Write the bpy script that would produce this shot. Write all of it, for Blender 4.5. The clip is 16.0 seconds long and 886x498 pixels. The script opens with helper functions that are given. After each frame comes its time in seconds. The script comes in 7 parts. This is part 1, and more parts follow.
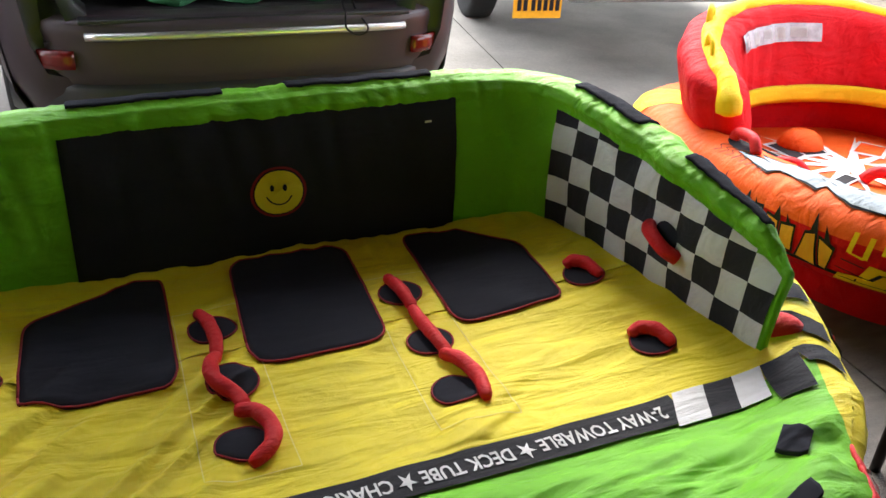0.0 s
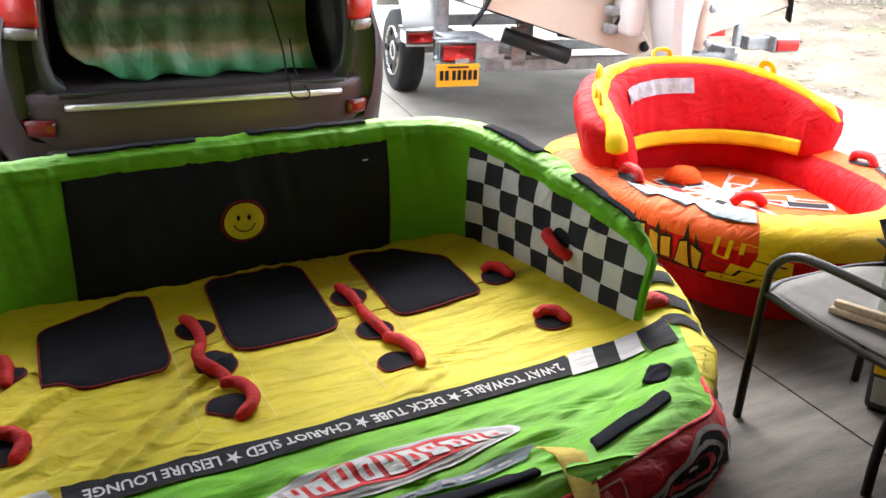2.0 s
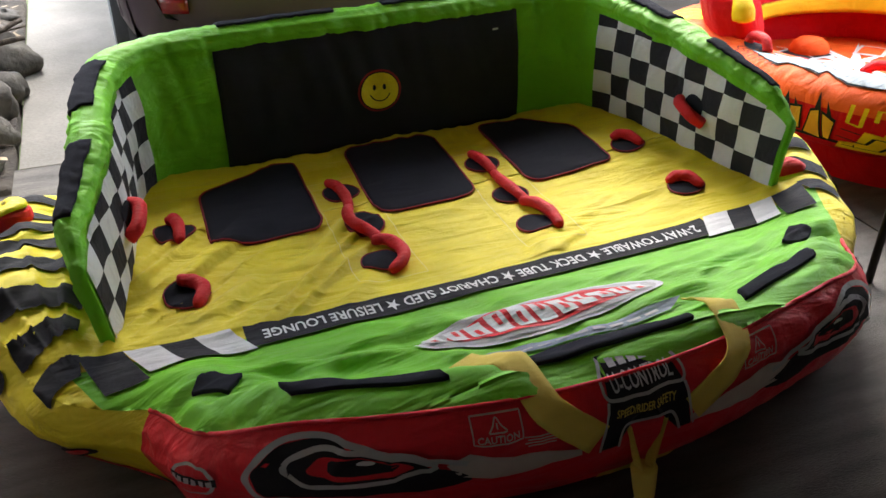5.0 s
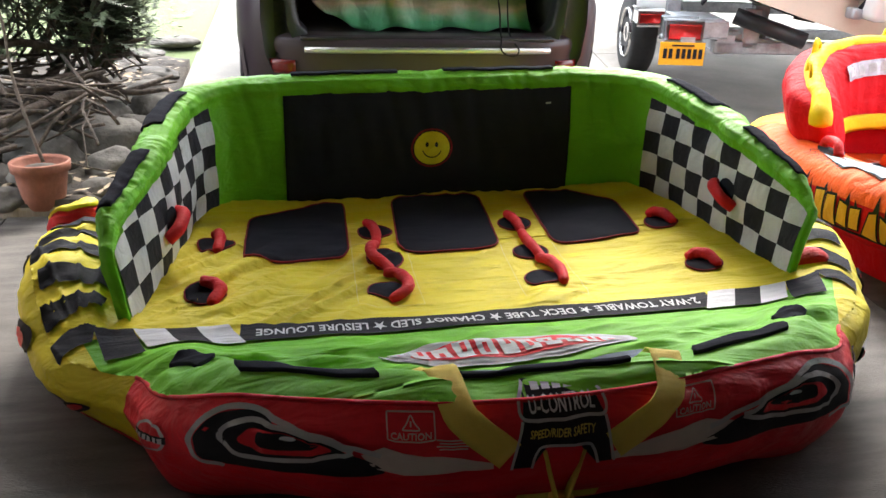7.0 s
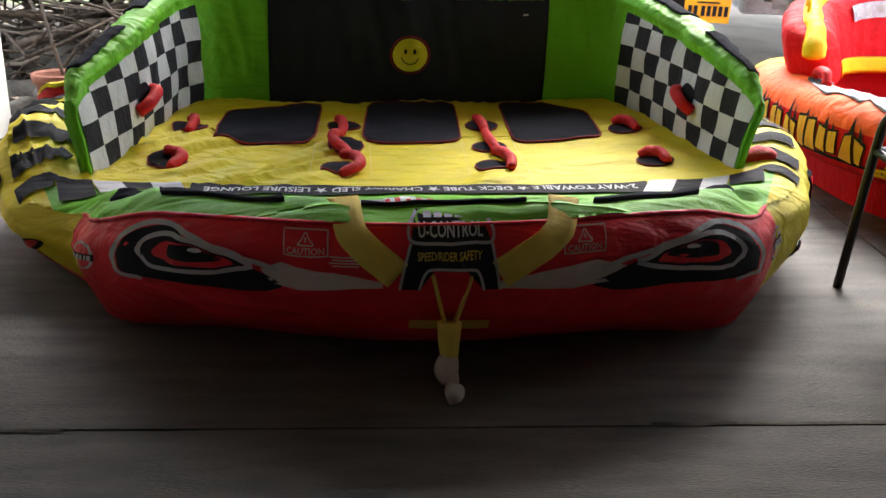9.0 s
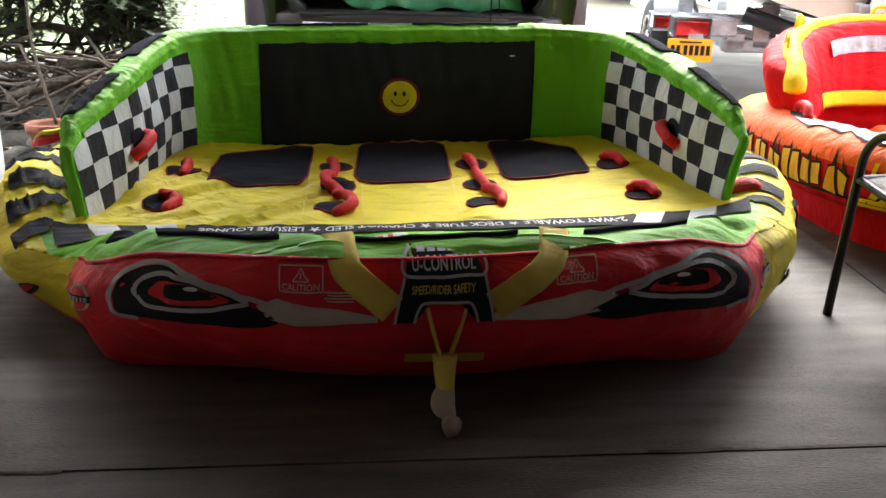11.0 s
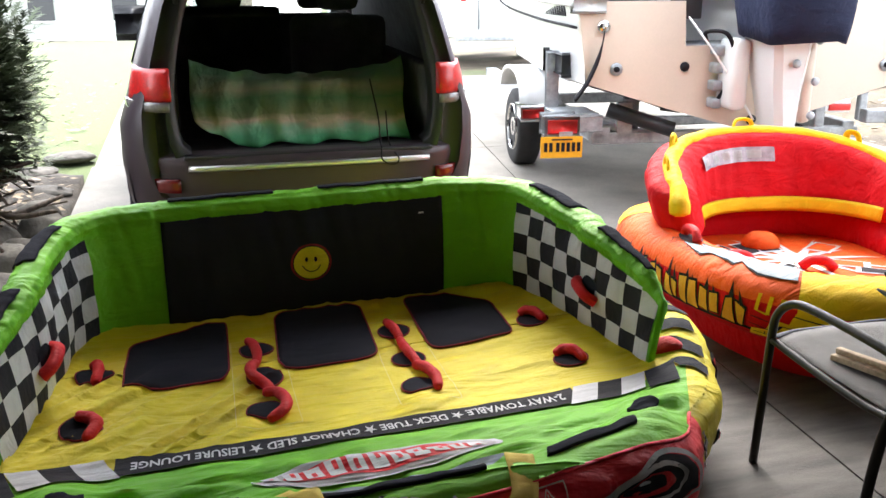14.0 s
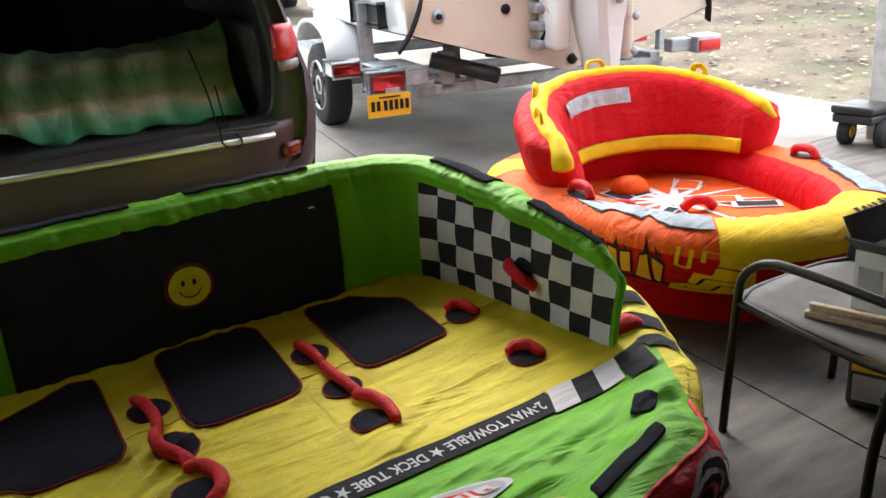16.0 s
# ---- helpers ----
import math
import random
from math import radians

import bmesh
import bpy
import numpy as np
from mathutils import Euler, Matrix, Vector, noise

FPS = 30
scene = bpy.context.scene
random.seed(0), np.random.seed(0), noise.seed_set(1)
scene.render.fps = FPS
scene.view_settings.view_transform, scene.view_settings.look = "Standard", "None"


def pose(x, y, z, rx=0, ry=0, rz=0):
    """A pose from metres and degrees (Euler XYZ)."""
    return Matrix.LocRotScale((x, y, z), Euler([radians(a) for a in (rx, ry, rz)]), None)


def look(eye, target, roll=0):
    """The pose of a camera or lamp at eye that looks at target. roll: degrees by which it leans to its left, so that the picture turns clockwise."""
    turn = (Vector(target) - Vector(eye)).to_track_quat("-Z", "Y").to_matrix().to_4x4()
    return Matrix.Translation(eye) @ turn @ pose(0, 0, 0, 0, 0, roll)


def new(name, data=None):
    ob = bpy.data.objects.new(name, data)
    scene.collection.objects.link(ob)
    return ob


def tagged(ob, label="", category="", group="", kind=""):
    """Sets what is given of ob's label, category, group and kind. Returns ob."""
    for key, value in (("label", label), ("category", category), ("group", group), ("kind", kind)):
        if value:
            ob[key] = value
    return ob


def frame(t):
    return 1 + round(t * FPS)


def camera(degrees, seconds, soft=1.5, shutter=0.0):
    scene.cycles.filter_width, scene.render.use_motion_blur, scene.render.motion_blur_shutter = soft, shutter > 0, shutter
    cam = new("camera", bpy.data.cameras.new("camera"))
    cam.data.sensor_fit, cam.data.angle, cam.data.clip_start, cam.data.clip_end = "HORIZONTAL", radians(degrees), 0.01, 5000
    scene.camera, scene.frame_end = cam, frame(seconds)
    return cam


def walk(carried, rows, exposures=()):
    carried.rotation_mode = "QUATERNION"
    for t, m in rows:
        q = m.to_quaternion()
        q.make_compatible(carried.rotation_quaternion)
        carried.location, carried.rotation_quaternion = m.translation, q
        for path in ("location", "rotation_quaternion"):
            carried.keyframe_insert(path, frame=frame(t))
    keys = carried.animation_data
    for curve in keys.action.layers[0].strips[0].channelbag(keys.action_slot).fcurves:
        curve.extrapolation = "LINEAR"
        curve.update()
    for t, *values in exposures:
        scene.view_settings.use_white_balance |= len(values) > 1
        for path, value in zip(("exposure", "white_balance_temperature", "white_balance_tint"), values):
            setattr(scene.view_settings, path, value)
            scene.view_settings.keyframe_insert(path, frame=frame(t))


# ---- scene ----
cam = camera(54.8, 16.0)
PATH = [
    (0, (-0.436, -1.745, 1.388), (0.28, -0.084, 0.535), 2.3),
    (0.5, (-0.573, -1.907, 1.388), (0.22, -0.313, 0.476), 2.6),
    (1, (-0.625, -2.002, 1.374), (0.249, -0.459, 0.45), 3.4),
    (1.5, (-0.629, -2.118, 1.4), (0.332, -0.535, 0.644), 3.3),
    (2, (-0.645, -2.26, 1.397), (0.221, -0.589, 0.719), 0.9),
    (2.5, (-0.704, -2.267, 1.398), (0.125, -0.591, 0.686), -0.4),
    (3, (-0.769, -2.24, 1.396), (0.017, -0.577, 0.611), -0.2),
    (3.5, (-0.814, -2.249, 1.388), (-0.067, -0.613, 0.512), -0.4),
    (4, (-0.843, -2.272, 1.394), (-0.105, -0.622, 0.538), 0.2),
    (4.2, (-0.846, -2.28, 1.389), (-0.13, -0.646, 0.486), 0.3),
    (6.3, (-0.718, -2.365, 1.315), (-0.165, -0.65, 0.447), -0.9),
    (6.5, (-0.62, -2.441, 1.307), (-0.106, -0.675, 0.523), 3.4),
    (7, (-0.504, -2.616, 1.253), (-0.163, -0.769, 0.564), 1.6),
    (7.5, (-0.39, -2.754, 1.167), (-0.203, -0.869, 0.525), 3.7),
    (8, (-0.2, -2.874, 1.08), (-0.135, -1.003, 0.375), 3.6),
    (8.2, (-0.156, -2.879, 1.025), (0.004, -1.019, 0.306), 3.9),
    (10.3, (-0.175, -2.899, 0.938), (0.01, -1.008, 0.314), 1.5),
    (10.5, (-0.17, -2.903, 0.939), (0.022, -1.012, 0.319), 1.4),
    (11, (-0.168, -2.913, 0.945), (0.035, -1.014, 0.35), 1.5),
    (11.5, (-0.162, -2.915, 0.975), (0.035, -1.004, 0.418), 1.2),
    (12, (-0.194, -2.915, 1.086), (-0.009, -1.024, 0.46), 1.1),
    (12.5, (-0.259, -2.93, 1.223), (-0.102, -1.052, 0.553), 1.2),
    (13, (-0.347, -2.978, 1.291), (-0.156, -1.116, 0.587), 2.5),
    (13.5, (-0.371, -2.931, 1.324), (-0.047, -1.062, 0.693), 2.5),
    (14, (-0.37, -2.733, 1.373), (0.159, -0.87, 0.874), -0.7),
    (14.5, (-0.47, -2.549, 1.388), (0.252, -0.741, 0.929), 1.5),
    (15, (-0.641, -2.4, 1.424), (0.314, -0.711, 0.94), -0.8),
    (15.5, (-0.668, -2.262, 1.417), (0.359, -0.626, 0.901), -0.1),
    (16, (-0.629, -2.117, 1.417), (0.366, -0.502, 0.783), -3.9),
]
EXPOSURE = 1.89
walk(cam, [(t, look(eye, target, roll)) for t, eye, target, roll in PATH], [(0, EXPOSURE + 0.65), (1, EXPOSURE + 0.95), (2.5, EXPOSURE + 0.72), (4.2, EXPOSURE + 0.65), (6.3, EXPOSURE + 0.80), (8.2, EXPOSURE + 0.8), (11, EXPOSURE + 1.05), (13.4, EXPOSURE + 1.0), (14.3, EXPOSURE + 0.4), (16, EXPOSURE + 0.15)])

# ---- daylight: bright overcast sky outside, a carport roof over the near side ----
world = bpy.data.worlds.new("overcast_sky")
scene.world = world
world.use_nodes = True
wn = world.node_tree
sky = wn.nodes.new("ShaderNodeTexSky")
sky.sky_type, sky.sun_disc = "NISHITA", False
sky.sun_elevation, sky.sun_rotation = radians(47), radians(23)
sky.air_density, sky.dust_density, sky.ozone_density = 1.0, 4.0, 1.0
haze = wn.nodes.new("ShaderNodeMixRGB")
haze.inputs[0].default_value = 0.72
haze.inputs[2].default_value = (7.5, 7.9, 8.5, 1)
wn.links.new(sky.outputs[0], haze.inputs[1])
wn.links.new(haze.outputs[0], wn.nodes["Background"].inputs[0])
wn.nodes["Background"].inputs[1].default_value = 0.17

sun_data = bpy.data.lights.new("sun", "SUN")
sun_data.energy, sun_data.angle, sun_data.color = 1.5, radians(28), (1.0, 0.97, 0.93)
sun = new("sun", sun_data)
sun.matrix_world = look((3.2, 7.5, 8.8), (0, 0, 0))


# ---- materials ----
def mat(name, color, rough=0.6, metal=0.0, vary=0.12, scale=6.0, bump=0.15, bump_scale=60.0, spec=0.5, stretch=(1, 1, 1), second=None, coat=0.0, fold=0.0, fold_scale=5.0, fold_stretch=(1, 1, 1), per_object=0.0):
    """A surface with tone that varies at two scales, fine relief and, for cloth, folds."""
    m = bpy.data.materials.new(name)
    m.use_nodes = True
    nt = m.node_tree
    p = nt.nodes["Principled BSDF"]
    p.inputs["Roughness"].default_value, p.inputs["Metallic"].default_value = rough, metal
    p.inputs["Specular IOR Level"].default_value, p.inputs["Coat Weight"].default_value = spec, coat
    tc = nt.nodes.new("ShaderNodeTexCoord")
    mp = nt.nodes.new("ShaderNodeMapping")
    mp.inputs["Scale"].default_value = stretch
    nt.links.new(tc.outputs["Object"], mp.inputs[0])
    big, fine = nt.nodes.new("ShaderNodeTexNoise"), nt.nodes.new("ShaderNodeTexNoise")
    big.inputs["Scale"].default_value, big.inputs["Detail"].default_value = scale, 5
    fine.inputs["Scale"].default_value, fine.inputs["Detail"].default_value = bump_scale, 4
    nt.links.new(mp.outputs[0], big.inputs["Vector"])
    nt.links.new(mp.outputs[0], fine.inputs["Vector"])
    ramp = nt.nodes.new("ShaderNodeValToRGB")
    c0 = [max(0.0, c * (1 - vary)) for c in color]
    c1 = list(second) if second else [min(1.0, c * (1 + vary)) for c in color]
    ramp.color_ramp.elements[0].position, ramp.color_ramp.elements[1].position = 0.3, 0.7
    ramp.color_ramp.elements[0].color, ramp.color_ramp.elements[1].color = (*c0, 1), (*c1, 1)
    nt.links.new(big.outputs[0], ramp.inputs[0])
    mul = nt.nodes.new("ShaderNodeMixRGB")
    mul.blend_type = "MULTIPLY"
    mul.inputs[0].default_value = min(1.0, vary * 1.5)
    nt.links.new(ramp.outputs[0], mul.inputs[1])
    nt.links.new(fine.outputs[0], mul.inputs[2])
    out = mul.outputs[0]
    if per_object:
        info, hsv = nt.nodes.new("ShaderNodeObjectInfo"), nt.nodes.new("ShaderNodeHueSaturation")
        rng = nt.nodes.new("ShaderNodeMapRange")
        rng.inputs[3].default_value, rng.inputs[4].default_value = 1 - per_object, 1 + per_object
        nt.links.new(info.outputs["Random"], rng.inputs[0])
        nt.links.new(rng.outputs[0], hsv.inputs["Value"])
        nt.links.new(out, hsv.inputs["Color"])
        out = hsv.outputs[0]
    nt.links.new(out, p.inputs["Base Color"])
    b = nt.nodes.new("ShaderNodeBump")
    b.inputs["Strength"].default_value, b.inputs["Distance"].default_value = bump, 0.01
    nt.links.new(fine.outputs[0], b.inputs["Height"])
    nt.links.new(b.outputs[0], p.inputs["Normal"])
    if fold:
        fm = nt.nodes.new("ShaderNodeMapping")
        fm.inputs["Scale"].default_value = fold_stretch
        fm.inputs["Rotation"].default_value = (0, 0, 0.5)
        nt.links.new(tc.outputs["Object"], fm.inputs[0])
        fn = nt.nodes.new("ShaderNodeTexNoise")
        fn.inputs["Scale"].default_value, fn.inputs["Detail"].default_value, fn.inputs["Distortion"].default_value = fold_scale, 3, 0.6
        nt.links.new(fm.outputs[0], fn.inputs["Vector"])
        fb = nt.nodes.new("ShaderNodeBump")
        fb.inputs["Strength"].default_value, fb.inputs["Distance"].default_value = fold, 0.05
        nt.links.new(fn.outputs[0], fb.inputs["Height"])
        cr = nt.nodes.new("ShaderNodeTexNoise")
        cr.inputs["Scale"].default_value, cr.inputs["Detail"].default_value, cr.inputs["Distortion"].default_value = 13, 2, 1.4
        nt.links.new(tc.outputs["Object"], cr.inputs["Vector"])
        cb = nt.nodes.new("ShaderNodeBump")
        cb.inputs["Strength"].default_value, cb.inputs["Distance"].default_value = min(1.0, fold * 0.5), 0.016
        nt.links.new(cr.outputs[0], cb.inputs["Height"])
        nt.links.new(fb.outputs[0], cb.inputs["Normal"])
        nt.links.new(cb.outputs[0], b.inputs["Normal"])
    return m


def cloth(name, color, rough=0.5, fold=0.3, **more):
    base = dict(vary=0.08, scale=9, bump=0.25, bump_scale=900, fold=fold, fold_scale=3.2, fold_stretch=(1.2, 6, 4), spec=0.25)
    base.update(more)
    return mat(name, color, rough, **base)


YELLOW = cloth("yellow_nylon", (0.74, 0.61, 0.02), 0.5, 0.5, fold_scale=2.6)
GREEN = cloth("green_nylon", (0.16, 0.50, 0.014), 0.5, 0.45, fold_scale=2.6)
RED = cloth("red_nylon", (0.70, 0.018, 0.030), 0.45, 0.5)
BLACK = cloth("black_neoprene", (0.025, 0.026, 0.034), 0.95, 0.12, spec=0.05)
NAVY = cloth("dark_print", (0.028, 0.028, 0.034), 0.7, 0.3, spec=0.1)
WHITE = cloth("white_print", (0.62, 0.62, 0.64), 0.5, 0.35)
GREY = cloth("grey_print", (0.42, 0.41, 0.42), 0.5, 0.2)
TAN = cloth("cream_print", (0.52, 0.44, 0.39), 0.5, 0.2)
PAD_RED = cloth("red_piping", (0.26, 0.012, 0.02), 0.6, 0.1)
FOAM_RED = cloth("red_foam_sleeve", (0.62, 0.012, 0.018), 0.55, 0.25, fold_scale=18)
WEB = cloth("yellow_webbing", (0.66, 0.50, 0.09), 0.7, 0.15)
STITCH = cloth("pale_yellow_thread", (0.78, 0.70, 0.22), 0.7, 0.0)
ORANGE = cloth("orange_nylon", (0.82, 0.105, 0.012), 0.6, 0.35, spec=0.15)
SCARLET = cloth("scarlet_nylon", (0.60, 0.005, 0.012), 0.65, 0.4, spec=0.12)
LEMON = cloth("lemon_nylon", (0.85, 0.55, 0.012), 0.6, 0.3, spec=0.15)
GOLD = cloth("gold_print", (0.66, 0.33, 0.03), 0.6, 0.3, spec=0.15)
SILVER = cloth("pale_grey_print", (0.21, 0.26, 0.31), 0.45, 0.3)
VINYL = mat("clear_vinyl_label", (0.42, 0.37, 0.42), 0.2, vary=0.25, scale=25, bump=0.1)
TEAL_W = mat("white_plastic", (0.72, 0.72, 0.72), 0.4, vary=0.06)
# Base set below the drive's, so the floor's shade is partly in this colour.
CONCRETE = mat("worn_concrete_darkened", (0.078, 0.067, 0.057), 0.7, vary=0.4, scale=3.2, bump=0.45, bump_scale=70, second=(0.150, 0.130, 0.113), stretch=(1, 4.5, 1), per_object=0.07)
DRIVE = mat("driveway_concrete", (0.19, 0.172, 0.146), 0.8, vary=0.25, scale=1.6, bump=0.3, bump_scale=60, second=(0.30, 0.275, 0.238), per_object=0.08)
SOIL = mat("dark_soil", (0.045, 0.035, 0.028), 0.95, vary=0.4, scale=9, bump=0.9, bump_scale=40, second=(0.10, 0.08, 0.06))
LAWN = mat("thin_spring_lawn", (0.14, 0.105, 0.068), 0.95, vary=0.45, scale=1.4, bump=1.0, bump_scale=35, second=(0.235, 0.185, 0.125))


def greener_side(m):
    """Grass that thins out into bare earth and old leaves towards the oak."""
    nt = m.node_tree
    p = nt.nodes["Principled BSDF"]
    old = p.inputs["Base Color"].links[0].from_socket
    tc, sep, nse = nt.nodes.new("ShaderNodeTexCoord"), nt.nodes.new("ShaderNodeSeparateXYZ"), nt.nodes.new("ShaderNodeTexNoise")
    nse.inputs["Scale"].default_value, nse.inputs["Detail"].default_value = 0.9, 6
    nt.links.new(tc.outputs["Object"], sep.inputs[0])
    nt.links.new(tc.outputs["Object"], nse.inputs["Vector"])
    rng2 = nt.nodes.new("ShaderNodeMapRange")
    rng2.inputs[1].default_value, rng2.inputs[2].default_value = 6.0, -2.0
    rng2.inputs[3].default_value, rng2.inputs[4].default_value = -0.12, 0.55
    nt.links.new(sep.outputs[0], rng2.inputs[0])
    add = nt.nodes.new("ShaderNodeMath")
    nt.links.new(rng2.outputs[0], add.inputs[0])
    nt.links.new(nse.outputs[0], add.inputs[1])
    lim = nt.nodes.new("ShaderNodeMapRange")
    lim.inputs[1].default_value, lim.inputs[2].default_value = 0.42, 0.75
    nt.links.new(add.outputs[0], lim.inputs[0])
    mix = nt.nodes.new("ShaderNodeMixRGB")
    mix.inputs[2].default_value = (0.085, 0.110, 0.038, 1)
    nt.links.new(lim.outputs[0], mix.inputs[0])
    nt.links.new(old, mix.inputs[1])
    nt.links.new(mix.outputs[0], p.inputs["Base Color"])


greener_side(LAWN)
TIMBER = mat("weathered_post", (0.27, 0.215, 0.17), 0.75, vary=0.18, scale=5, bump=0.3, bump_scale=40, stretch=(6, 6, 0.6))
PAINT_W = mat("white_paint", (0.78, 0.77, 0.74), 0.5, vary=0.06, bump=0.1)
PAINT_D = mat("dirty_white_paint", (0.50, 0.49, 0.47), 0.7, vary=0.25, scale=7, bump=0.3, bump_scale=50, second=(0.68, 0.67, 0.64))
SIDING = mat("grey_siding", (0.40, 0.41, 0.38), 0.8, vary=0.1, scale=2)
# Kept pale so the unseen walls bounce fill onto the tube's front.
PLASTER = mat("pale_wall_paint", (0.66, 0.62, 0.58), 0.85, vary=0.12, scale=3, bump=0.2)
CEIL = mat("ceiling_boards", (0.34, 0.30, 0.26), 0.8, vary=0.2, scale=4, stretch=(1, 8, 1))
CAR = mat("gunmetal_car_paint", (0.060, 0.044, 0.054), 0.38, 0.1, vary=0.05, bump=0.02, coat=0.04, spec=0.35)
CAR_BLACK = mat("black_car_trim", (0.022, 0.022, 0.025), 0.45, vary=0.1, bump=0.1)
CABIN = mat("dark_cabin_cloth", (0.10, 0.10, 0.112), 0.9, vary=0.3, scale=12)
CHROME = mat("bright_chrome", (0.72, 0.72, 0.72), 0.12, 1.0, vary=0.03, bump=0.02)
SATIN = mat("satin_chrome", (0.85, 0.84, 0.83), 0.38, 1.0, vary=0.03, bump=0.02)
STEEL = mat("galvanised_steel", (0.46, 0.48, 0.50), 0.6, 0.6, vary=0.2, scale=18, bump=0.1)
LENS_R = mat("red_lamp_lens", (0.62, 0.016, 0.014), 0.35, vary=0.15, scale=40, bump=0.1, coat=0.1)
REFLECT_R = mat("dark_red_reflector", (0.16, 0.006, 0.006), 0.2, vary=0.15, scale=40, bump=0.1)
LENS_W = mat("clear_lamp_lens", (0.22, 0.20, 0.20), 0.15, vary=0.2, scale=40, coat=0.5)
RUBBER = mat("tyre_rubber", (0.018, 0.018, 0.019), 0.8, vary=0.2, scale=20, bump=0.3)
GEL = mat("white_gelcoat", (0.78, 0.78, 0.77), 0.2, vary=0.04, scale=2, bump=0.02, coat=0.4)
# The transom's white gelcoat, with warm shade and reflection put into the colour.
CREAM = mat("cream_tinted_gelcoat", (0.66, 0.55, 0.45), 0.3, vary=0.06, scale=2, bump=0.03, coat=0.2)
CANVAS = cloth("navy_canvas", (0.014, 0.019, 0.048), 0.85, 0.3, fold_scale=3)
BLUECOVER = cloth("blue_canvas", (0.06, 0.10, 0.27), 0.8, 0.5, fold_scale=3)
PLATE = mat("yellow_plate_enamel", (0.85, 0.42, 0.02), 0.35, vary=0.08, scale=30)
INK = mat("dark_ink", (0.020, 0.019, 0.023), 0.7, vary=0.1, spec=0.12)
TERRA = mat("terracotta", (0.25, 0.088, 0.052), 0.8, vary=0.2, scale=14, bump=0.3)
ROCK = mat("field_stone", (0.080, 0.070, 0.060), 0.9, vary=0.35, scale=9, bump=0.9, bump_scale=30, second=(0.165, 0.148, 0.125), per_object=0.25)
BARK = mat("yew_bark", (0.085, 0.060, 0.045), 0.9, vary=0.35, scale=8, bump=0.9, bump_scale=40, stretch=(4, 4, 1), second=(0.16, 0.12, 0.09))
OAK = mat("oak_bark", (0.20, 0.165, 0.125), 0.95, vary=0.35, scale=5, bump=1.0, bump_scale=16, stretch=(5, 5, 0.8), second=(0.36, 0.31, 0.24))
LEAF = mat("yew_needles", (0.045, 0.068, 0.030), 0.6, vary=0.4, scale=4, second=(0.10, 0.14, 0.06))
DRYLEAF = mat("dry_leaves", (0.30, 0.21, 0.12), 0.9, vary=0.3, scale=3, second=(0.50, 0.40, 0.27))
CARD = mat("brown_cardboard", (0.32, 0.24, 0.17), 0.85, vary=0.12, scale=6, bump=0.2, stretch=(1, 1, 6))
DARKSTEEL = mat("dark_bronze_steel", (0.022, 0.019, 0.018), 0.4, 0.3, vary=0.15, scale=30, bump=0.1)
SLING = mat("grey_mesh_sling", (0.21, 0.20, 0.19), 0.8, vary=0.1, scale=20, bump=0.5, bump_scale=500)
SLING_D = mat("dark_mesh_sling", (0.045, 0.038, 0.033), 0.85, vary=0.15, scale=20, bump=0.5, bump_scale=500)
PINE = mat("raw_pine", (0.62, 0.47, 0.30), 0.7, vary=0.2, scale=6, bump=0.2, stretch=(2, 12, 12))
GLAZE = mat("dark_blue_glaze", (0.012, 0.012, 0.03), 0.12, vary=0.2, coat=0.6)
GLASS_D = mat("dark_tinted_glass", (0.012, 0.014, 0.015), 0.06, vary=0.02, bump=0.0)


def towel_material():
    """Green terry towel in soft woven bands with paler blotches."""
    m = mat("green_towel", (0.10, 0.24, 0.12), 0.95, vary=0.15, scale=14, bump=0.9, bump_scale=250, fold=0.6, fold_scale=5, fold_stretch=(2.5, 1, 1.6))
    nt = m.node_tree
    p = nt.nodes["Principled BSDF"]
    tc, sep = nt.nodes.new("ShaderNodeTexCoord"), nt.nodes.new("ShaderNodeSeparateXYZ")
    nt.links.new(tc.outputs["Generated"], sep.inputs[0])
    nz = nt.nodes.new("ShaderNodeTexNoise")
    nz.inputs["Scale"].default_value, nz.inputs["Detail"].default_value = 4, 3
    nt.links.new(tc.outputs["Generated"], nz.inputs["Vector"])
    add = nt.nodes.new("ShaderNodeMath")
    add.operation = "MULTIPLY_ADD"
    add.inputs[1].default_value = 0.24
    nt.links.new(nz.outputs[0], add.inputs[0])
    nt.links.new(sep.outputs[2], add.inputs[2])
    r = nt.nodes.new("ShaderNodeValToRGB")
    tones = ((0.10, (0.068, 0.351, 0.150)), (0.24, (0.135, 0.468, 0.255)), (0.33, (0.324, 0.546, 0.405)), (0.40, (0.621, 0.468, 0.375)), (0.47, (0.230, 0.260, 0.135)), (0.64, (0.095, 0.208, 0.105)), (0.78, (0.284, 0.286, 0.195)), (0.95, (0.149, 0.299, 0.165)))
    for n, (at, c) in enumerate(tones):
        e = r.color_ramp.elements[n] if n < 2 else r.color_ramp.elements.new(min(1.0, at))
        e.position, e.color = min(1.0, at), (*c, 1)
    nt.links.new(add.outputs[0], r.inputs[0])
    nt.links.new(r.outputs[0], p.inputs["Base Color"])
    return m


TOWEL = towel_material()


def clear_glass():
    m = bpy.data.materials.new("window_glass")
    m.use_nodes = True
    p = m.node_tree.nodes["Principled BSDF"]
    p.inputs["Transmission Weight"].default_value, p.inputs["Roughness"].default_value, p.inputs["IOR"].default_value = 1.0, 0.0, 1.45
    p.inputs["Base Color"].default_value = (0.85, 0.92, 0.90, 1)
    return m


GLASS = clear_glass()


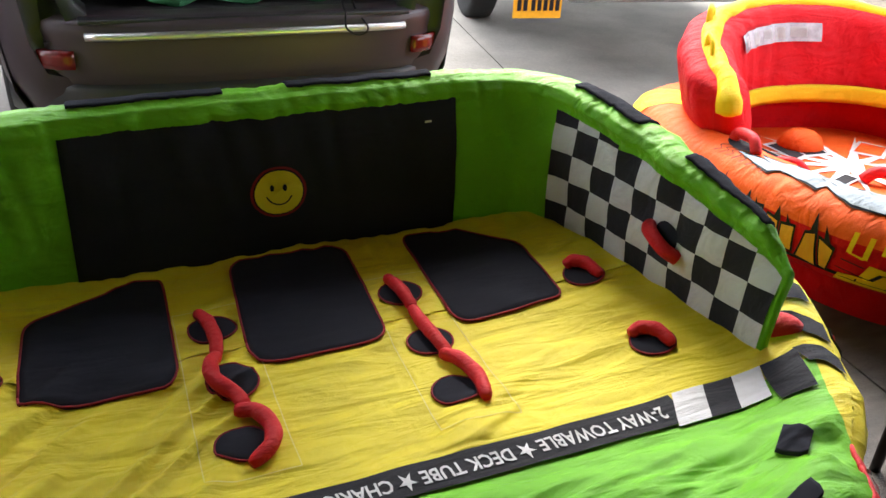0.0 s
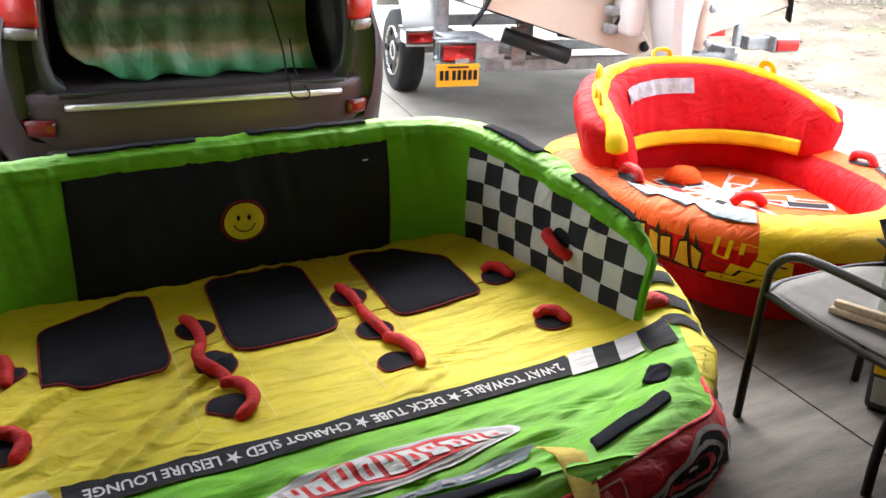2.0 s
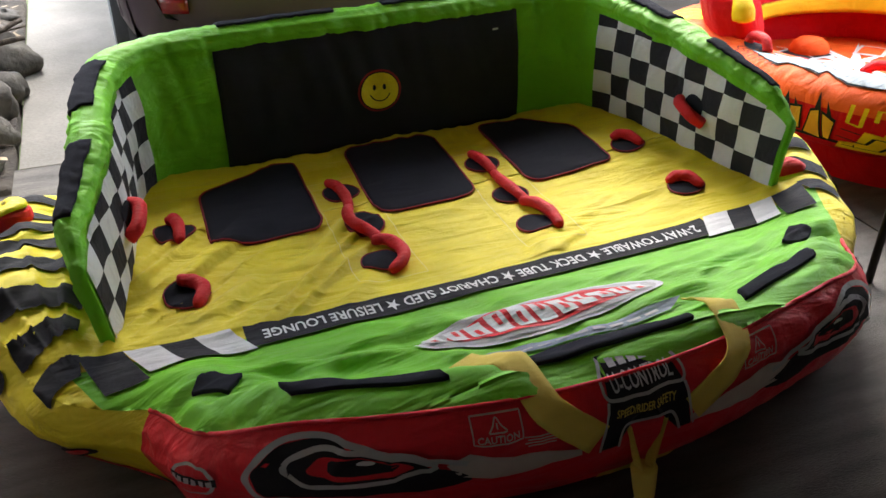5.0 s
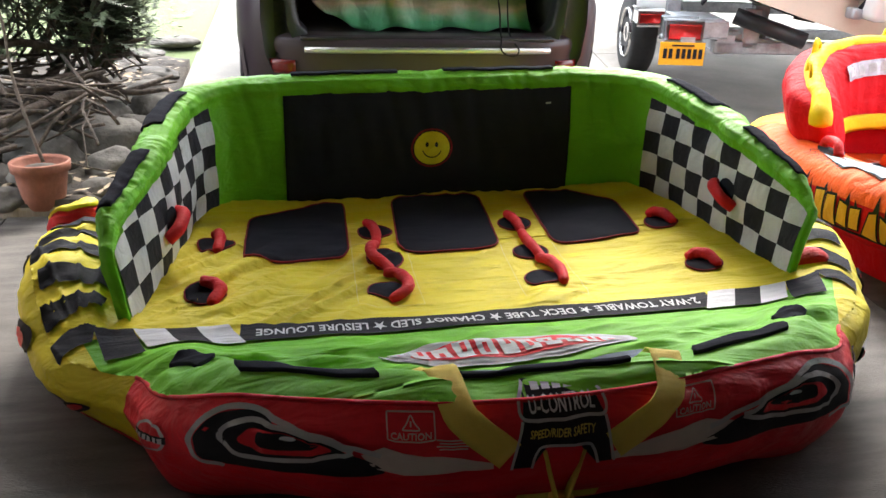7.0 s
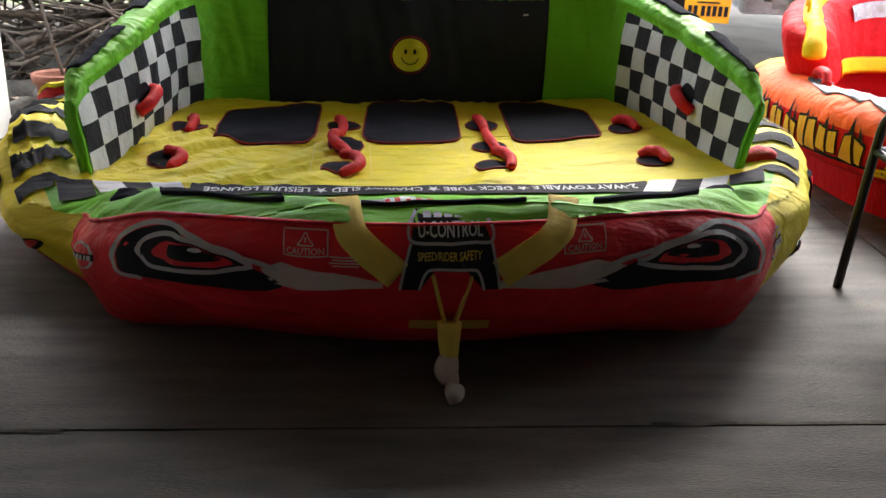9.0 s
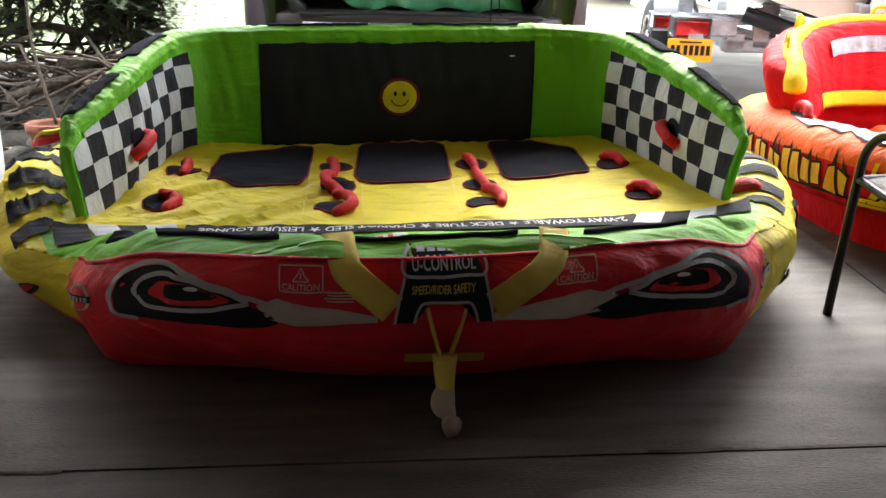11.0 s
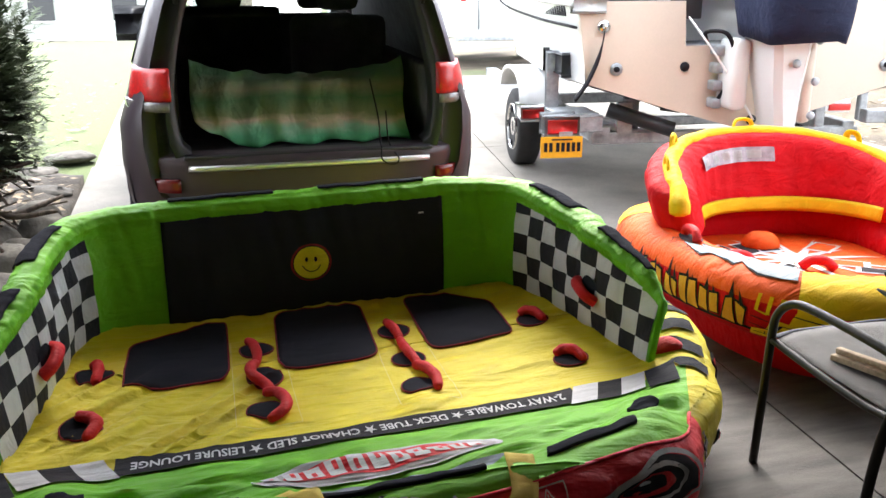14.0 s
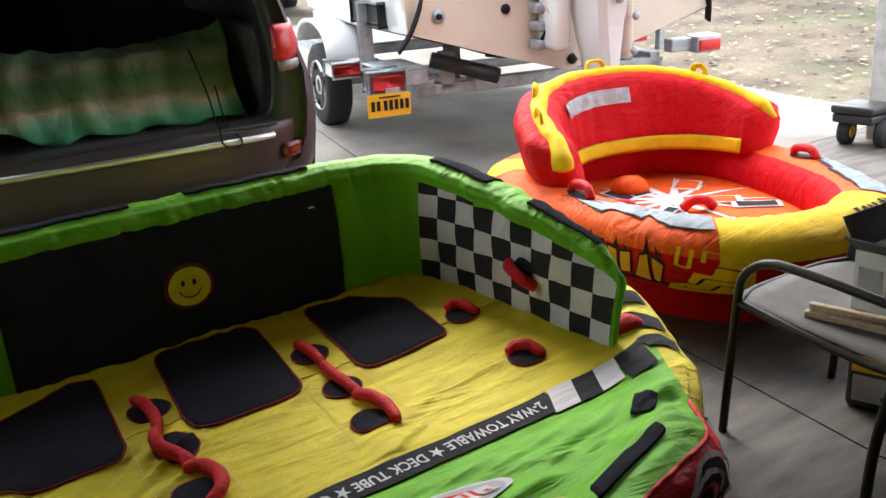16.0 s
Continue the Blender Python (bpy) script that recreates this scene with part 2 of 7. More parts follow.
# ---- mesh helpers ----
def nz(v):
    """Smooth noise, kept away from the origin."""
    return noise.noise(v + Vector((51.3, 47.7, 23.1)))


def thing(name, at, label, category, group="", turn=0.0, tilt=0.0):
    ob = new(name)
    ob.empty_display_size = 0.1
    ob.matrix_basis = pose(*at, tilt, 0, turn)
    return tagged(ob, label, category, group)


def link_mesh(name, bm, mats):
    me = bpy.data.meshes.new(name)
    bmesh.ops.recalc_face_normals(bm, faces=bm.faces)
    bm.to_mesh(me)
    bm.free()
    for m in mats if isinstance(mats, (list, tuple)) else [mats]:
        me.materials.append(m)
    return me


def part(name, bm, mats, parent, label="", soft=True, world=True):
    """One mesh object under a thing or a part. world: its points are given in the world's metres, else in the thing's own."""
    me = link_mesh(name, bm, mats)
    if soft:
        me.polygons.foreach_set("use_smooth", [True] * len(me.polygons))
    ob = new(name, me)
    ob.parent = parent
    if world:
        m = parent.matrix_basis.copy()
        up = parent.parent
        if up:
            m = Matrix.Identity(4)
        ob.matrix_parent_inverse = m.inverted() if not up else Matrix.Identity(4)
    if label:
        ob["label"] = label
    return ob


def solo(name, bm, mats, label, category, group="", soft=True, kind=""):
    me = link_mesh(name, bm, mats)
    if soft:
        me.polygons.foreach_set("use_smooth", [True] * len(me.polygons))
    return tagged(new(name, me), label, category, group, kind)


def grid(fn, nu, nv, close=False, bm=None, index=0):
    """A sheet of nu by nv cells; fn(u, v) with u and v from 0 to 1 gives its points."""
    bm = bm or bmesh.new()
    rows = [[bm.verts.new(fn(i / nu, j / nv)) for i in range(nu if close else nu + 1)] for j in range(nv + 1)]
    for j in range(nv):
        for i in range(nu):
            k = (i + 1) % len(rows[0])
            f = bm.faces.new((rows[j][i], rows[j][k], rows[j + 1][k], rows[j + 1][i]))
            f.material_index = index(i, j) if callable(index) else index
    return bm


def thick_grid(fn, back, nu, nv, index=0):
    """A sheet with a back of its own and closed edges."""
    bm = bmesh.new()
    front = [[bm.verts.new(fn(i / nu, j / nv)) for i in range(nu + 1)] for j in range(nv + 1)]
    rear = [[bm.verts.new(back(i / nu, j / nv)) for i in range(nu + 1)] for j in range(nv + 1)]
    for j in range(nv):
        for i in range(nu):
            k = index(i, j) if callable(index) else index
            bm.faces.new((front[j][i], front[j][i + 1], front[j + 1][i + 1], front[j + 1][i])).material_index = k
            bm.faces.new((rear[j][i], rear[j + 1][i], rear[j + 1][i + 1], rear[j][i + 1])).material_index = k
    edge = [(0, i) for i in range(nu)] + [(j, nu) for j in range(nv)] + [(nv, i) for i in range(nu, 0, -1)] + [(j, 0) for j in range(nv, 0, -1)]
    for a, b in zip(edge, edge[1:] + edge[:1]):
        bm.faces.new((front[a[0]][a[1]], rear[a[0]][a[1]], rear[b[0]][b[1]], front[b[0]][b[1]]))
    return bm


def box(x0, x1, y0, y1, z0, z1, bevel=0.01, bm=None, m=None, seg=2):
    one = bmesh.new()
    bmesh.ops.create_cube(one, size=1)
    for v in one.verts:
        v.co = Vector(((x0 + x1) / 2 + v.co.x * (x1 - x0), (y0 + y1) / 2 + v.co.y * (y1 - y0), (z0 + z1) / 2 + v.co.z * (z1 - z0)))
    if bevel:
        bmesh.ops.bevel(one, geom=one.edges, offset=bevel, segments=seg, affect="EDGES", profile=0.5)
    if m:
        one.transform(m)
    return one if bm is None else merge(bm, one)


def merge(bm, other):
    me = bpy.data.meshes.new("join")
    other.to_mesh(me)
    other.free()
    bm.from_mesh(me)
    bpy.data.meshes.remove(me)
    return bm


def spline(points, n):
    """A smooth line through the points, in n steps."""
    pts = [Vector(p) for p in points]
    pts = [2 * pts[0] - pts[1]] + pts + [2 * pts[-1] - pts[-2]]
    out, spans = [], len(pts) - 3
    for k in range(n + 1):
        f = k / n * spans
        i = min(int(f), spans - 1)
        t = f - i
        a, b, c, d = pts[i : i + 4]
        out.append(0.5 * ((2 * b) + (c - a) * t + (2 * a - 5 * b + 4 * c - d) * t * t + (3 * b - a - 3 * c + d) * t ** 3))
    return out


def pipe(points, radius, sides=10, steps=0, bm=None, flat=1.0, squeeze=0.0):
    """A round bar along a line; radius may be a function of 0 to 1."""
    line = spline(points, steps) if steps else [Vector(p) for p in points]
    bm = bm or bmesh.new()
    rings, side = [], None
    for k, p in enumerate(line):
        along = (line[min(k + 1, len(line) - 1)] - line[max(k - 1, 0)]).normalized()
        ref = side if side and abs(side.dot(along)) < 0.95 else (Vector((0, 0, 1)) if abs(along.z) < 0.9 else Vector((1, 0, 0)))
        side = (ref - along * ref.dot(along)).normalized()
        other = along.cross(side)
        r = radius(k / (len(line) - 1)) if callable(radius) else radius
        rings.append([bm.verts.new(p + (side * math.cos(a) * flat + other * math.sin(a)) * r) for a in (2 * math.pi * i / sides for i in range(sides))])
    for a, b in zip(rings, rings[1:]):
        for i in range(sides):
            bm.faces.new((a[i], a[(i + 1) % sides], b[(i + 1) % sides], b[i]))
    bm.faces.new(rings[0][::-1])
    bm.faces.new(rings[-1])
    return bm


def lathe(profile, sides=32, at=(0, 0, 0), bm=None, m=None):
    """A turned body from (radius, height) pairs."""
    bm2 = bmesh.new()
    rings = [[bm2.verts.new((max(r, 1e-4) * math.cos(2 * math.pi * i / sides) + at[0], max(r, 1e-4) * math.sin(2 * math.pi * i / sides) + at[1], z + at[2])) for i in range(sides)] for r, z in profile]
    for a, b in zip(rings, rings[1:]):
        for i in range(sides):
            bm2.faces.new((a[i], a[(i + 1) % sides], b[(i + 1) % sides], b[i]))
    bm2.faces.new(rings[0][::-1])
    bm2.faces.new(rings[-1])
    if m:
        bm2.transform(m)
    return bm2 if bm is None else merge(bm, bm2)


def outline(points, n=6, corner=0.25):
    """A closed outline with its corners rounded off."""
    out = []
    for k, p in enumerate(points):
        a, b = Vector(points[k - 1]), Vector(points[(k + 1) % len(points)])
        p = Vector(p)
        s, e = p.lerp(a, corner), p.lerp(b, corner)
        for i in range(n + 1):
            t = i / n
            out.append(s * (1 - t) ** 2 + p * 2 * t * (1 - t) + e * t * t)
    return out


def densify(points, step):
    out = []
    for a, b in zip(points, points[1:] + points[:1]):
        k = max(1, int((Vector(b) - Vector(a)).length / step))
        out += [Vector(a).lerp(Vector(b), i / k) for i in range(k)]
    return out


def patch(points, surface, off, step=0.03, depth=0.004, rings=6, bm=None, index=0, puff=0.0):
    """A thin piece of cloth of that outline laid on a surface: surface(a, b, off) gives the place that lies off above it."""
    pts = densify([Vector(p) for p in points], step)
    mid = sum(pts, Vector((0, 0))) / len(pts)
    bm = bm or bmesh.new()
    centre = bm.verts.new(surface(mid.x, mid.y, off + puff))
    last = None
    for k in range(1, rings + 1):
        f = k / rings
        ring = [bm.verts.new(surface(*(mid.lerp(p, f)), off + puff * (1 - f ** 3))) for p in pts]
        for i in range(len(pts)):
            j = (i + 1) % len(pts)
            fc = bm.faces.new((centre, ring[i], ring[j])) if last is None else bm.faces.new((last[i], ring[i], ring[j], last[j]))
            fc.material_index = index
        last = ring
    if depth < 0.0065:
        return bm
    skirt = [bm.verts.new(surface(*p, off - depth)) for p in pts]
    for i in range(len(pts)):
        j = (i + 1) % len(pts)
        bm.faces.new((last[i], skirt[i], skirt[j], last[j])).material_index = index
    return bm


def strip(a0, a1, b0, b1, surface, off, na=20, nb=3, depth=0.004, slant=0.0):
    """A band from a0 to a1 along and b0 to b1 across, laid on a surface."""
    def at(o):
        return lambda u, v: surface(a0 + (a1 - a0) * u + slant * (v - 0.5), b0 + (b1 - b0) * v, off - o)
    if depth < 0.0065:
        return grid(at(0), na, nb)
    return thick_grid(at(0), at(depth), na, nb)


def line_patch(points, width, surface, off, steps=24, bm=None, closed=False):
    """A drawn line of some width on a surface."""
    line = spline([(*p, 0) for p in points], steps)
    bm = bm or bmesh.new()
    pairs = []
    for k, p in enumerate(line):
        d = line[min(k + 1, steps)] - line[max(k - 1, 0)]
        n = Vector((-d.y, d.x, 0)).normalized() * width / 2
        pairs.append([bm.verts.new(surface(p.x + n.x, p.y + n.y, off)), bm.verts.new(surface(p.x - n.x, p.y - n.y, off))])
    for a, b in zip(pairs, pairs[1:]):
        bm.faces.new((a[0], b[0], b[1], a[1]))
    return bm


def lettering(text, size, place, weight=0.0, squash=1.0):
    """Raised letters; place(a, b, off) sets each point, with a along the line from its middle."""
    cu = bpy.data.curves.new("letters", "FONT")
    cu.body, cu.size, cu.align_x, cu.align_y, cu.offset, cu.resolution_u = text, size, "CENTER", "CENTER", weight, 2
    ob = new("letters", cu)
    bpy.context.view_layer.update()
    me = bpy.data.meshes.new_from_object(ob.evaluated_get(bpy.context.evaluated_depsgraph_get()))
    bpy.data.objects.remove(ob)
    bm = bmesh.new()
    bm.from_mesh(me)
    bpy.data.meshes.remove(me)
    bmesh.ops.triangulate(bm, faces=bm.faces)
    long = [e for e in bm.edges if e.calc_length() > size * 0.45]
    bmesh.ops.subdivide_edges(bm, edges=long, cuts=1)
    for v in bm.verts:
        v.co = Vector(place(v.co.x * squash, v.co.y, 0))
    return bm


def circle(cx, cy, rx, ry, n=24, turn=0.0):
    return [(cx + rx * math.cos(t) * math.cos(turn) - ry * math.sin(t) * math.sin(turn), cy + rx * math.cos(t) * math.sin(turn) + ry * math.sin(t) * math.cos(turn)) for t in (2 * math.pi * i / n for i in range(n))]


# ---- shape of the towable tube: plan a super-ellipse, section a fat rim round a sagging deck ----
TA, TB, TB_BACK, TY0, TN = 1.295, 1.175, 0.86, 0.0, 2.05
RIM_OUT = ((0.0, 0.19), (0.05, 0.11), (0.10, 0.05), (0.16, 0.012), (0.22, 0.0), (0.30, 0.008), (0.34, 0.030), (0.362, 0.066), (0.374, 0.105))


def lerp_table(table, v):
    if v <= table[0][0]:
        return table[0][1]
    for (a, p), (b, q) in zip(table, table[1:]):
        if v <= b:
            return p + (q - p) * (v - a) / (b - a)
    return table[-1][1]


def smooth(a, b, v):
    v = min(1.0, max(0.0, (v - a) / (b - a)))
    return v * v * (3 - 2 * v)


def deck_height(x, y):
    base = 0.258 + 0.078 * smooth(-0.42, 0.5, y) + 0.03 * smooth(-0.5, -0.95, y)
    return base + 0.035 * smooth(0.35, 1.0, abs(x)) * smooth(-0.75, -0.2, y)


TILT = 0.026
SEAM_L, SEAM_R = math.radians(-180 + 39.9), math.radians(-43.3)


def crease(theta):
    """The cover is pinched in where the red front meets the yellow sides."""
    theta = (theta + math.pi) % (2 * math.pi) - math.pi
    return 1 - 0.075 * math.exp(-(((theta - SEAM_L) / 0.13) ** 2)) - 0.034 * math.exp(-(((theta - SEAM_R) / 0.11) ** 2)) + 0.034 * math.exp(-(((theta + 0.90) / 0.22) ** 2))


def plan_angle(x, y):
    b = TB if y < TY0 else TB_BACK
    return math.atan2(math.copysign(abs((y - TY0) / b) ** (TN / 2), y - TY0), math.copysign(abs(x / TA) ** (TN / 2), x))


def inset(x, y):
    r = (abs(x / TA) ** TN + abs((y - TY0) / (TB if y < TY0 else TB_BACK)) ** TN) ** (1 / TN)
    return (1 - r / crease(plan_angle(x, y))) * 1.05


RIM_TOP = ((0.008, 0.30), (0.030, 0.34), (0.066, 0.362), (0.105, 0.374), (0.15, 0.374))


def edge_drop(x, y):
    """How far the cover's shoulder hangs below its front crown."""
    k = smooth(0.6, 0.88, abs(x))
    crown = 0.020 * (1 - smooth(0.35, 0.85, abs(x))) * smooth(-0.55, -0.85, y)
    swell = (0.070 if x < 0 else 0.038) * smooth(0.98, 1.12, abs(x)) * smooth(-0.52, -0.25, y) * (1 - smooth(0.25, 0.6, y))
    corner = (0.058 if x < 0 else 0.022) * math.exp(-(((abs(x) - 0.95) / 0.22) ** 2) - ((y + 0.60) / 0.28) ** 2)
    return 0.045 * k * (1 - 0.35 * smooth(-0.6, -0.2, y)) + 0.025 * smooth(-0.2, 0.2, y) * (1 - k) - crown + corner - swell


def wing_x(y):
    """Half width between the wings at depth y."""
    return lerp_table(((-0.43, 0.968), (-0.22, 0.94), (0.0, 0.895), (0.2, 0.845), (0.32, 0.80), (0.42, 0.62)), y)


def top_z(x, y):
    """Height of the cover's upper side."""
    d = inset(x, y)
    low = deck_height(x, y)
    if d < 0.15:
        rim = lerp_table(RIM_TOP, d)
    else:
        rim = 0.374
    side = edge_drop(x, y)
    outer = smooth(0.03, 0.10, abs(x) - wing_x(y)) * smooth(-0.62, -0.40, y) * (1 - smooth(0.05, 0.22, y))
    low += (0.075 if x < 0 else 0.055) * outer
    w = smooth(0.07, 0.25, d)
    return (rim - side) * (1 - w) + low * w + TILT * x


# ---- ground: flat under the roof, rising gently along the drive and over the lawn ----
def rise(v):
    return 0.5 * (v + math.sqrt(v * v + 0.3))


def ground_z(x, y):
    up = 0.075 * (rise(y - 1.9) - rise(-1.9))
    far = up if up < 0.35 else 0.35 + 0.75 * (1 - math.exp(-(up - 0.35) / 0.75))
    lawn = 0.11 * max(0.0, rise(x - 6.0) - 0.05)
    lawn = lawn if lawn < 0.4 else 0.4 + 0.5 * (1 - math.exp(-(lawn - 0.4) / 0.5))
    return max(0.0, far) + lawn * smooth(-3, 2, y)


def slab_z(x, y):
    return ground_z(x, y) if y > 1.0 else 0.0


def ground_point(u, v):
    x = 6 + math.copysign(abs(2 * u - 1) ** 3.2 * 320, 2 * u - 1)
    y = 4 + math.copysign(abs(2 * v - 1) ** 3.2 * 320, 2 * v - 1)
    return Vector((x, y, ground_z(x, y) - 0.05 + 0.012 * nz(Vector((x * 1.3, y * 1.3, 0)))))


solo("ground", grid(ground_point, 120, 120), LAWN, "thin spring lawn with bare earth and dry leaves", "ground", kind="structure")


def joint_x(y):
    return 1.62 + 0.135 * (y + 0.1) + 0.0


def paving(name, x0, x1, y0, y1, material, label):
    """One cast slab; x0 and x1 may follow the joint line."""
    def at(o):
        def f(u, v):
            y = y0 + (y1 - y0) * v
            a, b = (x0(y) if callable(x0) else x0), (x1(y) if callable(x1) else x1)
            return Vector((a + (b - a) * u, y, slab_z(a + (b - a) * u, y) - o))
        return f
    rows = max(2, int((y1 - y0) / 0.5))
    bm = thick_grid(at(0), at(0.12), 6, rows)
    return solo(name, bm, material, label, "paving", "cast concrete slabs", soft=False, kind="structure")


G = 0.004
LINE = lambda side: (lambda y: joint_x(y) + side * G)
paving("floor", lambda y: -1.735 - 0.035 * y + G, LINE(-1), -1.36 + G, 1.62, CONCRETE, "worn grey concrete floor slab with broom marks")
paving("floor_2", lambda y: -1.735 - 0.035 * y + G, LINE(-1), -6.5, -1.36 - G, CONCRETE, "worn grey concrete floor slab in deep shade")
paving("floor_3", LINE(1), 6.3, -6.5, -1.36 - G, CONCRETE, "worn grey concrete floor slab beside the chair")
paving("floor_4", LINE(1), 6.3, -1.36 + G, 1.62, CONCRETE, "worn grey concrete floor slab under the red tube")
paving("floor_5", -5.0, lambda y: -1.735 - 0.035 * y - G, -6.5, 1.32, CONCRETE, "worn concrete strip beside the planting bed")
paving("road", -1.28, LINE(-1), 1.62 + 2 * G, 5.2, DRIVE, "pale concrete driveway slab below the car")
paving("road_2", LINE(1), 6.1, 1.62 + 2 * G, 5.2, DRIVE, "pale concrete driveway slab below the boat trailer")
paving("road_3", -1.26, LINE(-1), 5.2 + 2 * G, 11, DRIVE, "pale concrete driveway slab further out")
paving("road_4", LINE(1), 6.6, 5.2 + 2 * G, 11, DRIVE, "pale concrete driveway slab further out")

# a ragged crack along the cross joint
crack = bmesh.new()
for x0, x1, y0 in ((0.45, 1.60, -1.358), (-1.20, -0.75, -1.362)):
    pts = [(x0 + (x1 - x0) * i / 14, y0 + 0.012 * nz(Vector((i * 0.9, x0, 3)))) for i in range(15)]
    line_patch(pts, 0.012, lambda a, b, o: Vector((a, b, o)), 0.0025, 28, crack)
solo("floor_crack", crack, SOIL, "dark ragged crack along the slab joint", "crack", kind="structure", soft=False)

# planting bed, carport posts, roof, and unseen walls added to shape the light
solo("planting_bed", thick_grid(lambda u, v: Vector((-5.0 + 3.70 * u, 1.34 + 3.4 * v, 0.05 + ground_z(-2, 1.34 + 3.4 * v) + 0.06 * nz(Vector((u * 9, v * 9, 2))) - 0.03 * (u > 0.95))),
                                lambda u, v: Vector((-5.0 + 3.70 * u, 1.34 + 3.4 * v, -0.15)), 40, 36), SOIL, "dark soil bed with leaf litter beside the drive", "soil", kind="structure")
solo("bed_edging", merge(box(-5.0, -2.05, 1.335, 1.42, 0.0, 0.09, 0.012), box(-2.0, -1.36, 1.335, 1.40, -0.01, 0.05, 0.012)), TIMBER, "weathered timber edging of the planting bed", "edging", kind="structure", soft=False)


def post(x, y, w, top):
    ob = thing("timber_post", (x, y, 0), "tan painted timber post with its lit edge in white", "post", "posts that carry the roof")
    part("shaft", box(x - w / 2, x + w / 2 - 0.03, y - w / 2, y + w / 2, 0, top, 0.006), TIMBER, ob, soft=False)
    # The post's lit edge is put in as a white strip.
    part("lit_edge", box(x + w / 2 - 0.028, x + w / 2 + 0.004, y - w / 2 - 0.002, y + w / 2 + 0.004, 0.0, top, 0.004), PAINT_W, ob, "white strip along the post's lit edge", soft=False)
    return ob


post(-1.88, 1.13, 0.15, 2.42)
# The roof is out of view; its edges are set to shape the light.
solo("ceiling", box(-2.4, 3.5, -6.6, 1.25, 2.44, 2.58, 0.0), CEIL, "unseen boarded ceiling that shades the open carport", "ceiling", kind="structure", soft=False)
# These walls stand out of view, placed only for the light.
solo("unseen_wall_south", box(-5.1, 6.5, -6.7, -6.5, -0.1, 2.44, 0.0), PLASTER, "unseen plain wall added to block and bounce light", "wall", kind="structure", soft=False)
solo("unseen_wall_east", box(2.7, 2.9, -6.5, -0.5, -0.1, 2.44, 0.0), PLASTER, "unseen plain wall added to block light from the east", "wall", kind="structure", soft=False)
solo("unseen_wall_west", box(-2.3, -2.1, -6.5, 0.85, -0.1, 2.44, 0.0), PLASTER, "unseen plain wall added to block and bounce light", "wall", kind="structure", soft=False)


# ---- the big towable tube ----
tube = thing("towable_tube", (0, -0.1, 0), "inflated yellow, green and red towable tube with high backrest on concrete", "towable tube")


def ridge(v):
    """Sharp-backed folds, 0 to 1."""
    return max(0.0, 1 - (nz(v) * 2.6) ** 2) ** 2


def wrinkle(x, y, k=1.0):
    """Pulled folds in the cover."""
    a = nz(Vector((x * 3 + y * 5, x * 9 - y * 17, 1.5)))
    b = nz(Vector((x * 7, y * 7, 4.2)))
    c = (0.5 + 0.5 * math.sin(x * 11 + y * 31 + 5 * nz(Vector((x * 1.6, y * 1.6, 8.1))))) ** 3 * smooth(-0.15, 0.3, nz(Vector((x * 2.3, y * 2.3, 6.4))))
    along, across = 0.80 * x + 0.60 * y, 0.80 * y - 0.60 * x
    field = smooth(0.16, -0.12, y) * (1 - smooth(-0.43, -0.51, y))
    pull = ridge(Vector((along * 1.3, across * 15 + 0.5 * math.sin(along * 5), 2.9))) * smooth(-0.25, 0.2, nz(Vector((along * 2.1, across * 4, 7.7))))
    fan = math.atan2(y + 0.52, x + 1.05)
    rays = ridge(Vector((fan * 11, math.hypot(x + 1.05, y + 0.52) * 0.9, 5.5))) * smooth(1.0, 0.35, math.hypot(x + 1.05, y + 0.52)) * smooth(-0.52, -0.40, y)
    back = ridge(Vector((x * 13, y * 3, 6.1))) * smooth(0.24, 0.42, y) * smooth(0.95, 0.8, abs(x))
    return k * (0.0040 * a + 0.003 * b + 0.007 * c) + 0.020 * pull * field * smooth(0.55, 0.1, x) + 0.011 * rays + 0.006 * back


def on_top(x, y, off=0.0):
    front = smooth(-0.56, -0.70, y)
    lift = wrinkle(x, y, 1 + 0.9 * front * smooth(-1.14, -0.95, y))
    if front > 0:
        lift += front * smooth(0.0, 0.07, inset(x, y)) * (0.4 + 0.6 * smooth(-0.93, -0.83, y)) * (0.010 * ridge(Vector((x * 7 + 0.8 * y, y * 3.2, 3.7))) + 0.016 * ridge(Vector((x * 1.1, y * 11 + x * 2.6, 9.2))) + 0.009 * ridge(Vector((x * 2.0, y * 21 - x * 3.0, 1.2))) - 0.012) * (0.3 + 0.7 * smooth(0.8, 1.3, math.hypot((x - 0.02) / 0.36, (y + 0.755) / 0.09)))
    return Vector((x, y, top_z(x, y) + lift + off))


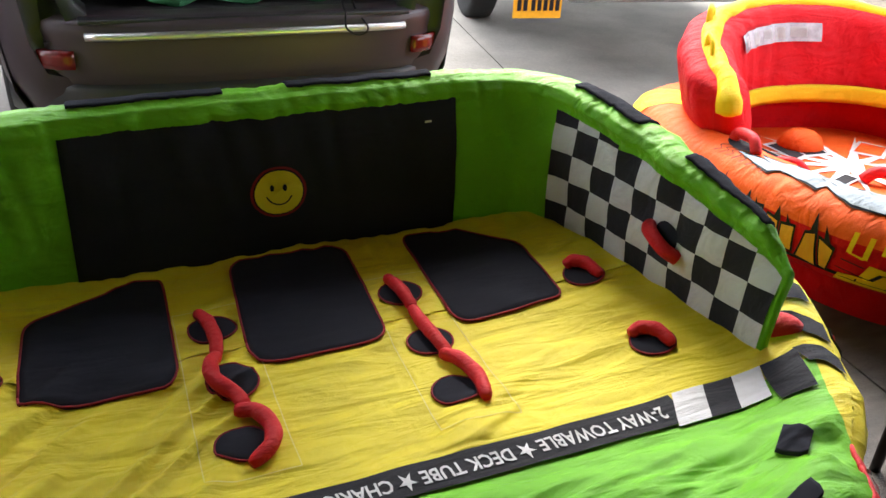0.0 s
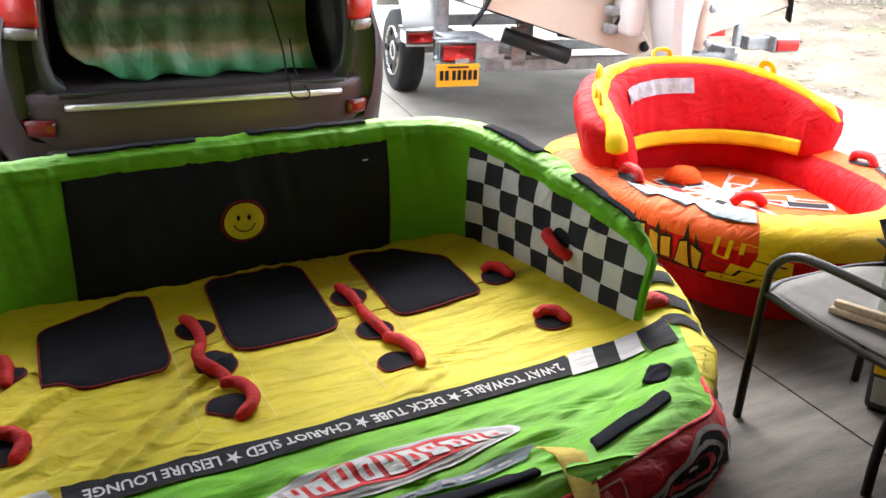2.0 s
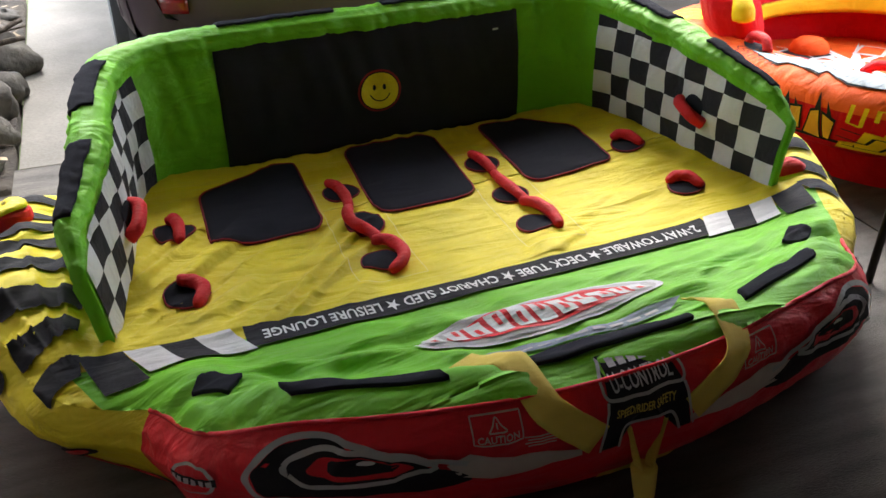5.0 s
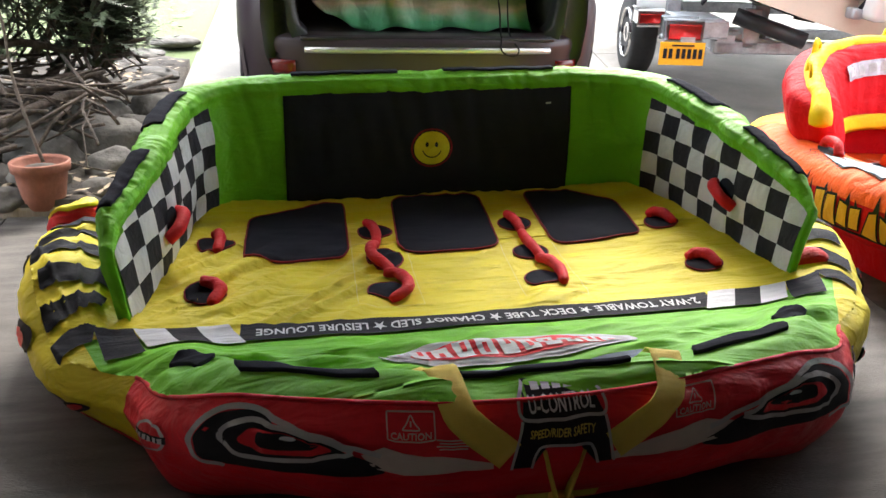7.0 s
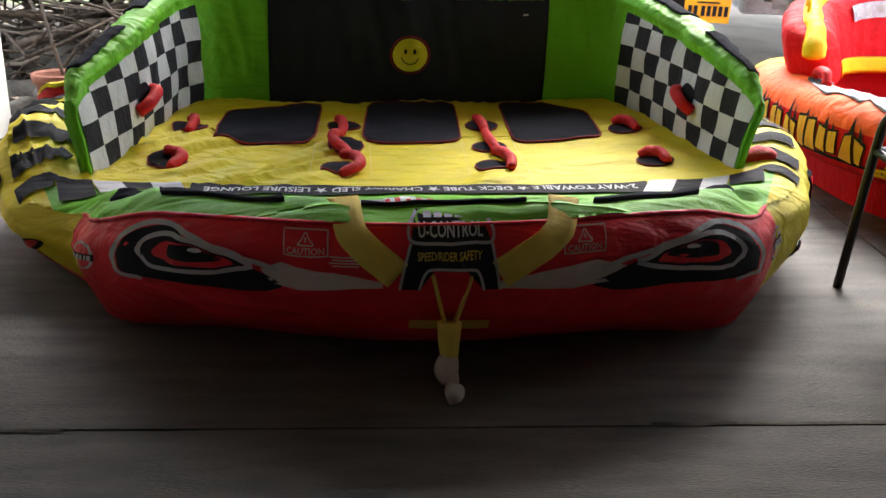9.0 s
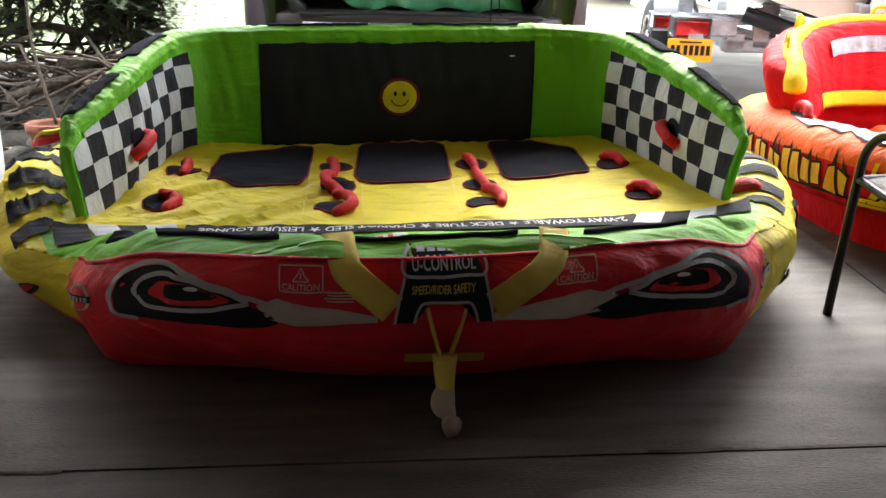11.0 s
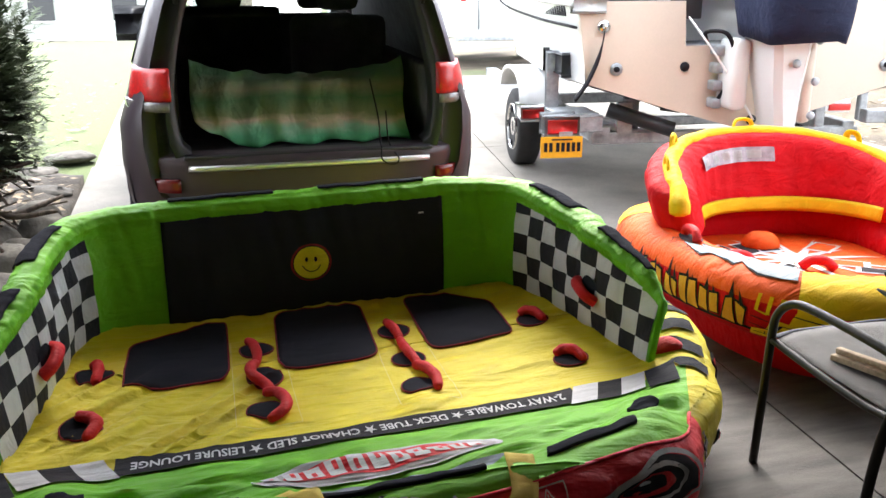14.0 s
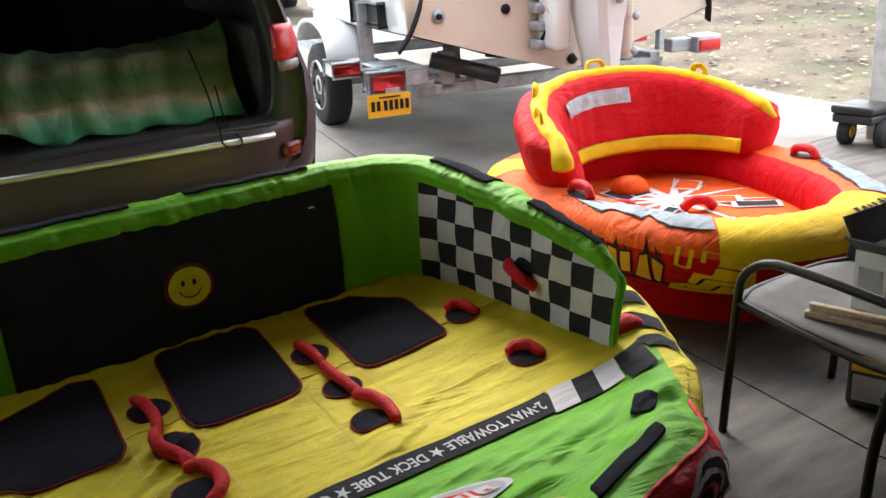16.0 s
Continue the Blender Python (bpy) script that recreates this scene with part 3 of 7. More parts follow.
def side_point(theta, v, off=0.0):
    """The cover's flank: theta round the plan, v from the floor (0) over the rim (1)."""
    z = 0.345 * v
    c, s = math.cos(theta), math.sin(theta)
    x0 = TA * abs(c) ** (2 / TN)
    tuck = lerp_table(RIM_OUT, z)
    if z < 0.22 and s < 0:
        tuck *= 1 - 0.75 * math.exp(-(((x0 - 0.93) / 0.24) ** 2))
    rho = (1 - (tuck - off) / 1.05) * crease(theta)
    x = math.copysign(x0, c) * rho
    y = TY0 + (TB if s < 0 else TB_BACK) * rho * math.copysign(abs(s) ** (2 / TN), s)
    drop = (edge_drop(x, y) - TILT * x) * smooth(0.2, 1.0, v)
    pucker = (0.007 * nz(Vector((theta * 22, v * 3, 0.3))) + 0.006 * ridge(Vector((theta * 17 + v, v * 2.2, 5.1))) * smooth(0.35, 0.85, v) + 0.003 * ridge(Vector((theta * 31, v * 3.0, 2.2)))) * smooth(0.1, 0.5, v) * (1 - smooth(0.9, 1.0, v))
    return Vector((x, y, z - drop)) + Vector((c, s, 0)) * pucker


def on_front(x, z, off=0.0):
    """A place on the front skin, z counted up the uncrowned section."""
    rho = 1 - lerp_table(RIM_OUT, z) / 1.05
    a = math.acos(min(1.0, (abs(x) / TA / rho) ** (TN / 2)))
    return side_point(-a if x > 0 else a - math.pi, z / 0.345, off)


T_L, T_R = SEAM_L, SEAM_R
# flank: yellow round the sides and back, red across the front
part("front_cover", grid(lambda u, v: side_point(T_L + (T_R - T_L) * u, v), 120, 22), RED, tube, "deep red front cover of printed nylon")
part("side_cover", grid(lambda u, v: side_point(T_R + (2 * math.pi + T_L - T_R) * u, v), 170, 22), YELLOW, tube, "yellow nylon side cover")
part("bottom", patch([side_point(2 * math.pi * i / 60, 0.0).to_2d() for i in range(60)], lambda a, b, o: Vector((a, b, 0.003)), 0, 0.2, 0.0, 2), NAVY, tube)


# upper side: deck in yellow, the front slope in green
def slope_x(y):
    """Half width of the green slope."""
    return 0.895 + 0.55 * (y + 0.80)


def deck_piece(left, right, y0, y1, nx, ny, bm=None):
    """Part of the upper side between two side lines, trimmed to the cover's outline."""
    bm = bm or bmesh.new()
    rows = []
    for j in range(ny + 1):
        row = []
        for i in range(nx + 1):
            y = y0 + (y1 - y0) * j / ny
            x = left(y) + (right(y) - left(y)) * i / nx
            rho, lim = 1 - inset(x, y) / 1.05, 1 - 0.034 / 1.05
            if rho > lim:
                x, y = x * lim / rho, TY0 + (y - TY0) * lim / rho
            row.append(bm.verts.new(on_top(x, y)))
        rows.append(row)
    for a, b in zip(rows, rows[1:]):
        for i in range(nx):
            bm.faces.new((a[i], a[i + 1], b[i + 1], b[i]))
    return bm


def tidy(bm):
    bmesh.ops.remove_doubles(bm, verts=bm.verts, dist=0.0006)
    bmesh.ops.dissolve_degenerate(bm, edges=bm.edges, dist=0.0005)
    return bm


BAND_Y = -0.515
EDGE = 1.3
yellow = deck_piece(lambda y: -EDGE, lambda y: EDGE, BAND_Y, 0.87, 260, 150)
deck_piece(lambda y: -EDGE, lambda y: -slope_x(y), -1.2, BAND_Y, 30, 60, yellow)
deck_piece(slope_x, lambda y: EDGE, -1.2, BAND_Y, 30, 60, yellow)
part("deck_cover", tidy(yellow), YELLOW, tube, "bright yellow wrinkled deck cover")
part("front_slope", tidy(deck_piece(lambda y: -slope_x(y), slope_x, -1.2, BAND_Y, 200, 80)), GREEN, tube, "bright green wrinkled front slope")
# stitched edge between slope and flank
part("seam_cord", pipe([side_point(T_L + (T_R - T_L) * i / 60, 1.0, 0.002) for i in range(61)], 0.006, 6), RED, tube)

# lettered band across the deck
part("lettered_band", strip(-0.655, 0.675, -0.565, -0.475, on_top, 0.006, 60, 4), NAVY, tube, "dark grey band with white lettering")
part("lettering", lettering("2-WAY TOWABLE \u2605 DECK TUBE \u2605 CHARIOT SLED \u2605 LEISURE LOUNGE", 0.058, lambda a, b, o: on_top(0.01 - a, -0.521 - b * 0.95, 0.0085), 0.0012, 0.66), WHITE, tube, "white printed block lettering", soft=False)
for side in (-1, 1):
    for a, b, m in ((0.66, 0.745, WHITE), (0.745, 0.825, NAVY), (0.825, 0.905, WHITE), (0.905, 1.005, NAVY)):
        lo, hi = (a, b) if side > 0 else (-b, -a)
        part("stripe", strip(lo, hi, -0.575 - 0.05 * smooth(0.85, 0.95, abs(a)), -0.475, on_top, 0.0062, 8, 4, slant=0.05 if side > 0 else -0.05), m, tube)

# seat pads with red piping
PADS = (
    ((-0.665, -0.075), (-0.335, -0.075), (-0.325, 0.36), (-0.40, 0.375), (-0.655, 0.24)),
    ((-0.175, -0.05), (0.165, -0.05), (0.175, 0.40), (-0.15, 0.405)),
    ((0.345, -0.045), (0.655, -0.045), (0.655, 0.235), (0.52, 0.37), (0.345, 0.395)),
)
for shape in PADS:
    rim = outline(shape, 5, 0.16)
    mid = sum((Vector(p) for p in rim), Vector((0, 0))) / len(rim)
    pad = part("seat_pad", patch(rim, on_top, 0.006, 0.03, 0.010, 10, puff=0.004), BLACK, tube, "black neoprene seat pad with red edging")
    ring = [on_top(*p, 0.0055) for p in densify(rim, 0.03)]
    part("piping", pipe(ring + ring[:1], 0.0032, 6), PAD_RED, pad, "red sewn edging")


# grab handles: a dark knuckle guard and a red foam sleeve
def knuckle_guard(x, y, rx=0.058, ry=0.05, turn=0.0):
    g = part("knuckle_guard", patch(circle(x, y, rx, ry, 20, turn), on_top, 0.005, 0.03, 0.008, 5, puff=0.003), BLACK, tube)
    ring = [on_top(*p, 0.0045) for p in circle(x, y, rx, ry, 24, turn)]
    part("piping", pipe(ring + ring[:1], 0.0025, 6), PAD_RED, g)


def sleeve(points, r=0.0175, steps=26, knots=0.05, turns=23):
    line = [on_top(x, y, h) for x, y, h in points]
    return part("grab_handle", pipe(line, lambda t: r * (1 + knots * math.sin(t * turns)) * (0.60 + 0.40 * math.sin(math.pi * min(1.0, max(0.0, t))) ** 0.35), 12, steps), FOAM_RED, tube, "red foam-sleeved grab handle")


for x, y in ((-0.236, 0.112), (-0.225, -0.098), (-0.240, -0.298), (0.252, 0.125), (0.255, -0.085), (0.243, -0.280)):
    knuckle_guard(x, y)
sleeve([(-0.262, 0.185, 0.010), (-0.246, 0.120, 0.022), (-0.238, 0.05, 0.016), (-0.246, -0.01, 0.013)], steps=24, knots=0.04)
sleeve([(-0.244, -0.005, 0.013), (-0.266, -0.06, 0.018), (-0.264, -0.105, 0.021), (-0.226, -0.150, 0.018), (-0.214, -0.195, 0.012)], 0.0185, steps=26, knots=0.04)
sleeve([(-0.240, -0.205, 0.012), (-0.198, -0.222, 0.020), (-0.176, -0.280, 0.022), (-0.190, -0.335, 0.021), (-0.236, -0.366, 0.010)], 0.0185, steps=26, knots=0.04)
sleeve([(0.236, 0.19, 0.010), (0.248, 0.115, 0.022), (0.256, 0.035, 0.013)], steps=20, knots=0.04)
sleeve([(0.254, 0.045, 0.013), (0.256, -0.02, 0.017), (0.262, -0.085, 0.021), (0.275, -0.160, 0.011)], steps=22, knots=0.04)
sleeve([(0.258, -0.150, 0.012), (0.284, -0.200, 0.019), (0.300, -0.270, 0.022), (0.288, -0.345, 0.010)], 0.0185, steps=24, knots=0.04)
for side in (-1, 1):
    knuckle_guard(side * 0.750, 0.026)
    knuckle_guard(side * 0.760, -0.292)
sleeve([(-0.764, 0.084, 0.006), (-0.746, 0.078, 0.020), (-0.738, 0.030, 0.023), (-0.744, -0.036, 0.008)], 0.0185)
sleeve([(-0.778, -0.245, 0.006), (-0.740, -0.250, 0.021), (-0.718, -0.290, 0.023), (-0.742, -0.350, 0.008)], 0.0195)
sleeve([(0.716, 0.072, 0.006), (0.738, 0.068, 0.020), (0.768, 0.042, 0.022), (0.782, -0.008, 0.008)], 0.0185)
sleeve([(0.720, -0.252, 0.006), (0.746, -0.252, 0.020), (0.778, -0.282, 0.022), (0.792, -0.328, 0.008)], 0.0185)

# stitched rectangles round the middle handles
for cx in (-0.236, 0.255):
    rect = [(cx - 0.085, 0.205), (cx + 0.085, 0.205), (cx + 0.095, -0.395), (cx - 0.095, -0.395)]
    for a, b in zip(rect, rect[1:] + rect[:1]):
        part("stitching", line_patch([a, b], 0.0025, on_top, 0.0018, 40), STITCH, tube)

# ---- backrest: a padded wall in a U ----
HALF = ((0.968, -0.43), (0.940, -0.22), (0.895, 0.0), (0.845, 0.2), (0.800, 0.32), (0.735, 0.392), (0.62, 0.418), (0.30, 0.430))
U_LINE = spline([(x, y, 0) for x, y in HALF] + [(0, 0.434, 0)] + [(-x + 0.032 * smooth(0.25, -0.35, y) + 0.028 * math.exp(-((y / 0.22) ** 2)), y, 0) for x, y in HALF[::-1]], 240)
U_LEN = [0.0]
for a, b in zip(U_LINE, U_LINE[1:]):
    U_LEN.append(U_LEN[-1] + (b - a).length)
TOTAL = U_LEN[-1]


def u_at(s):
    """Place and outward way on the backrest's line, s metres from its right end."""
    s = min(max(s, 0.0), TOTAL)
    k = min(max(int(np.searchsorted(U_LEN, s)), 1), 240)
    t = (s - U_LEN[k - 1]) / max(1e-6, U_LEN[k] - U_LEN[k - 1])
    p = U_LINE[k - 1].lerp(U_LINE[k], t)
    d = U_LINE[min(k + 2, 240)] - U_LINE[max(k - 3, 0)]
    return p, Vector((d.y, -d.x, 0)).normalized()


def crest(p):
    end = lerp_table(((-0.45, 0.492), (-0.40, 0.535), (-0.34, 0.572), (-0.1, 0.655), (0.15, 0.722), (0.33, 0.762), (0.434, 0.785)), p.y)
    end += TILT * p.x
    return end + 0.006 * nz(Vector((p.x * 6, p.y * 6, 9)))


def wall_point(s, h, off=0.0):
    """The inner face: h metres above the deck."""
    p, out = u_at(s)
    bulge = 0.018 * math.sin(math.pi * min(1, h / 0.42))
    foot = top_z(p.x, p.y) - 0.012
    e = min(s, TOTAL - s)
    lean = (0.06 + (0.05 if s > TOTAL / 2 else 0.05) * smooth(0.75, 0.1, e) + 0.13 * smooth(0.26, 0.0, e)) * h
    ripple = 0.005 * nz(Vector((s * 9, h * 5, 3.3))) + 0.007 * ridge(Vector((s * 6 + h * 5, h * 3, 7.7))) + 0.006 * ridge(Vector((s * 14 - h * 3, h * 2.2, 4.1))) * smooth(0.05, 0.2, h)
    q = p + out * (lean - bulge - off + ripple)
    return Vector((q.x, q.y, foot + h))


def wall_h(s):
    p, _ = u_at(s)
    return crest(p) - top_z(p.x, p.y) + 0.012


THICK = 0.135


def thick_at(s):
    """The backrest thins out towards its two ends."""
    e = min(s, TOTAL - s)
    if s > TOTAL / 2:
        return 0.055 + 0.040 * smooth(0.0, 0.45, e) + 0.04 * smooth(0.6, 1.0, e)
    return 0.040 + 0.075 * smooth(0.0, 0.45, e) + 0.02 * smooth(0.3, 0.8, e)


SECTION = ((0, 0.0), (0, 0.45), (0, 0.80), (-0.004, 0.855), (-0.015, 0.905), (-0.008, 0.962), (0.022, 0.998), (0.065, 1.0), (0.108, 0.965), (0.138, 0.89), (0.142, 0.76), (THICK, 0.4), (THICK - 0.01, 0.0))
NS = len(SECTION) - 1


def wall_shell(u, v):
    s = u * TOTAL
    k = v * NS
    i = min(int(k), NS - 1)
    (o0, h0), (o1, h1) = SECTION[i], SECTION[i + 1]
    o, h = o0 + (o1 - o0) * (k - i), h0 + (h1 - h0) * (k - i)
    _, out = u_at(s)
    hh = wall_h(s)
    squeeze = smooth(0.0, 0.03, u) * smooth(0.0, 0.03, 1 - u)
    o *= thick_at(s) / THICK * (0.6 + 0.4 * squeeze)
    h = h * (0.93 + 0.07 * squeeze)
    roll = smooth(0.22, 0.36, v) * (1 - smooth(0.80, 0.95, v))
    lean = s * 1.0 + 0.05 * math.sin(v * 9)
    pleat = 0.006 * ridge(Vector((lean * 22, v * 1.6, 5))) + 0.006 * ridge(Vector((lean * 46 + v * 2, v * 2, 1))) + 0.004 * nz(Vector((s * 10, v * 5, 8))) - 0.004
    d = pleat * roll * (0.35 + 0.20 * smooth(0.95, 0.6, min(s, TOTAL - s)))
    up = smooth(0.30, 0.5, v) * (1 - smooth(0.62, 0.8, v))
    way = -out if v < 0.4 else out
    return wall_point(s, h * hh) + out * o + way * d * (1 - up) + Vector((0, 0, d * up))


NU, NV = 460, 4 * NS
shell = grid(wall_shell, NU, NV)
shell.verts.ensure_lookup_table()
for row in (0, NU):
    shell.faces.new([shell.verts[j * (NU + 1) + row] for j in range(NV + 1)])
part("backrest_cover", shell, GREEN, tube, "bright green padded backrest cover with a pleated roll")


def s_of(x):
    """Distance along the backrest to where its middle part crosses x."""
    return min((abs(p.x - x) + (0 if p.y > 0.35 else 9), U_LEN[k]) for k, p in enumerate(U_LINE))[1]


S_IN, S_OUT = s_of(0.525), s_of(-0.525)
part("back_panel", thick_grid(lambda u, v: wall_point(S_IN + (S_OUT - S_IN) * u, 0.005 + v * (wall_h(S_IN + (S_OUT - S_IN) * u) * 0.90), 0.006), lambda u, v: wall_point(S_IN + (S_OUT - S_IN) * u, 0.005 + v * (wall_h(S_IN + (S_OUT - S_IN) * u) * 0.90), -0.006), 60, 14), BLACK, tube, "large black neoprene back panel")

# checkered panels, square by square
SQ = 0.0775


def checker(start, way):
    bm = bmesh.new()
    wide = SQ if way > 0 else SQ * 1.045
    for i in range(10):
        for j in range(7):
            s0, s1 = start + way * (0.012 + i * wide), start + way * (0.012 + (i + 1) * wide)
            h0 = j * SQ
            def pt(u, v):
                s = s0 + (s1 - s0) * u
                top = wall_h(s) * 0.83
                return wall_point(s, min(h0 + SQ * v, top), 0.004)
            if h0 < wall_h((s0 + s1) / 2) * 0.83 - 0.012:
                grid(pt, 4, 4, bm=bm, index=(i + j) % 2)
    bmesh.ops.remove_doubles(bm, verts=bm.verts, dist=0.0004)
    return bm


for start, way in ((0.0, 1), (TOTAL, -1)):
    part("checkered_panel", checker(start, way), [WHITE, NAVY], tube, "black and white checkered side panel")
    guard = part("knuckle_guard", patch(circle(0.345, 0.150, 0.038, 0.048, 20), lambda a, b, o: wall_point(start + way * a, b, o), 0.008, 0.03, 0.006, 4), BLACK, tube)
    part("grab_handle", pipe([wall_point(start + way * a, h, o) for a, h, o in ((0.402, 0.160, 0.006), (0.382, 0.160, 0.030), (0.325, 0.138, 0.034), (0.298, 0.116, 0.006))], 0.020, 10, 22), FOAM_RED, tube, "red foam-sleeved grab handle")


# dark grip patches along the crest
def crest_patch(s0, s1, v0=0.50, v1=0.70):
    def at(off):
        return lambda u, v: wall_shell((s0 + (s1 - s0) * u) / TOTAL, v0 + (v1 - v0) * v) + (u_at(s0 + (s1 - s0) * u)[1] * (v - 0.35) + Vector((0, 0, 1 - 0.5 * v))).normalized() * (0.007 - off)
    part("grip_patch", thick_grid(at(0), at(0.012), 30, 8), BLACK, tube, "black sewn grip patch on the roll")


for a, b in ((0.10, 0.36), (0.53, 0.76), (TOTAL / 2 - 0.46, TOTAL / 2 - 0.05), (TOTAL / 2 + 0.12, TOTAL / 2 + 0.50), (TOTAL - 0.76, TOTAL - 0.53), (TOTAL - 0.36, TOTAL - 0.10)):
    crest_patch(a, b)

# round face patch that covers the valve
MID = TOTAL / 2
face_at = lambda a, b, o: wall_point(MID - a, 0.195 + b, o)
badge = part("valve_patch", patch(circle(0, 0, 0.078, 0.072), face_at, 0.009, 0.03, 0.006, 5), PAD_RED, tube, "round yellow face patch with a red rim")
part("rim", patch(circle(0, 0, 0.071, 0.066), face_at, 0.0105, 0.03, 0.004, 4), INK, badge)
part("disc", patch(circle(0, 0, 0.067, 0.062), face_at, 0.0125, 0.03, 0.004, 4), YELLOW, badge)
for a in (-0.017, 0.017):
    part("dot", patch(circle(a, 0.012, 0.006, 0.010, 10), face_at, 0.0145, 0.01, 0.003, 2), INK, badge)
part("arc", line_patch([(-0.034, -0.010), (-0.02, -0.028), (0, -0.034), (0.02, -0.028), (0.034, -0.010)], 0.004, face_at, 0.0145), INK, badge)
part("label_tag", strip(0.425, 0.445, 0.147, 0.153, face_at, 0.010, 3, 1), WHITE, tube)

# stripes on the yellow flanks and their side prints
def flank(theta, v, off):
    return side_point(theta, v, off) if v <= 1 else on_top(*(side_point(theta, 1.0).to_2d() * 1.0 + (Vector((0, TY0)) - side_point(theta, 1.0).to_2d()).normalized() * (v - 1) * 0.4), off + 0.003)


def shoulder_edge(y, back=0.03):
    b = TB if y < TY0 else TB_BACK
    return TA * (1 - back / 1.05) * max(0.0, 1 - (abs(y - TY0) / b / (1 - back / 1.05)) ** TN) ** (1 / TN)


for side in (-1, 1):
    for k in range(8):
        y0 = -0.500 + 0.112 * k
        def at(u, v):
            y = y0 + (0.058 + 0.010 * nz(Vector((k * 2.2, u * 2, side)))) * (v - 0.5) + 0.010 * math.sin(u * 3.2 + k * 1.7) - 0.05 * u
            x = wing_x(y) + 0.055
            x += (shoulder_edge(y) - x) * u * (1.0 - 0.05 * (k % 3))
            return on_top(side * x, y, 0.006)
        part("stripe", grid(at, 30, 6), NAVY, tube)
    # long slot prints standing on the flank, dark with a red core
    surf = lambda a, b, o: flank(radians(a - 14 * (b - 0.6)) if side > 0 else math.pi - radians(a - 14 * (b - 0.6)), b, o)
    for a, b, w, h in ((-17, 0.66, 3.2, 0.28), (-35, 0.42, 1.8, 0.15), (2, 0.62, 4.4, 0.28), (27, 0.62, 4.4, 0.28)):
        pr = part("vent_print", patch(circle(a, b, w, h, 26), surf, 0.006, 1.0, 0.006, 5), INK, tube, "long dark slot print with a red core")
        part("vent_fill", patch(circle(a, b, w * 0.55, h * 0.78, 20), surf, 0.009, 1.0, 0.004, 4), RED, pr)
    surf2 = lambda a, b, o: flank(radians(a) if side > 0 else math.pi - radians(a), b, o)
    part("lower_print", patch([(-40, 0.05), (-30, 0.20), (-20, 0.40), (-8, 0.30), (10, 0.36), (40, 0.34), (60, 0.30), (60, 0.04)], surf2, 0.005, 2.0, 0.004, 5), RED, tube, "red lower edge of the side cover")

part("valve_cap", patch(circle(1.045, -0.40, 0.055, 0.028, 18, -0.6), on_top, 0.012, 0.02, 0.014, 4, puff=0.012), FOAM_RED, tube, "red valve cover beside the wing")
# valve flap on the rear left shoulder
FLAP_X, FLAP_Y = -1.19, 0.125
part("valve_flap", patch(circle(FLAP_X, FLAP_Y, 0.085, 0.075, 18), on_top, 0.030, 0.03, 0.035, 6, puff=0.018), RED, tube, "small puffed flap with a yellow patch")
flap_patch = part("flap_patch", patch(circle(FLAP_X, FLAP_Y, 0.077, 0.066, 16), on_top, 0.050, 0.03, 0.01, 4, puff=0.006), YELLOW, tube)
for x in (FLAP_X - 0.022, FLAP_X + 0.018):
    part("dot", patch(circle(x, FLAP_Y + 0.005, 0.007, 0.010, 10), on_top, 0.0590, 0.01, 0.003, 2), INK, flap_patch)

# oval maker's mark on the green slope: plain shapes in its colours
logo = part("maker_mark", patch(circle(0.02, -0.755, 0.335, 0.078, 40, 0.02), on_top, 0.005, 0.02, 0.006, 14), WHITE, tube, "long oval mark in white, grey and red")
part("grey_ring", patch(circle(0.02, -0.755, 0.315, 0.068, 40, 0.02), on_top, 0.0068, 0.02, 0.004, 14), GREY, logo)
part("red_oval", patch(circle(0.02, -0.755, 0.255, 0.056, 36, 0.02), on_top, 0.0086, 0.02, 0.004, 14), RED, logo)
for k in range(11):
    x = -0.285 + k * 0.0545
    tall = 0.030 + 0.012 * math.cos((k - 5) * 0.5)
    part("bar", strip(x, x + 0.041, -0.755 - tall, -0.755 + tall, on_top, 0.0108, 4, 6, depth=0.003, slant=-0.012), WHITE, logo)
    part("bar_gap", strip(x + 0.015, x + 0.027, -0.755 - tall * (0.2 if k % 2 else 0.75), -0.755 + tall * (0.75 if k % 2 else 0.2), on_top, 0.0125, 2, 4, depth=0.003, slant=-0.005), RED, logo)
pale = part("pale_strip", strip(-0.20, 0.30, -0.895, -0.862, on_top, 0.007, 20, 2, slant=0.05), SILVER, tube, "pale strip of small unreadable print")
for k in range(9):
    part("bar", strip(-0.16 + k * 0.047, -0.16 + k * 0.047 + 0.034, -0.886, -0.876, on_top, 0.0092, 2, 1), GREY, pale)

# dark foot-grip patches near the front edge
for side in (-1, 1):
    gx = 0.022 if side > 0 else 0.0
    part("grip_patch", patch([(gx + side * 0.34, -1.035), (gx + side * 0.63, -0.935), (gx + side * 0.645, -0.890), (gx + side * 0.36, -0.985)], on_top, 0.0105, 0.012, 0.013, 14), BLACK, tube, "black foot grip on the green slope")
    part("grip_patch", patch([(gx + side * 0.735, -0.800), (gx + side * 0.805, -0.745), (gx + side * 0.768, -0.700), (gx + side * 0.698, -0.755)], on_top, 0.0105, 0.012, 0.013, 14), BLACK, tube, "black foot grip on the green slope")
part("grip_patch", strip(-0.17, 0.20, -1.068, -0.942, on_top, 0.009, 70, 14, depth=0.009), BLACK, tube, "long black foot grip")

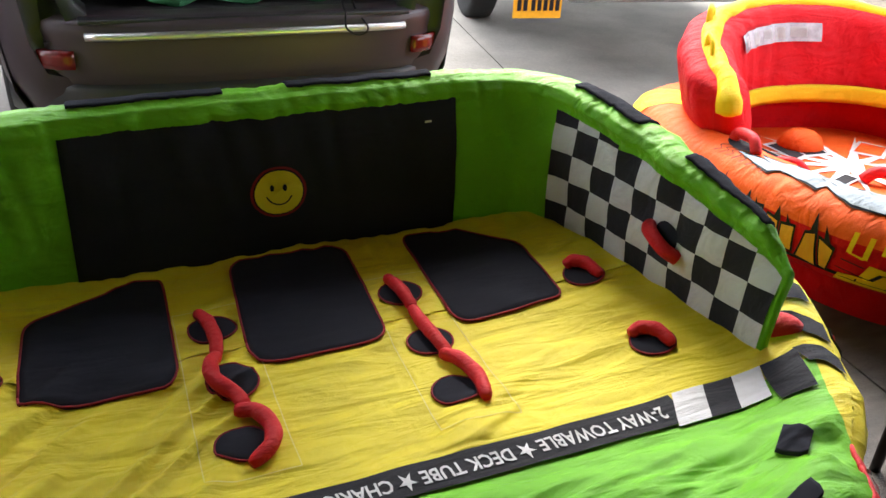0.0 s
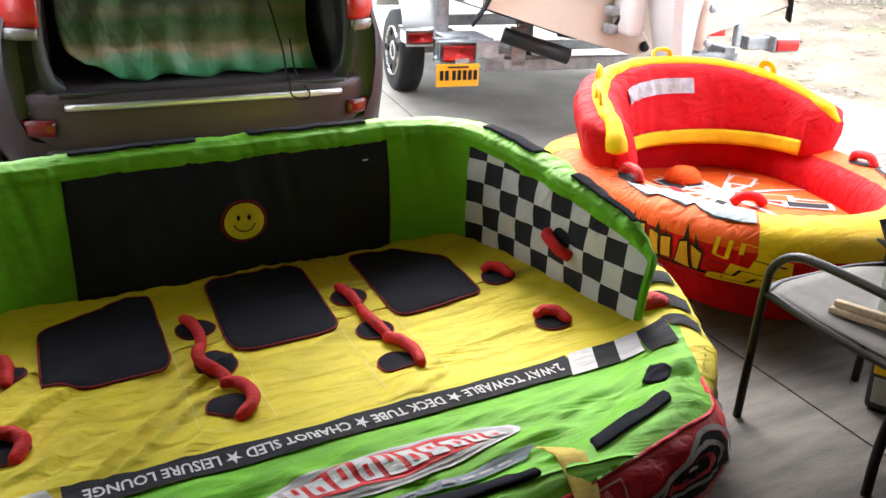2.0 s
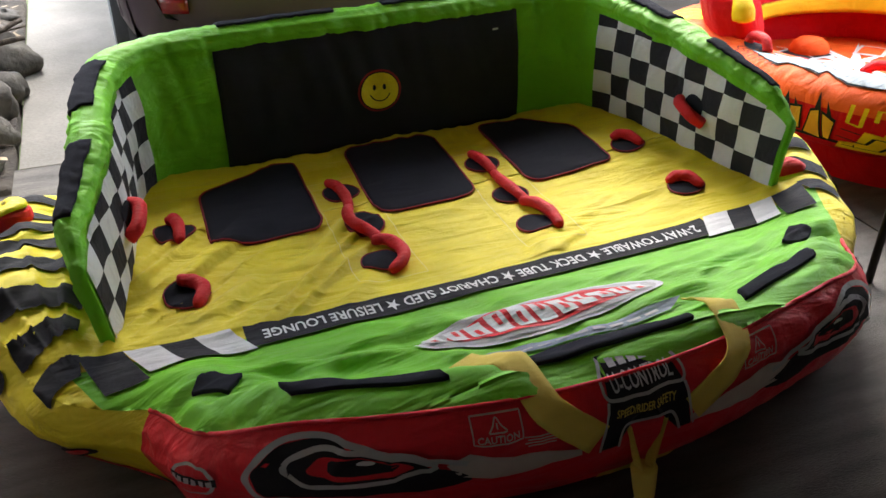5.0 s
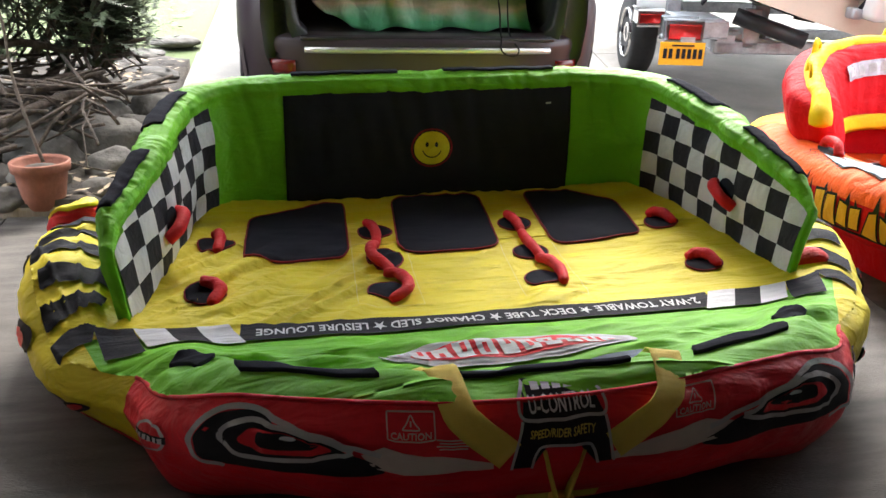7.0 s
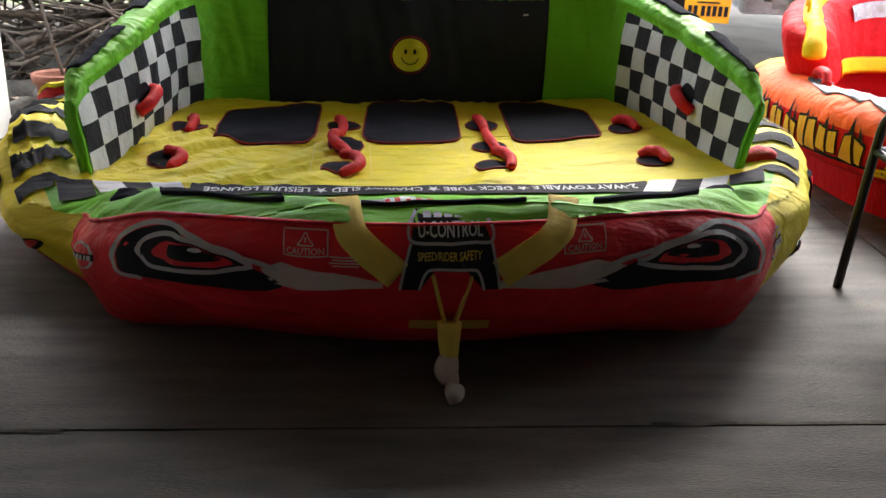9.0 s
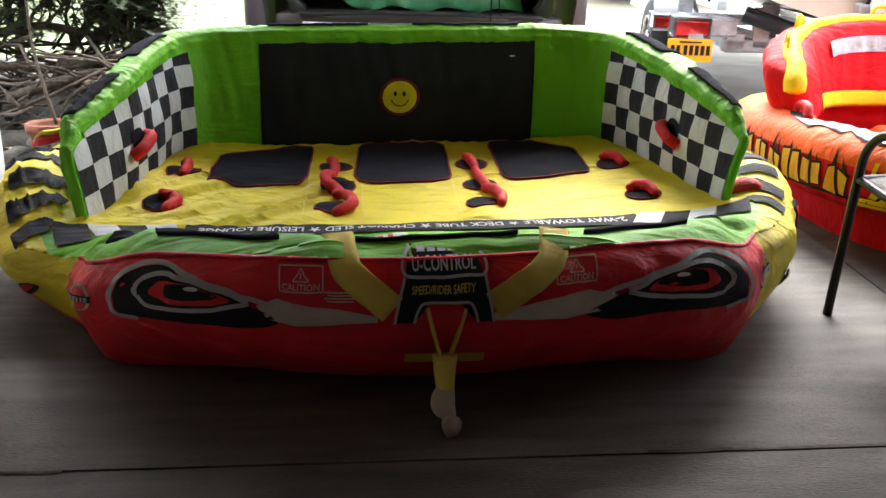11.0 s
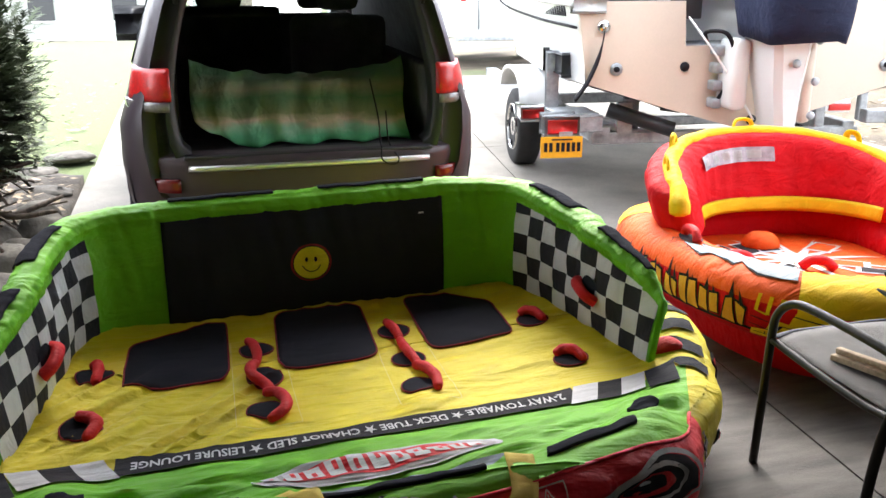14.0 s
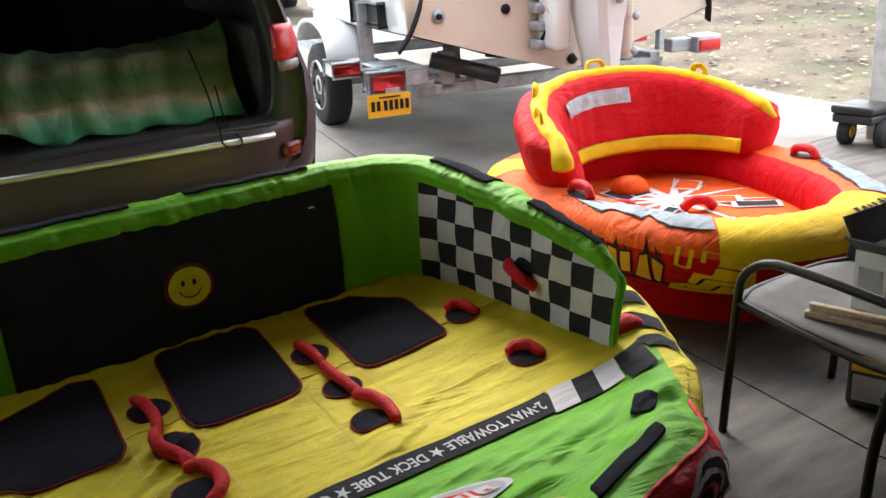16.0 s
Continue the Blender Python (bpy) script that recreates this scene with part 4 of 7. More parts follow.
# ---- prints on the red front ----
for side in (-1, 1):
    e = lambda pts: [(side * a + (0.055 * smooth(0.30, 0.42, a) if side > 0 else 0.0), b) for a, b in pts]
    eye_front = lambda a, b, o=0.0: on_front(a, 0.198 + (b - 0.198) * 0.82, o)
    dark = part("eye_print", patch(outline(e([(0.325, 0.222), (0.50, 0.315), (0.60, 0.358), (0.69, 0.343), (0.735, 0.285), (0.72, 0.225), (0.66, 0.200), (0.38, 0.196)]), 5, 0.3), eye_front, 0.005, 0.03, 0.006, 6), INK, tube, "large dark cartoon headlight print")
    part("outline", line_patch(e([(0.345, 0.262), (0.50, 0.320), (0.60, 0.362), (0.69, 0.347), (0.738, 0.285), (0.722, 0.225), (0.66, 0.198)]), 0.013, eye_front, 0.0075, 40), GREY, dark)
    part("inner_line", line_patch(e([(0.40, 0.272), (0.52, 0.318), (0.595, 0.336), (0.655, 0.318), (0.67, 0.28), (0.62, 0.243), (0.50, 0.243), (0.40, 0.268)]), 0.012, eye_front, 0.0076, 44), GREY, dark)
    part("iris", patch(outline(e([(0.43, 0.270), (0.54, 0.316), (0.605, 0.318), (0.635, 0.284), (0.585, 0.254), (0.50, 0.255)]), 5, 0.3), eye_front, 0.0078, 0.03, 0.004, 5), RED, dark)
    part("pupil", patch(outline(e([(0.455, 0.281), (0.54, 0.315), (0.59, 0.312), (0.595, 0.275), (0.54, 0.266)]), 5, 0.3), eye_front, 0.0095, 0.03, 0.004, 4), INK, dark)
    part("highlight", patch(circle(side * 0.525 + (0.055 if side > 0 else 0.0), 0.302, 0.017, 0.006, 14), eye_front, 0.0115, 0.02, 0.003, 2), WHITE, dark)
    part("wedge_print", patch(e([(0.34, 0.268), (0.26, 0.256), (0.12, 0.236), (0.12, 0.224), (0.30, 0.212), (0.36, 0.222), (0.385, 0.25)]), on_front, 0.0048, 0.03, 0.005, 8), TAN, tube, "cream wedge print")
    # caution box
    low_front = lambda a, b, o=0.0: on_front(a, b - 0.016, o)
    cx = -0.285 if side < 0 else 0.322
    box_line = [(cx - 0.047, 0.302), (cx + 0.047, 0.302), (cx + 0.047, 0.352), (cx - 0.047, 0.352)]
    mark = part("caution_print", merge(merge(line_patch(box_line[:2], 0.003, low_front, 0.005, 6), line_patch(box_line[1:3], 0.003, low_front, 0.005, 6)), merge(line_patch(box_line[2:], 0.003, low_front, 0.005, 6), line_patch([box_line[3], box_line[0]], 0.003, low_front, 0.005, 6))), TAN, tube, "pale framed caution print")
    part("lettering", lettering("CAUTION", 0.019, lambda a, b, o: low_front(cx + a, 0.3115 + b, 0.005), 0.0003, 0.95), TAN, mark, soft=False)
    part("triangle", line_patch([(cx - 0.017, 0.324), (cx - 0.008, 0.334), (cx, 0.346), (cx + 0.008, 0.334), (cx + 0.017, 0.324), (cx, 0.3235), (cx - 0.017, 0.324)], 0.0025, low_front, 0.005, 40), TAN, mark)
    part("stroke", strip(cx - 0.0015, cx + 0.0015, 0.329, 0.338, low_front, 0.005, 1, 2), TAN, mark)
    # round maker's mark at the corner, drawn as plain shapes
    mx = 0.915 if side > 0 else -0.842
    mk = part("round_mark", line_patch([(mx + 0.044 * math.cos(t), 0.252 + 0.048 * math.sin(t)) for t in (2 * math.pi * i / 16 for i in range(17))], 0.008, on_front, 0.006, 48), GREY, tube, "round pale maker's mark with bars")
    part("bar", strip(mx - 0.050, mx + 0.050, 0.240, 0.264, on_front, 0.0065, 8, 2), INK, mk)
    for k in range(6):
        part("stroke", strip(mx - 0.044 + k * 0.0155, mx - 0.034 + k * 0.0155, 0.243, 0.261, on_front, 0.009, 1, 2), GREY, mk)
for k in range(4):
    part("small_print", strip(-0.235 + 0.006 * (k % 2), -0.160 - 0.004 * k, 0.284 - k * 0.0065, 0.287 - k * 0.0065, on_front, 0.0045, 8, 1), TAN, tube)

# centre badge
U_BADGE = part("centre_badge", patch([(-0.052, 0.368), (0.090, 0.368), (0.112, 0.315), (0.130, 0.222), (0.096, 0.222), (0.078, 0.258), (-0.018, 0.258), (-0.040, 0.222), (-0.080, 0.222), (-0.062, 0.315)], on_front, 0.006, 0.025, 0.006, 6), INK, tube, "dark centre badge lettered in grey")
for pts in ([(-0.050, 0.367), (-0.066, 0.345), (-0.062, 0.322), (-0.03, 0.316), (0.08, 0.315), (0.112, 0.320), (0.114, 0.345), (0.092, 0.367)], [(-0.062, 0.316), (-0.074, 0.27), (-0.084, 0.222)], [(0.112, 0.316), (0.122, 0.27), (0.134, 0.222)], [(-0.042, 0.222), (-0.03, 0.252), (-0.01, 0.262), (0.07, 0.262), (0.088, 0.252), (0.098, 0.222)]):
    part("edge_line", line_patch(pts, 0.006, on_front, 0.0085, 28), GREY, U_BADGE)
part("lettering", lettering("U-CONTROL", 0.034, lambda a, b, o: on_front(0.023 + a, 0.338 + b * 1.05, 0.0085), 0.0008, 0.70), WHITE, U_BADGE, "grey-white lettering", soft=False)
part("lettering", lettering("SPEED/RIDER SAFETY", 0.024, lambda a, b, o: on_front(0.022 + a, 0.290 + b * 1.1, 0.0085), 0.0004, 0.62), WEB, U_BADGE, "dull yellow lettering", soft=False)
for k in range(5):
    part("bar", strip(-0.034 + k * 0.023, -0.017 + k * 0.023, 0.358, 0.366, on_front, 0.0085, 2, 1), GREY, U_BADGE)


# tow straps: from the green slope over the edge down to the tow point
def strap(side):
    pts = []
    for k in range(30):
        f = k / 29
        if f < 0.45:
            g = f / 0.45
            pts.append((on_top(side * (0.300 - 0.055 * g) + 0.04, -0.90 - 0.145 * g, 0.023 - 0.010 * g), 0))
        else:
            g = (f - 0.45) / 0.55
            z = 0.340 - 0.088 * g
            pts.append((on_front(side * (0.242 - 0.132 * g) + 0.04 - 0.018 * g, z, 0.012 - 0.004 * g), 1))
    line = [p for p, _ in pts]
    for _ in range(2):
        line = [line[0]] + [(a + 2 * b + c) / 4 for a, b, c in zip(line, line[1:], line[2:])] + [line[-1]]
    pts = [(p + Vector((0, -0.004, 0.006)) * math.exp(-(((k / 29 - 0.45) / 0.13) ** 2)), 0) for k, p in enumerate(line)]
    w = 0.034
    def at(off):
        def f(u, v):
            k = min(int(v * 28), 28)
            p = pts[k][0].lerp(pts[k + 1][0], v * 28 - k) if k < 28 else pts[29][0]
            way = pts[min(k + 3, 29)][0] - pts[max(k - 3, 0)][0]
            lean = smooth(0.36, 0.60, v)
            n = Vector((0, -0.15 - 0.85 * lean, 1 - lean)).normalized()
            across = way.cross(n).normalized()
            across = across if across.x > 0 else -across
            return p + across * (u - 0.5) * 2 * w - n * off
        return f
    part("tow_strap", thick_grid(at(0), at(0.004), 4, 28), WEB, tube, "yellow webbing tow strap")


strap(-1)
strap(1)
part("tow_bridle", merge(pipe([(-0.012, -1.165, 0.262), (0.004, -1.172, 0.20), (0.022, -1.182, 0.135)], 0.016, 8, 10, flat=0.3), pipe([(0.074, -1.165, 0.262), (0.056, -1.172, 0.20), (0.034, -1.182, 0.135)], 0.016, 8, 10, flat=0.3)), WEB, tube, "yellow webbing bridle")
part("cross_web", strip(-0.06, 0.12, 0.118, 0.145, on_front, 0.006, 10, 2), WEB, tube)
part("tow_wrap", pipe([(0.028, -1.18, 0.155), (0.028, -1.187, 0.11), (0.030, -1.19, 0.075)], lambda t: 0.028 - 0.008 * t, 12, 10), WEB, tube, "yellow strap wound round the tow knot")
part("tow_tail", pipe([(0.030, -1.19, 0.08), (0.024, -1.20, 0.045), (0.036, -1.215, 0.022), (0.030, -1.245, 0.020), (0.040, -1.265, 0.022)], lambda t: 0.020 + 0.008 * math.sin(t * 7), 10, 20), TAN, tube, "knotted pale rope end")


# ---- the smaller red and orange tube ----
LC, LA, LB, LB_BOW, LN = Vector((2.36, 0.685, 0)), 0.785, 0.825, 1.12, 3.0
LR = radians(-12)
sofa = thing("lounge_tube", (LC.x, LC.y, 0), "inflated red and orange towable tube with yellow bow", "towable tube")
LW, LH, LZ = 0.155, 0.140, 0.302


def l_world(x, y, z):
    return Vector((LC.x + x * math.cos(LR) - y * math.sin(LR), LC.y + x * math.sin(LR) + y * math.cos(LR), z))


def l_line(theta, inset_by):
    """The tube's plan: rounded, narrower towards the bow."""
    c, s = math.cos(theta), math.sin(theta)
    b = LB if s > 0 else LB_BOW
    y = (b - inset_by) * math.copysign(abs(s) ** (2 / LN), s)
    return (LA - inset_by) * math.copysign(abs(c) ** (2 / LN), c) * (1 - 0.19 * max(0.0, -y / LB_BOW)), y


def ring_point(theta, phi, off=0.0):
    """theta round the plan, phi round the section: 0 outward, 90 up, 180 inward."""
    c, s = math.cos(phi), math.sin(phi)
    r = 1 + off / LW
    x, y = l_line(theta, LW - LW * r * math.copysign(abs(c) ** 0.85, c))
    dent = 0.005 * nz(Vector((theta * 16, phi * 2, 0))) + 0.006 * ridge(Vector((theta * 14, phi * 1.2, 4.4))) * smooth(0.1, 0.5, s)
    return l_world(x, y, LZ + (LH * r + dent) * math.copysign(abs(s) ** 0.85, s))


def ring_part(name, t0, t1, p0, p1, m, label="", off=0.0, nt=60, nphi=10):
    t0, t1, p0, p1 = radians(t0), radians(t1), radians(p0), radians(p1)
    return part(name, grid(lambda u, v: ring_point(t0 + (t1 - t0) * u, p0 + (p1 - p0) * v, off), nt, nphi), m, sofa, label)


part("bottom_hull", grid(lambda u, v: l_world(*l_line(2 * math.pi * u, 0.175 + 0.05 * v), 0.19 * (1 - v) + 0.003), 80, 4), SCARLET, sofa, "red underside of the tube")
BOW0, BOW1 = -124, -56
ring_part("top_cover", BOW1, 360 + BOW0, 13, 122, ORANGE, "orange upper cover", nt=90)
ring_part("outer_cover", BOW1, 360 + BOW0, -90, 13, SCARLET, "red outer cover printed in yellow and black", nt=90)
ring_part("inner_cover", BOW1, 360 + BOW0, 122, 262, SCARLET, "red inner side", nt=90)
ring_part("bow_cover", BOW0, BOW1, 8, 150, LEMON, "yellow bow cover", nt=40)
ring_part("bow_lower", BOW0, BOW1, -90, 8, SCARLET, nt=40)
ring_part("bow_inner", BOW0, BOW1, 150, 262, SCARLET, nt=40)
ring_part("corner_patch", 138, 163, 26, 120, LEMON, "yellow corner patch", 0.004, 12, 8)
ring_part("corner_patch", -62, -48, -10, 60, SCARLET, "", 0.004, 8, 6)
ring = lambda a, b, o: ring_point(radians(a), radians(b), o)
def flank_theta(y):
    """Angle round the plan of a place y metres along the tube's side."""
    b = LB if y > 0 else LB_BOW
    return math.asin(math.copysign(min(1.0, (abs(y) / b) ** (LN / 2)), y))


cm = lambda pts: [(x * 100, y) for x, y in pts]
for flip in (1, -1):
    def surf(a, b, o):
        th = flank_theta(a / 100)
        return ring_point(math.pi - th if flip > 0 else th, radians(b), o)
    # lightning bolts, each of three slanted pieces, with dark edges
    for m, o, lift, grow in ((INK, 0.005, 4, 0.02), (SILVER, 0.0075, 0, 0)):
        bolt = part("bolt_print", patch(cm([(-0.34 + grow, 74 + lift), (-0.52, 64 - lift), (-0.56, 77), (-0.45, 83 + lift)]), surf, o, 4, 0.005, 5), m, sofa, "pale zigzag bolt print with dark edges" if m is SILVER else "")
        part("piece", patch(cm([(-0.43 + grow, 88 + lift), (-0.55, 75), (-0.72, 67 - lift), (-0.75, 82), (-0.62, 94 + lift)]), surf, o + 0.0004, 4, 0.005, 5), m, bolt)
        part("piece", patch(cm([(-0.59 + grow, 97 + lift), (-0.73, 80), (-0.84, 62 - lift), (-0.98, 60), (-0.98, 96), (-0.80, 101 + lift)]), surf, o + 0.0008, 4, 0.005, 6), m, bolt)
    # jagged wordmark as plain shapes: a dark band with thin spikes and yellow strokes
    wm = part("wordmark", patch(cm([(0.345, -30), (0.335, -25), (-0.90, -27), (-0.90, -32), (-0.3, -34)]), surf, 0.005, 3, 0.005, 4), INK, sofa, "gold blocks with dark spiky outlines")
    for k in range(9):
        a = 0.31 - 0.127 * k - (0.02 if k > 3 else 0)
        lo, hi = -26 + 3 * math.sin(k * 2.0), 8 + 3 * math.cos(k * 2)
        tip = 0.012 * (k % 3) - 0.012
        for shape in ([(a + 0.006, lo + 3), (a - tip, hi), (a - 0.040, hi + 3 - 6 * (k % 2)), (a - 0.044 - tip, lo - 1)], [(a - 0.058 - tip, lo + 2), (a - 0.056, hi - 4 * (k % 2)), (a - 0.098, hi + 2 - 4 * (k % 3)), (a - 0.100 + tip, lo + 3 * (k % 2))]):
            mx, mb = sum(p[0] for p in shape) / 4, sum(p[1] for p in shape) / 4
            part("outline", patch(cm([(mx + (p - mx) * 1.30, mb + (q - mb) * 1.22) for p, q in shape]), surf, 0.0062, 3, 0.004, 4), INK, wm)
            part("block", patch(cm(shape), surf, 0.0085, 4, 0.004, 4), GOLD, wm)
        tall = (30, 16, 24, 20, 14, 32, 18, 15, 29)[k]
        part("spike", patch(cm([(a - 0.02, hi - 2), (a - 0.034, hi + tall), (a - 0.050, hi - 2)]), surf, 0.0058, 2, 0.004, 3), INK, wm)
        part("spike", patch(cm([(a - 0.070, hi - 3), (a - 0.066, hi + tall * 0.6), (a - 0.090, hi - 3)]), surf, 0.0058, 2, 0.004, 3), INK, wm)
    # yellow circuit-like print low on the side towards the bow
    part("low_band", patch(cm([(-0.84, -42), (-1.06, -40), (-1.06, 6), (-0.99, 10), (-0.97, -6), (-0.92, -4), (-0.90, -24), (-0.85, -26)]), surf, 0.0045, 4, 0.004, 5), LEMON, sofa, "yellow angular print low on the side")
    for x0, b0, x1, b1 in ((-0.84, -16, -0.93, -22), (-0.93, -22, -0.95, -10), (-0.95, -10, -1.04, -14), (-0.86, -30, -0.97, -32), (-0.97, -32, -0.99, -20), (-0.99, -20, -1.05, -22), (-0.85, -5, -0.91, -8), (-0.98, 4, -1.05, 0)):
        part("dark_line", line_patch(cm([(x0, b0), (x1, b1)]), 1.1, surf, 0.008, 6), INK, sofa)
    for x0, b0, x1, b1 in ((-0.865, 2, -0.875, 26), (-0.905, 0, -0.915, 24), (-0.865, 2, -0.905, 0), (-0.945, 8, -0.95, 24), (-0.95, 24, -0.985, 22)):
        part("yellow_line", line_patch(cm([(x0, b0), (x1, b1)]), 1.3, surf, 0.008, 6), LEMON, sofa)
    for k in range(8):
        a = -0.24 - k * 0.036
        part("scratch_print", line_patch(cm([(a, 56), (a - 0.018, 66 + 3 * (k % 2)), (a + 0.006, 72), (a - 0.02, 82)]), 0.6, surf, 0.005, 10), INK, sofa)
    g = part("knuckle_guard", patch(circle(-30, 92, 9.5, 13, 18), surf, 0.006, 4, 0.006, 4), INK, sofa)
    part("grab_handle", pipe([surf(-22, 92, 0.004), surf(-24.5, 92, 0.042), surf(-35, 90, 0.046), surf(-39, 88, 0.004)], 0.020, 10, 18), FOAM_RED, sofa, "red foam-sleeved grab handle")
# bow wordmark as plain bars
for k in range(7):
    a = -84 + k * 3.3
    part("bow_bar", patch([(a, 58), (a + 0.6, 76), (a + 2.4, 76), (a + 1.8, 58)], ring, 0.005, 2, 0.004, 3), INK, sofa)

# floor with its burst print
fl = lambda a, b, o: l_world(a, b, 0.255 + 0.02 * math.cos(a * 2) * math.cos(b * 2) + o + 0.004 * nz(Vector((a * 8, b * 8, 2))))
part("floor_cover", patch([l_line(2 * math.pi * i / 40, 0.20) for i in range(40)], fl, 0.0, 0.06, 0.0, 8), ORANGE, sofa, "orange floor with a white and black burst print")
rays = []
for k in range(26):
    r = (0.46, 0.08, 0.34, 0.10)[k % 4]
    rays.append((0.02 + r * 1.05 * math.cos(k * math.pi / 13), -0.05 + r * math.sin(k * math.pi / 13)))
part("burst_print", patch(rays, fl, 0.004, 0.05, 0.003, 8), WHITE, sofa, "white jagged burst print")
for k, (x, y, w, h, t) in enumerate(((-0.26, 0.12, 0.07, 0.20, 0.3), (-0.15, 0.15, 0.07, 0.19, 0.2), (-0.04, 0.16, 0.10, 0.16, -0.1), (0.16, -0.14, 0.24, 0.10, -0.5), (0.30, -0.30, 0.18, 0.09, -0.5), (0.24, 0.14, 0.16, 0.12, 0.7), (-0.14, -0.22, 0.18, 0.06, 0.5), (-0.05, -0.42, 0.20, 0.07, -0.3))):
    c, s = math.cos(t), math.sin(t)
    part("print_edge", patch([(x + a * c * 1.25 - b * s * 1.3, y + a * s * 1.25 + b * c * 1.3) for a, b in ((-w / 2, -h / 2), (w / 2, -h / 2 * 0.7), (w / 2, h / 2), (-w / 2, h / 2 * 0.8))], fl, 0.0062, 0.04, 0.003, 4), WHITE, sofa)
    part("print_block", patch([(x + a * c - b * s, y + a * s + b * c) for a, b in ((-w / 2, -h / 2), (w / 2, -h / 2 * 0.7), (w / 2, h / 2), (-w / 2, h / 2 * 0.8))], fl, 0.008, 0.04, 0.003, 4), ORANGE if k in (3, 5) else INK, sofa)
for x, y in ((0.02, -0.24), (-0.30, -0.1)):
    part("grab_handle", pipe([fl(x - 0.07, y + 0.02, 0.01), fl(x - 0.03, y + 0.01, 0.045), fl(x + 0.03, y - 0.01, 0.045), fl(x + 0.07, y - 0.02, 0.01)], 0.024, 10, 16), FOAM_RED, sofa, "red foam-sleeved grab handle")
part("valve_dome", lathe([(0.095, 0.0), (0.094, 0.03), (0.082, 0.06), (0.055, 0.082), (0.02, 0.09), (0.001, 0.091)], 24, (2.35, 0.90, 0.262)), ORANGE, sofa, "orange domed valve cover")


# its backrest: a fat curved cushion with yellow edging
B0, B1 = radians(5), radians(179)


def b_world(x, y, z):
    a = radians(-9)
    return Vector((2.37 + x * math.cos(a) - y * math.sin(a), 0.58 + x * math.sin(a) + y * math.cos(a), z))


def b_line(th, inset_by):
    c, s = math.cos(th), math.sin(th)
    return (0.85 - inset_by) * math.copysign(abs(c) ** 0.851, c), (0.89 - inset_by) * math.copysign(abs(s) ** 0.851, s)


def back_line(u):
    return b_line(B0 + (B1 - B0) * u, 0.25)


def back_top(u):
    return 0.605 + 0.222 * math.sin(math.pi * u) ** 0.75


def cushion(u, v):
    a = v * 2 * math.pi
    x, y = back_line(u)
    ex, ey = back_line(min(1, u + 0.01))
    fx, fy = back_line(max(0, u - 0.01))
    n = Vector((ey - fy, fx - ex)).normalized()
    c, s = math.cos(a), math.sin(a)
    end = smooth(0, 0.035, u) * smooth(0, 0.035, 1 - u)
    w = 0.115 * (0.35 + 0.65 * end)
    low, top = 0.40, back_top(u) * (0.96 + 0.04 * end)
    mid, half = (low + top) / 2, (top - low) / 2
    pleat = 0.005 * nz(Vector((u * 40, v * 5, 6))) + 0.008 * ridge(Vector((u * 17, s * 0.7, 2.5)))
    d = w * math.copysign(abs(c) ** 0.6, c) + pleat
    lean = 0.10 * math.copysign(abs(s) ** 0.5, s) * 0.4
    return b_world(x + n.x * (d + lean), y + n.y * (d + lean), mid + half * math.copysign(abs(s) ** 0.55, s))


cb = grid(lambda u, v: cushion(v, u), 36, 70, close=True)
cb.verts.ensure_lookup_table()
cb.faces.new([cb.verts[i] for i in range(36)])
cb.faces.new([cb.verts[70 * 36 + i] for i in range(36)])
part("backrest", cb, SCARLET, sofa, "fat red curved backrest")
def edging_line():
    pts = [cushion(0.005 + 0.985 * k / 40, 0.26) - Vector((0, 0, 0.016)) for k in range(41)]
    way = (pts[-1] - pts[-3]).normalized()
    way.z = 0
    return pts + [pts[-1] + way * 0.026 - Vector((0, 0, 0.022)), pts[-1] + way * 0.040 - Vector((0, 0, 0.050)), pts[-1] + way * 0.044 - Vector((0, 0, 0.068))]


part("top_edging", pipe(edging_line(), lambda t: 0.041 * (1 + 0.05 * math.sin(t * 61)) * (0.45 + 0.55 * smooth(0.0, 0.03, t) * smooth(1.0, 0.985, t)) * (1 + 0.15 * smooth(0.80, 0.97, t)), 14, 150), LEMON, sofa, "puffed yellow edging along the backrest")
foot = lambda drop: lambda u, v: b_world(*b_line(B0 + (B1 - B0) * (0.035 + 0.870 * u), 0.386 + 0.012 * v), 0.495 - 0.055 * v - drop)
part("foot_edging", thick_grid(foot(0.0), foot(0.02), 60, 3), LEMON, sofa, "yellow strip below the backrest")
label_at = lambda a, b, o: cushion(a, 0.5 + b) + (b_world(0, 0, 0) - cushion(a, 0.5)).normalized() * (o + 0.004)
lab = part("warning_label", strip(0.715, 0.45, -0.030, -0.100, label_at, 0.022, 22, 4), VINYL, sofa, "pale clear-vinyl label of unreadable print")
for k in range(5):
    part("bar", strip(0.70 - k * 0.046, 0.668 - k * 0.046, -0.045 + 0.006 * (k % 2), -0.085, label_at, 0.0245, 4, 2), GREY, lab)
for u in (0.50, 0.22, 0.76, 0.9):
    part("carry_loop", pipe([cushion(u - 0.02, 0.25), cushion(u - 0.012, 0.25) + Vector((0, 0, 0.052)), cushion(u + 0.012, 0.25) + Vector((0, 0, 0.052)), cushion(u + 0.02, 0.25)], 0.018, 8, 14, flat=0.5), LEMON, sofa, "yellow webbing loop")


# ---- the car with its tailgate open ----
CX, CY, CT = 0.175, 1.63, 4.0
CAR_M = pose(CX, CY, 0.0, CT, 0, 0)
car = thing("car", (CX, CY, 0.0), "dark grey estate car with its tailgate open on the drive", "car", tilt=CT)


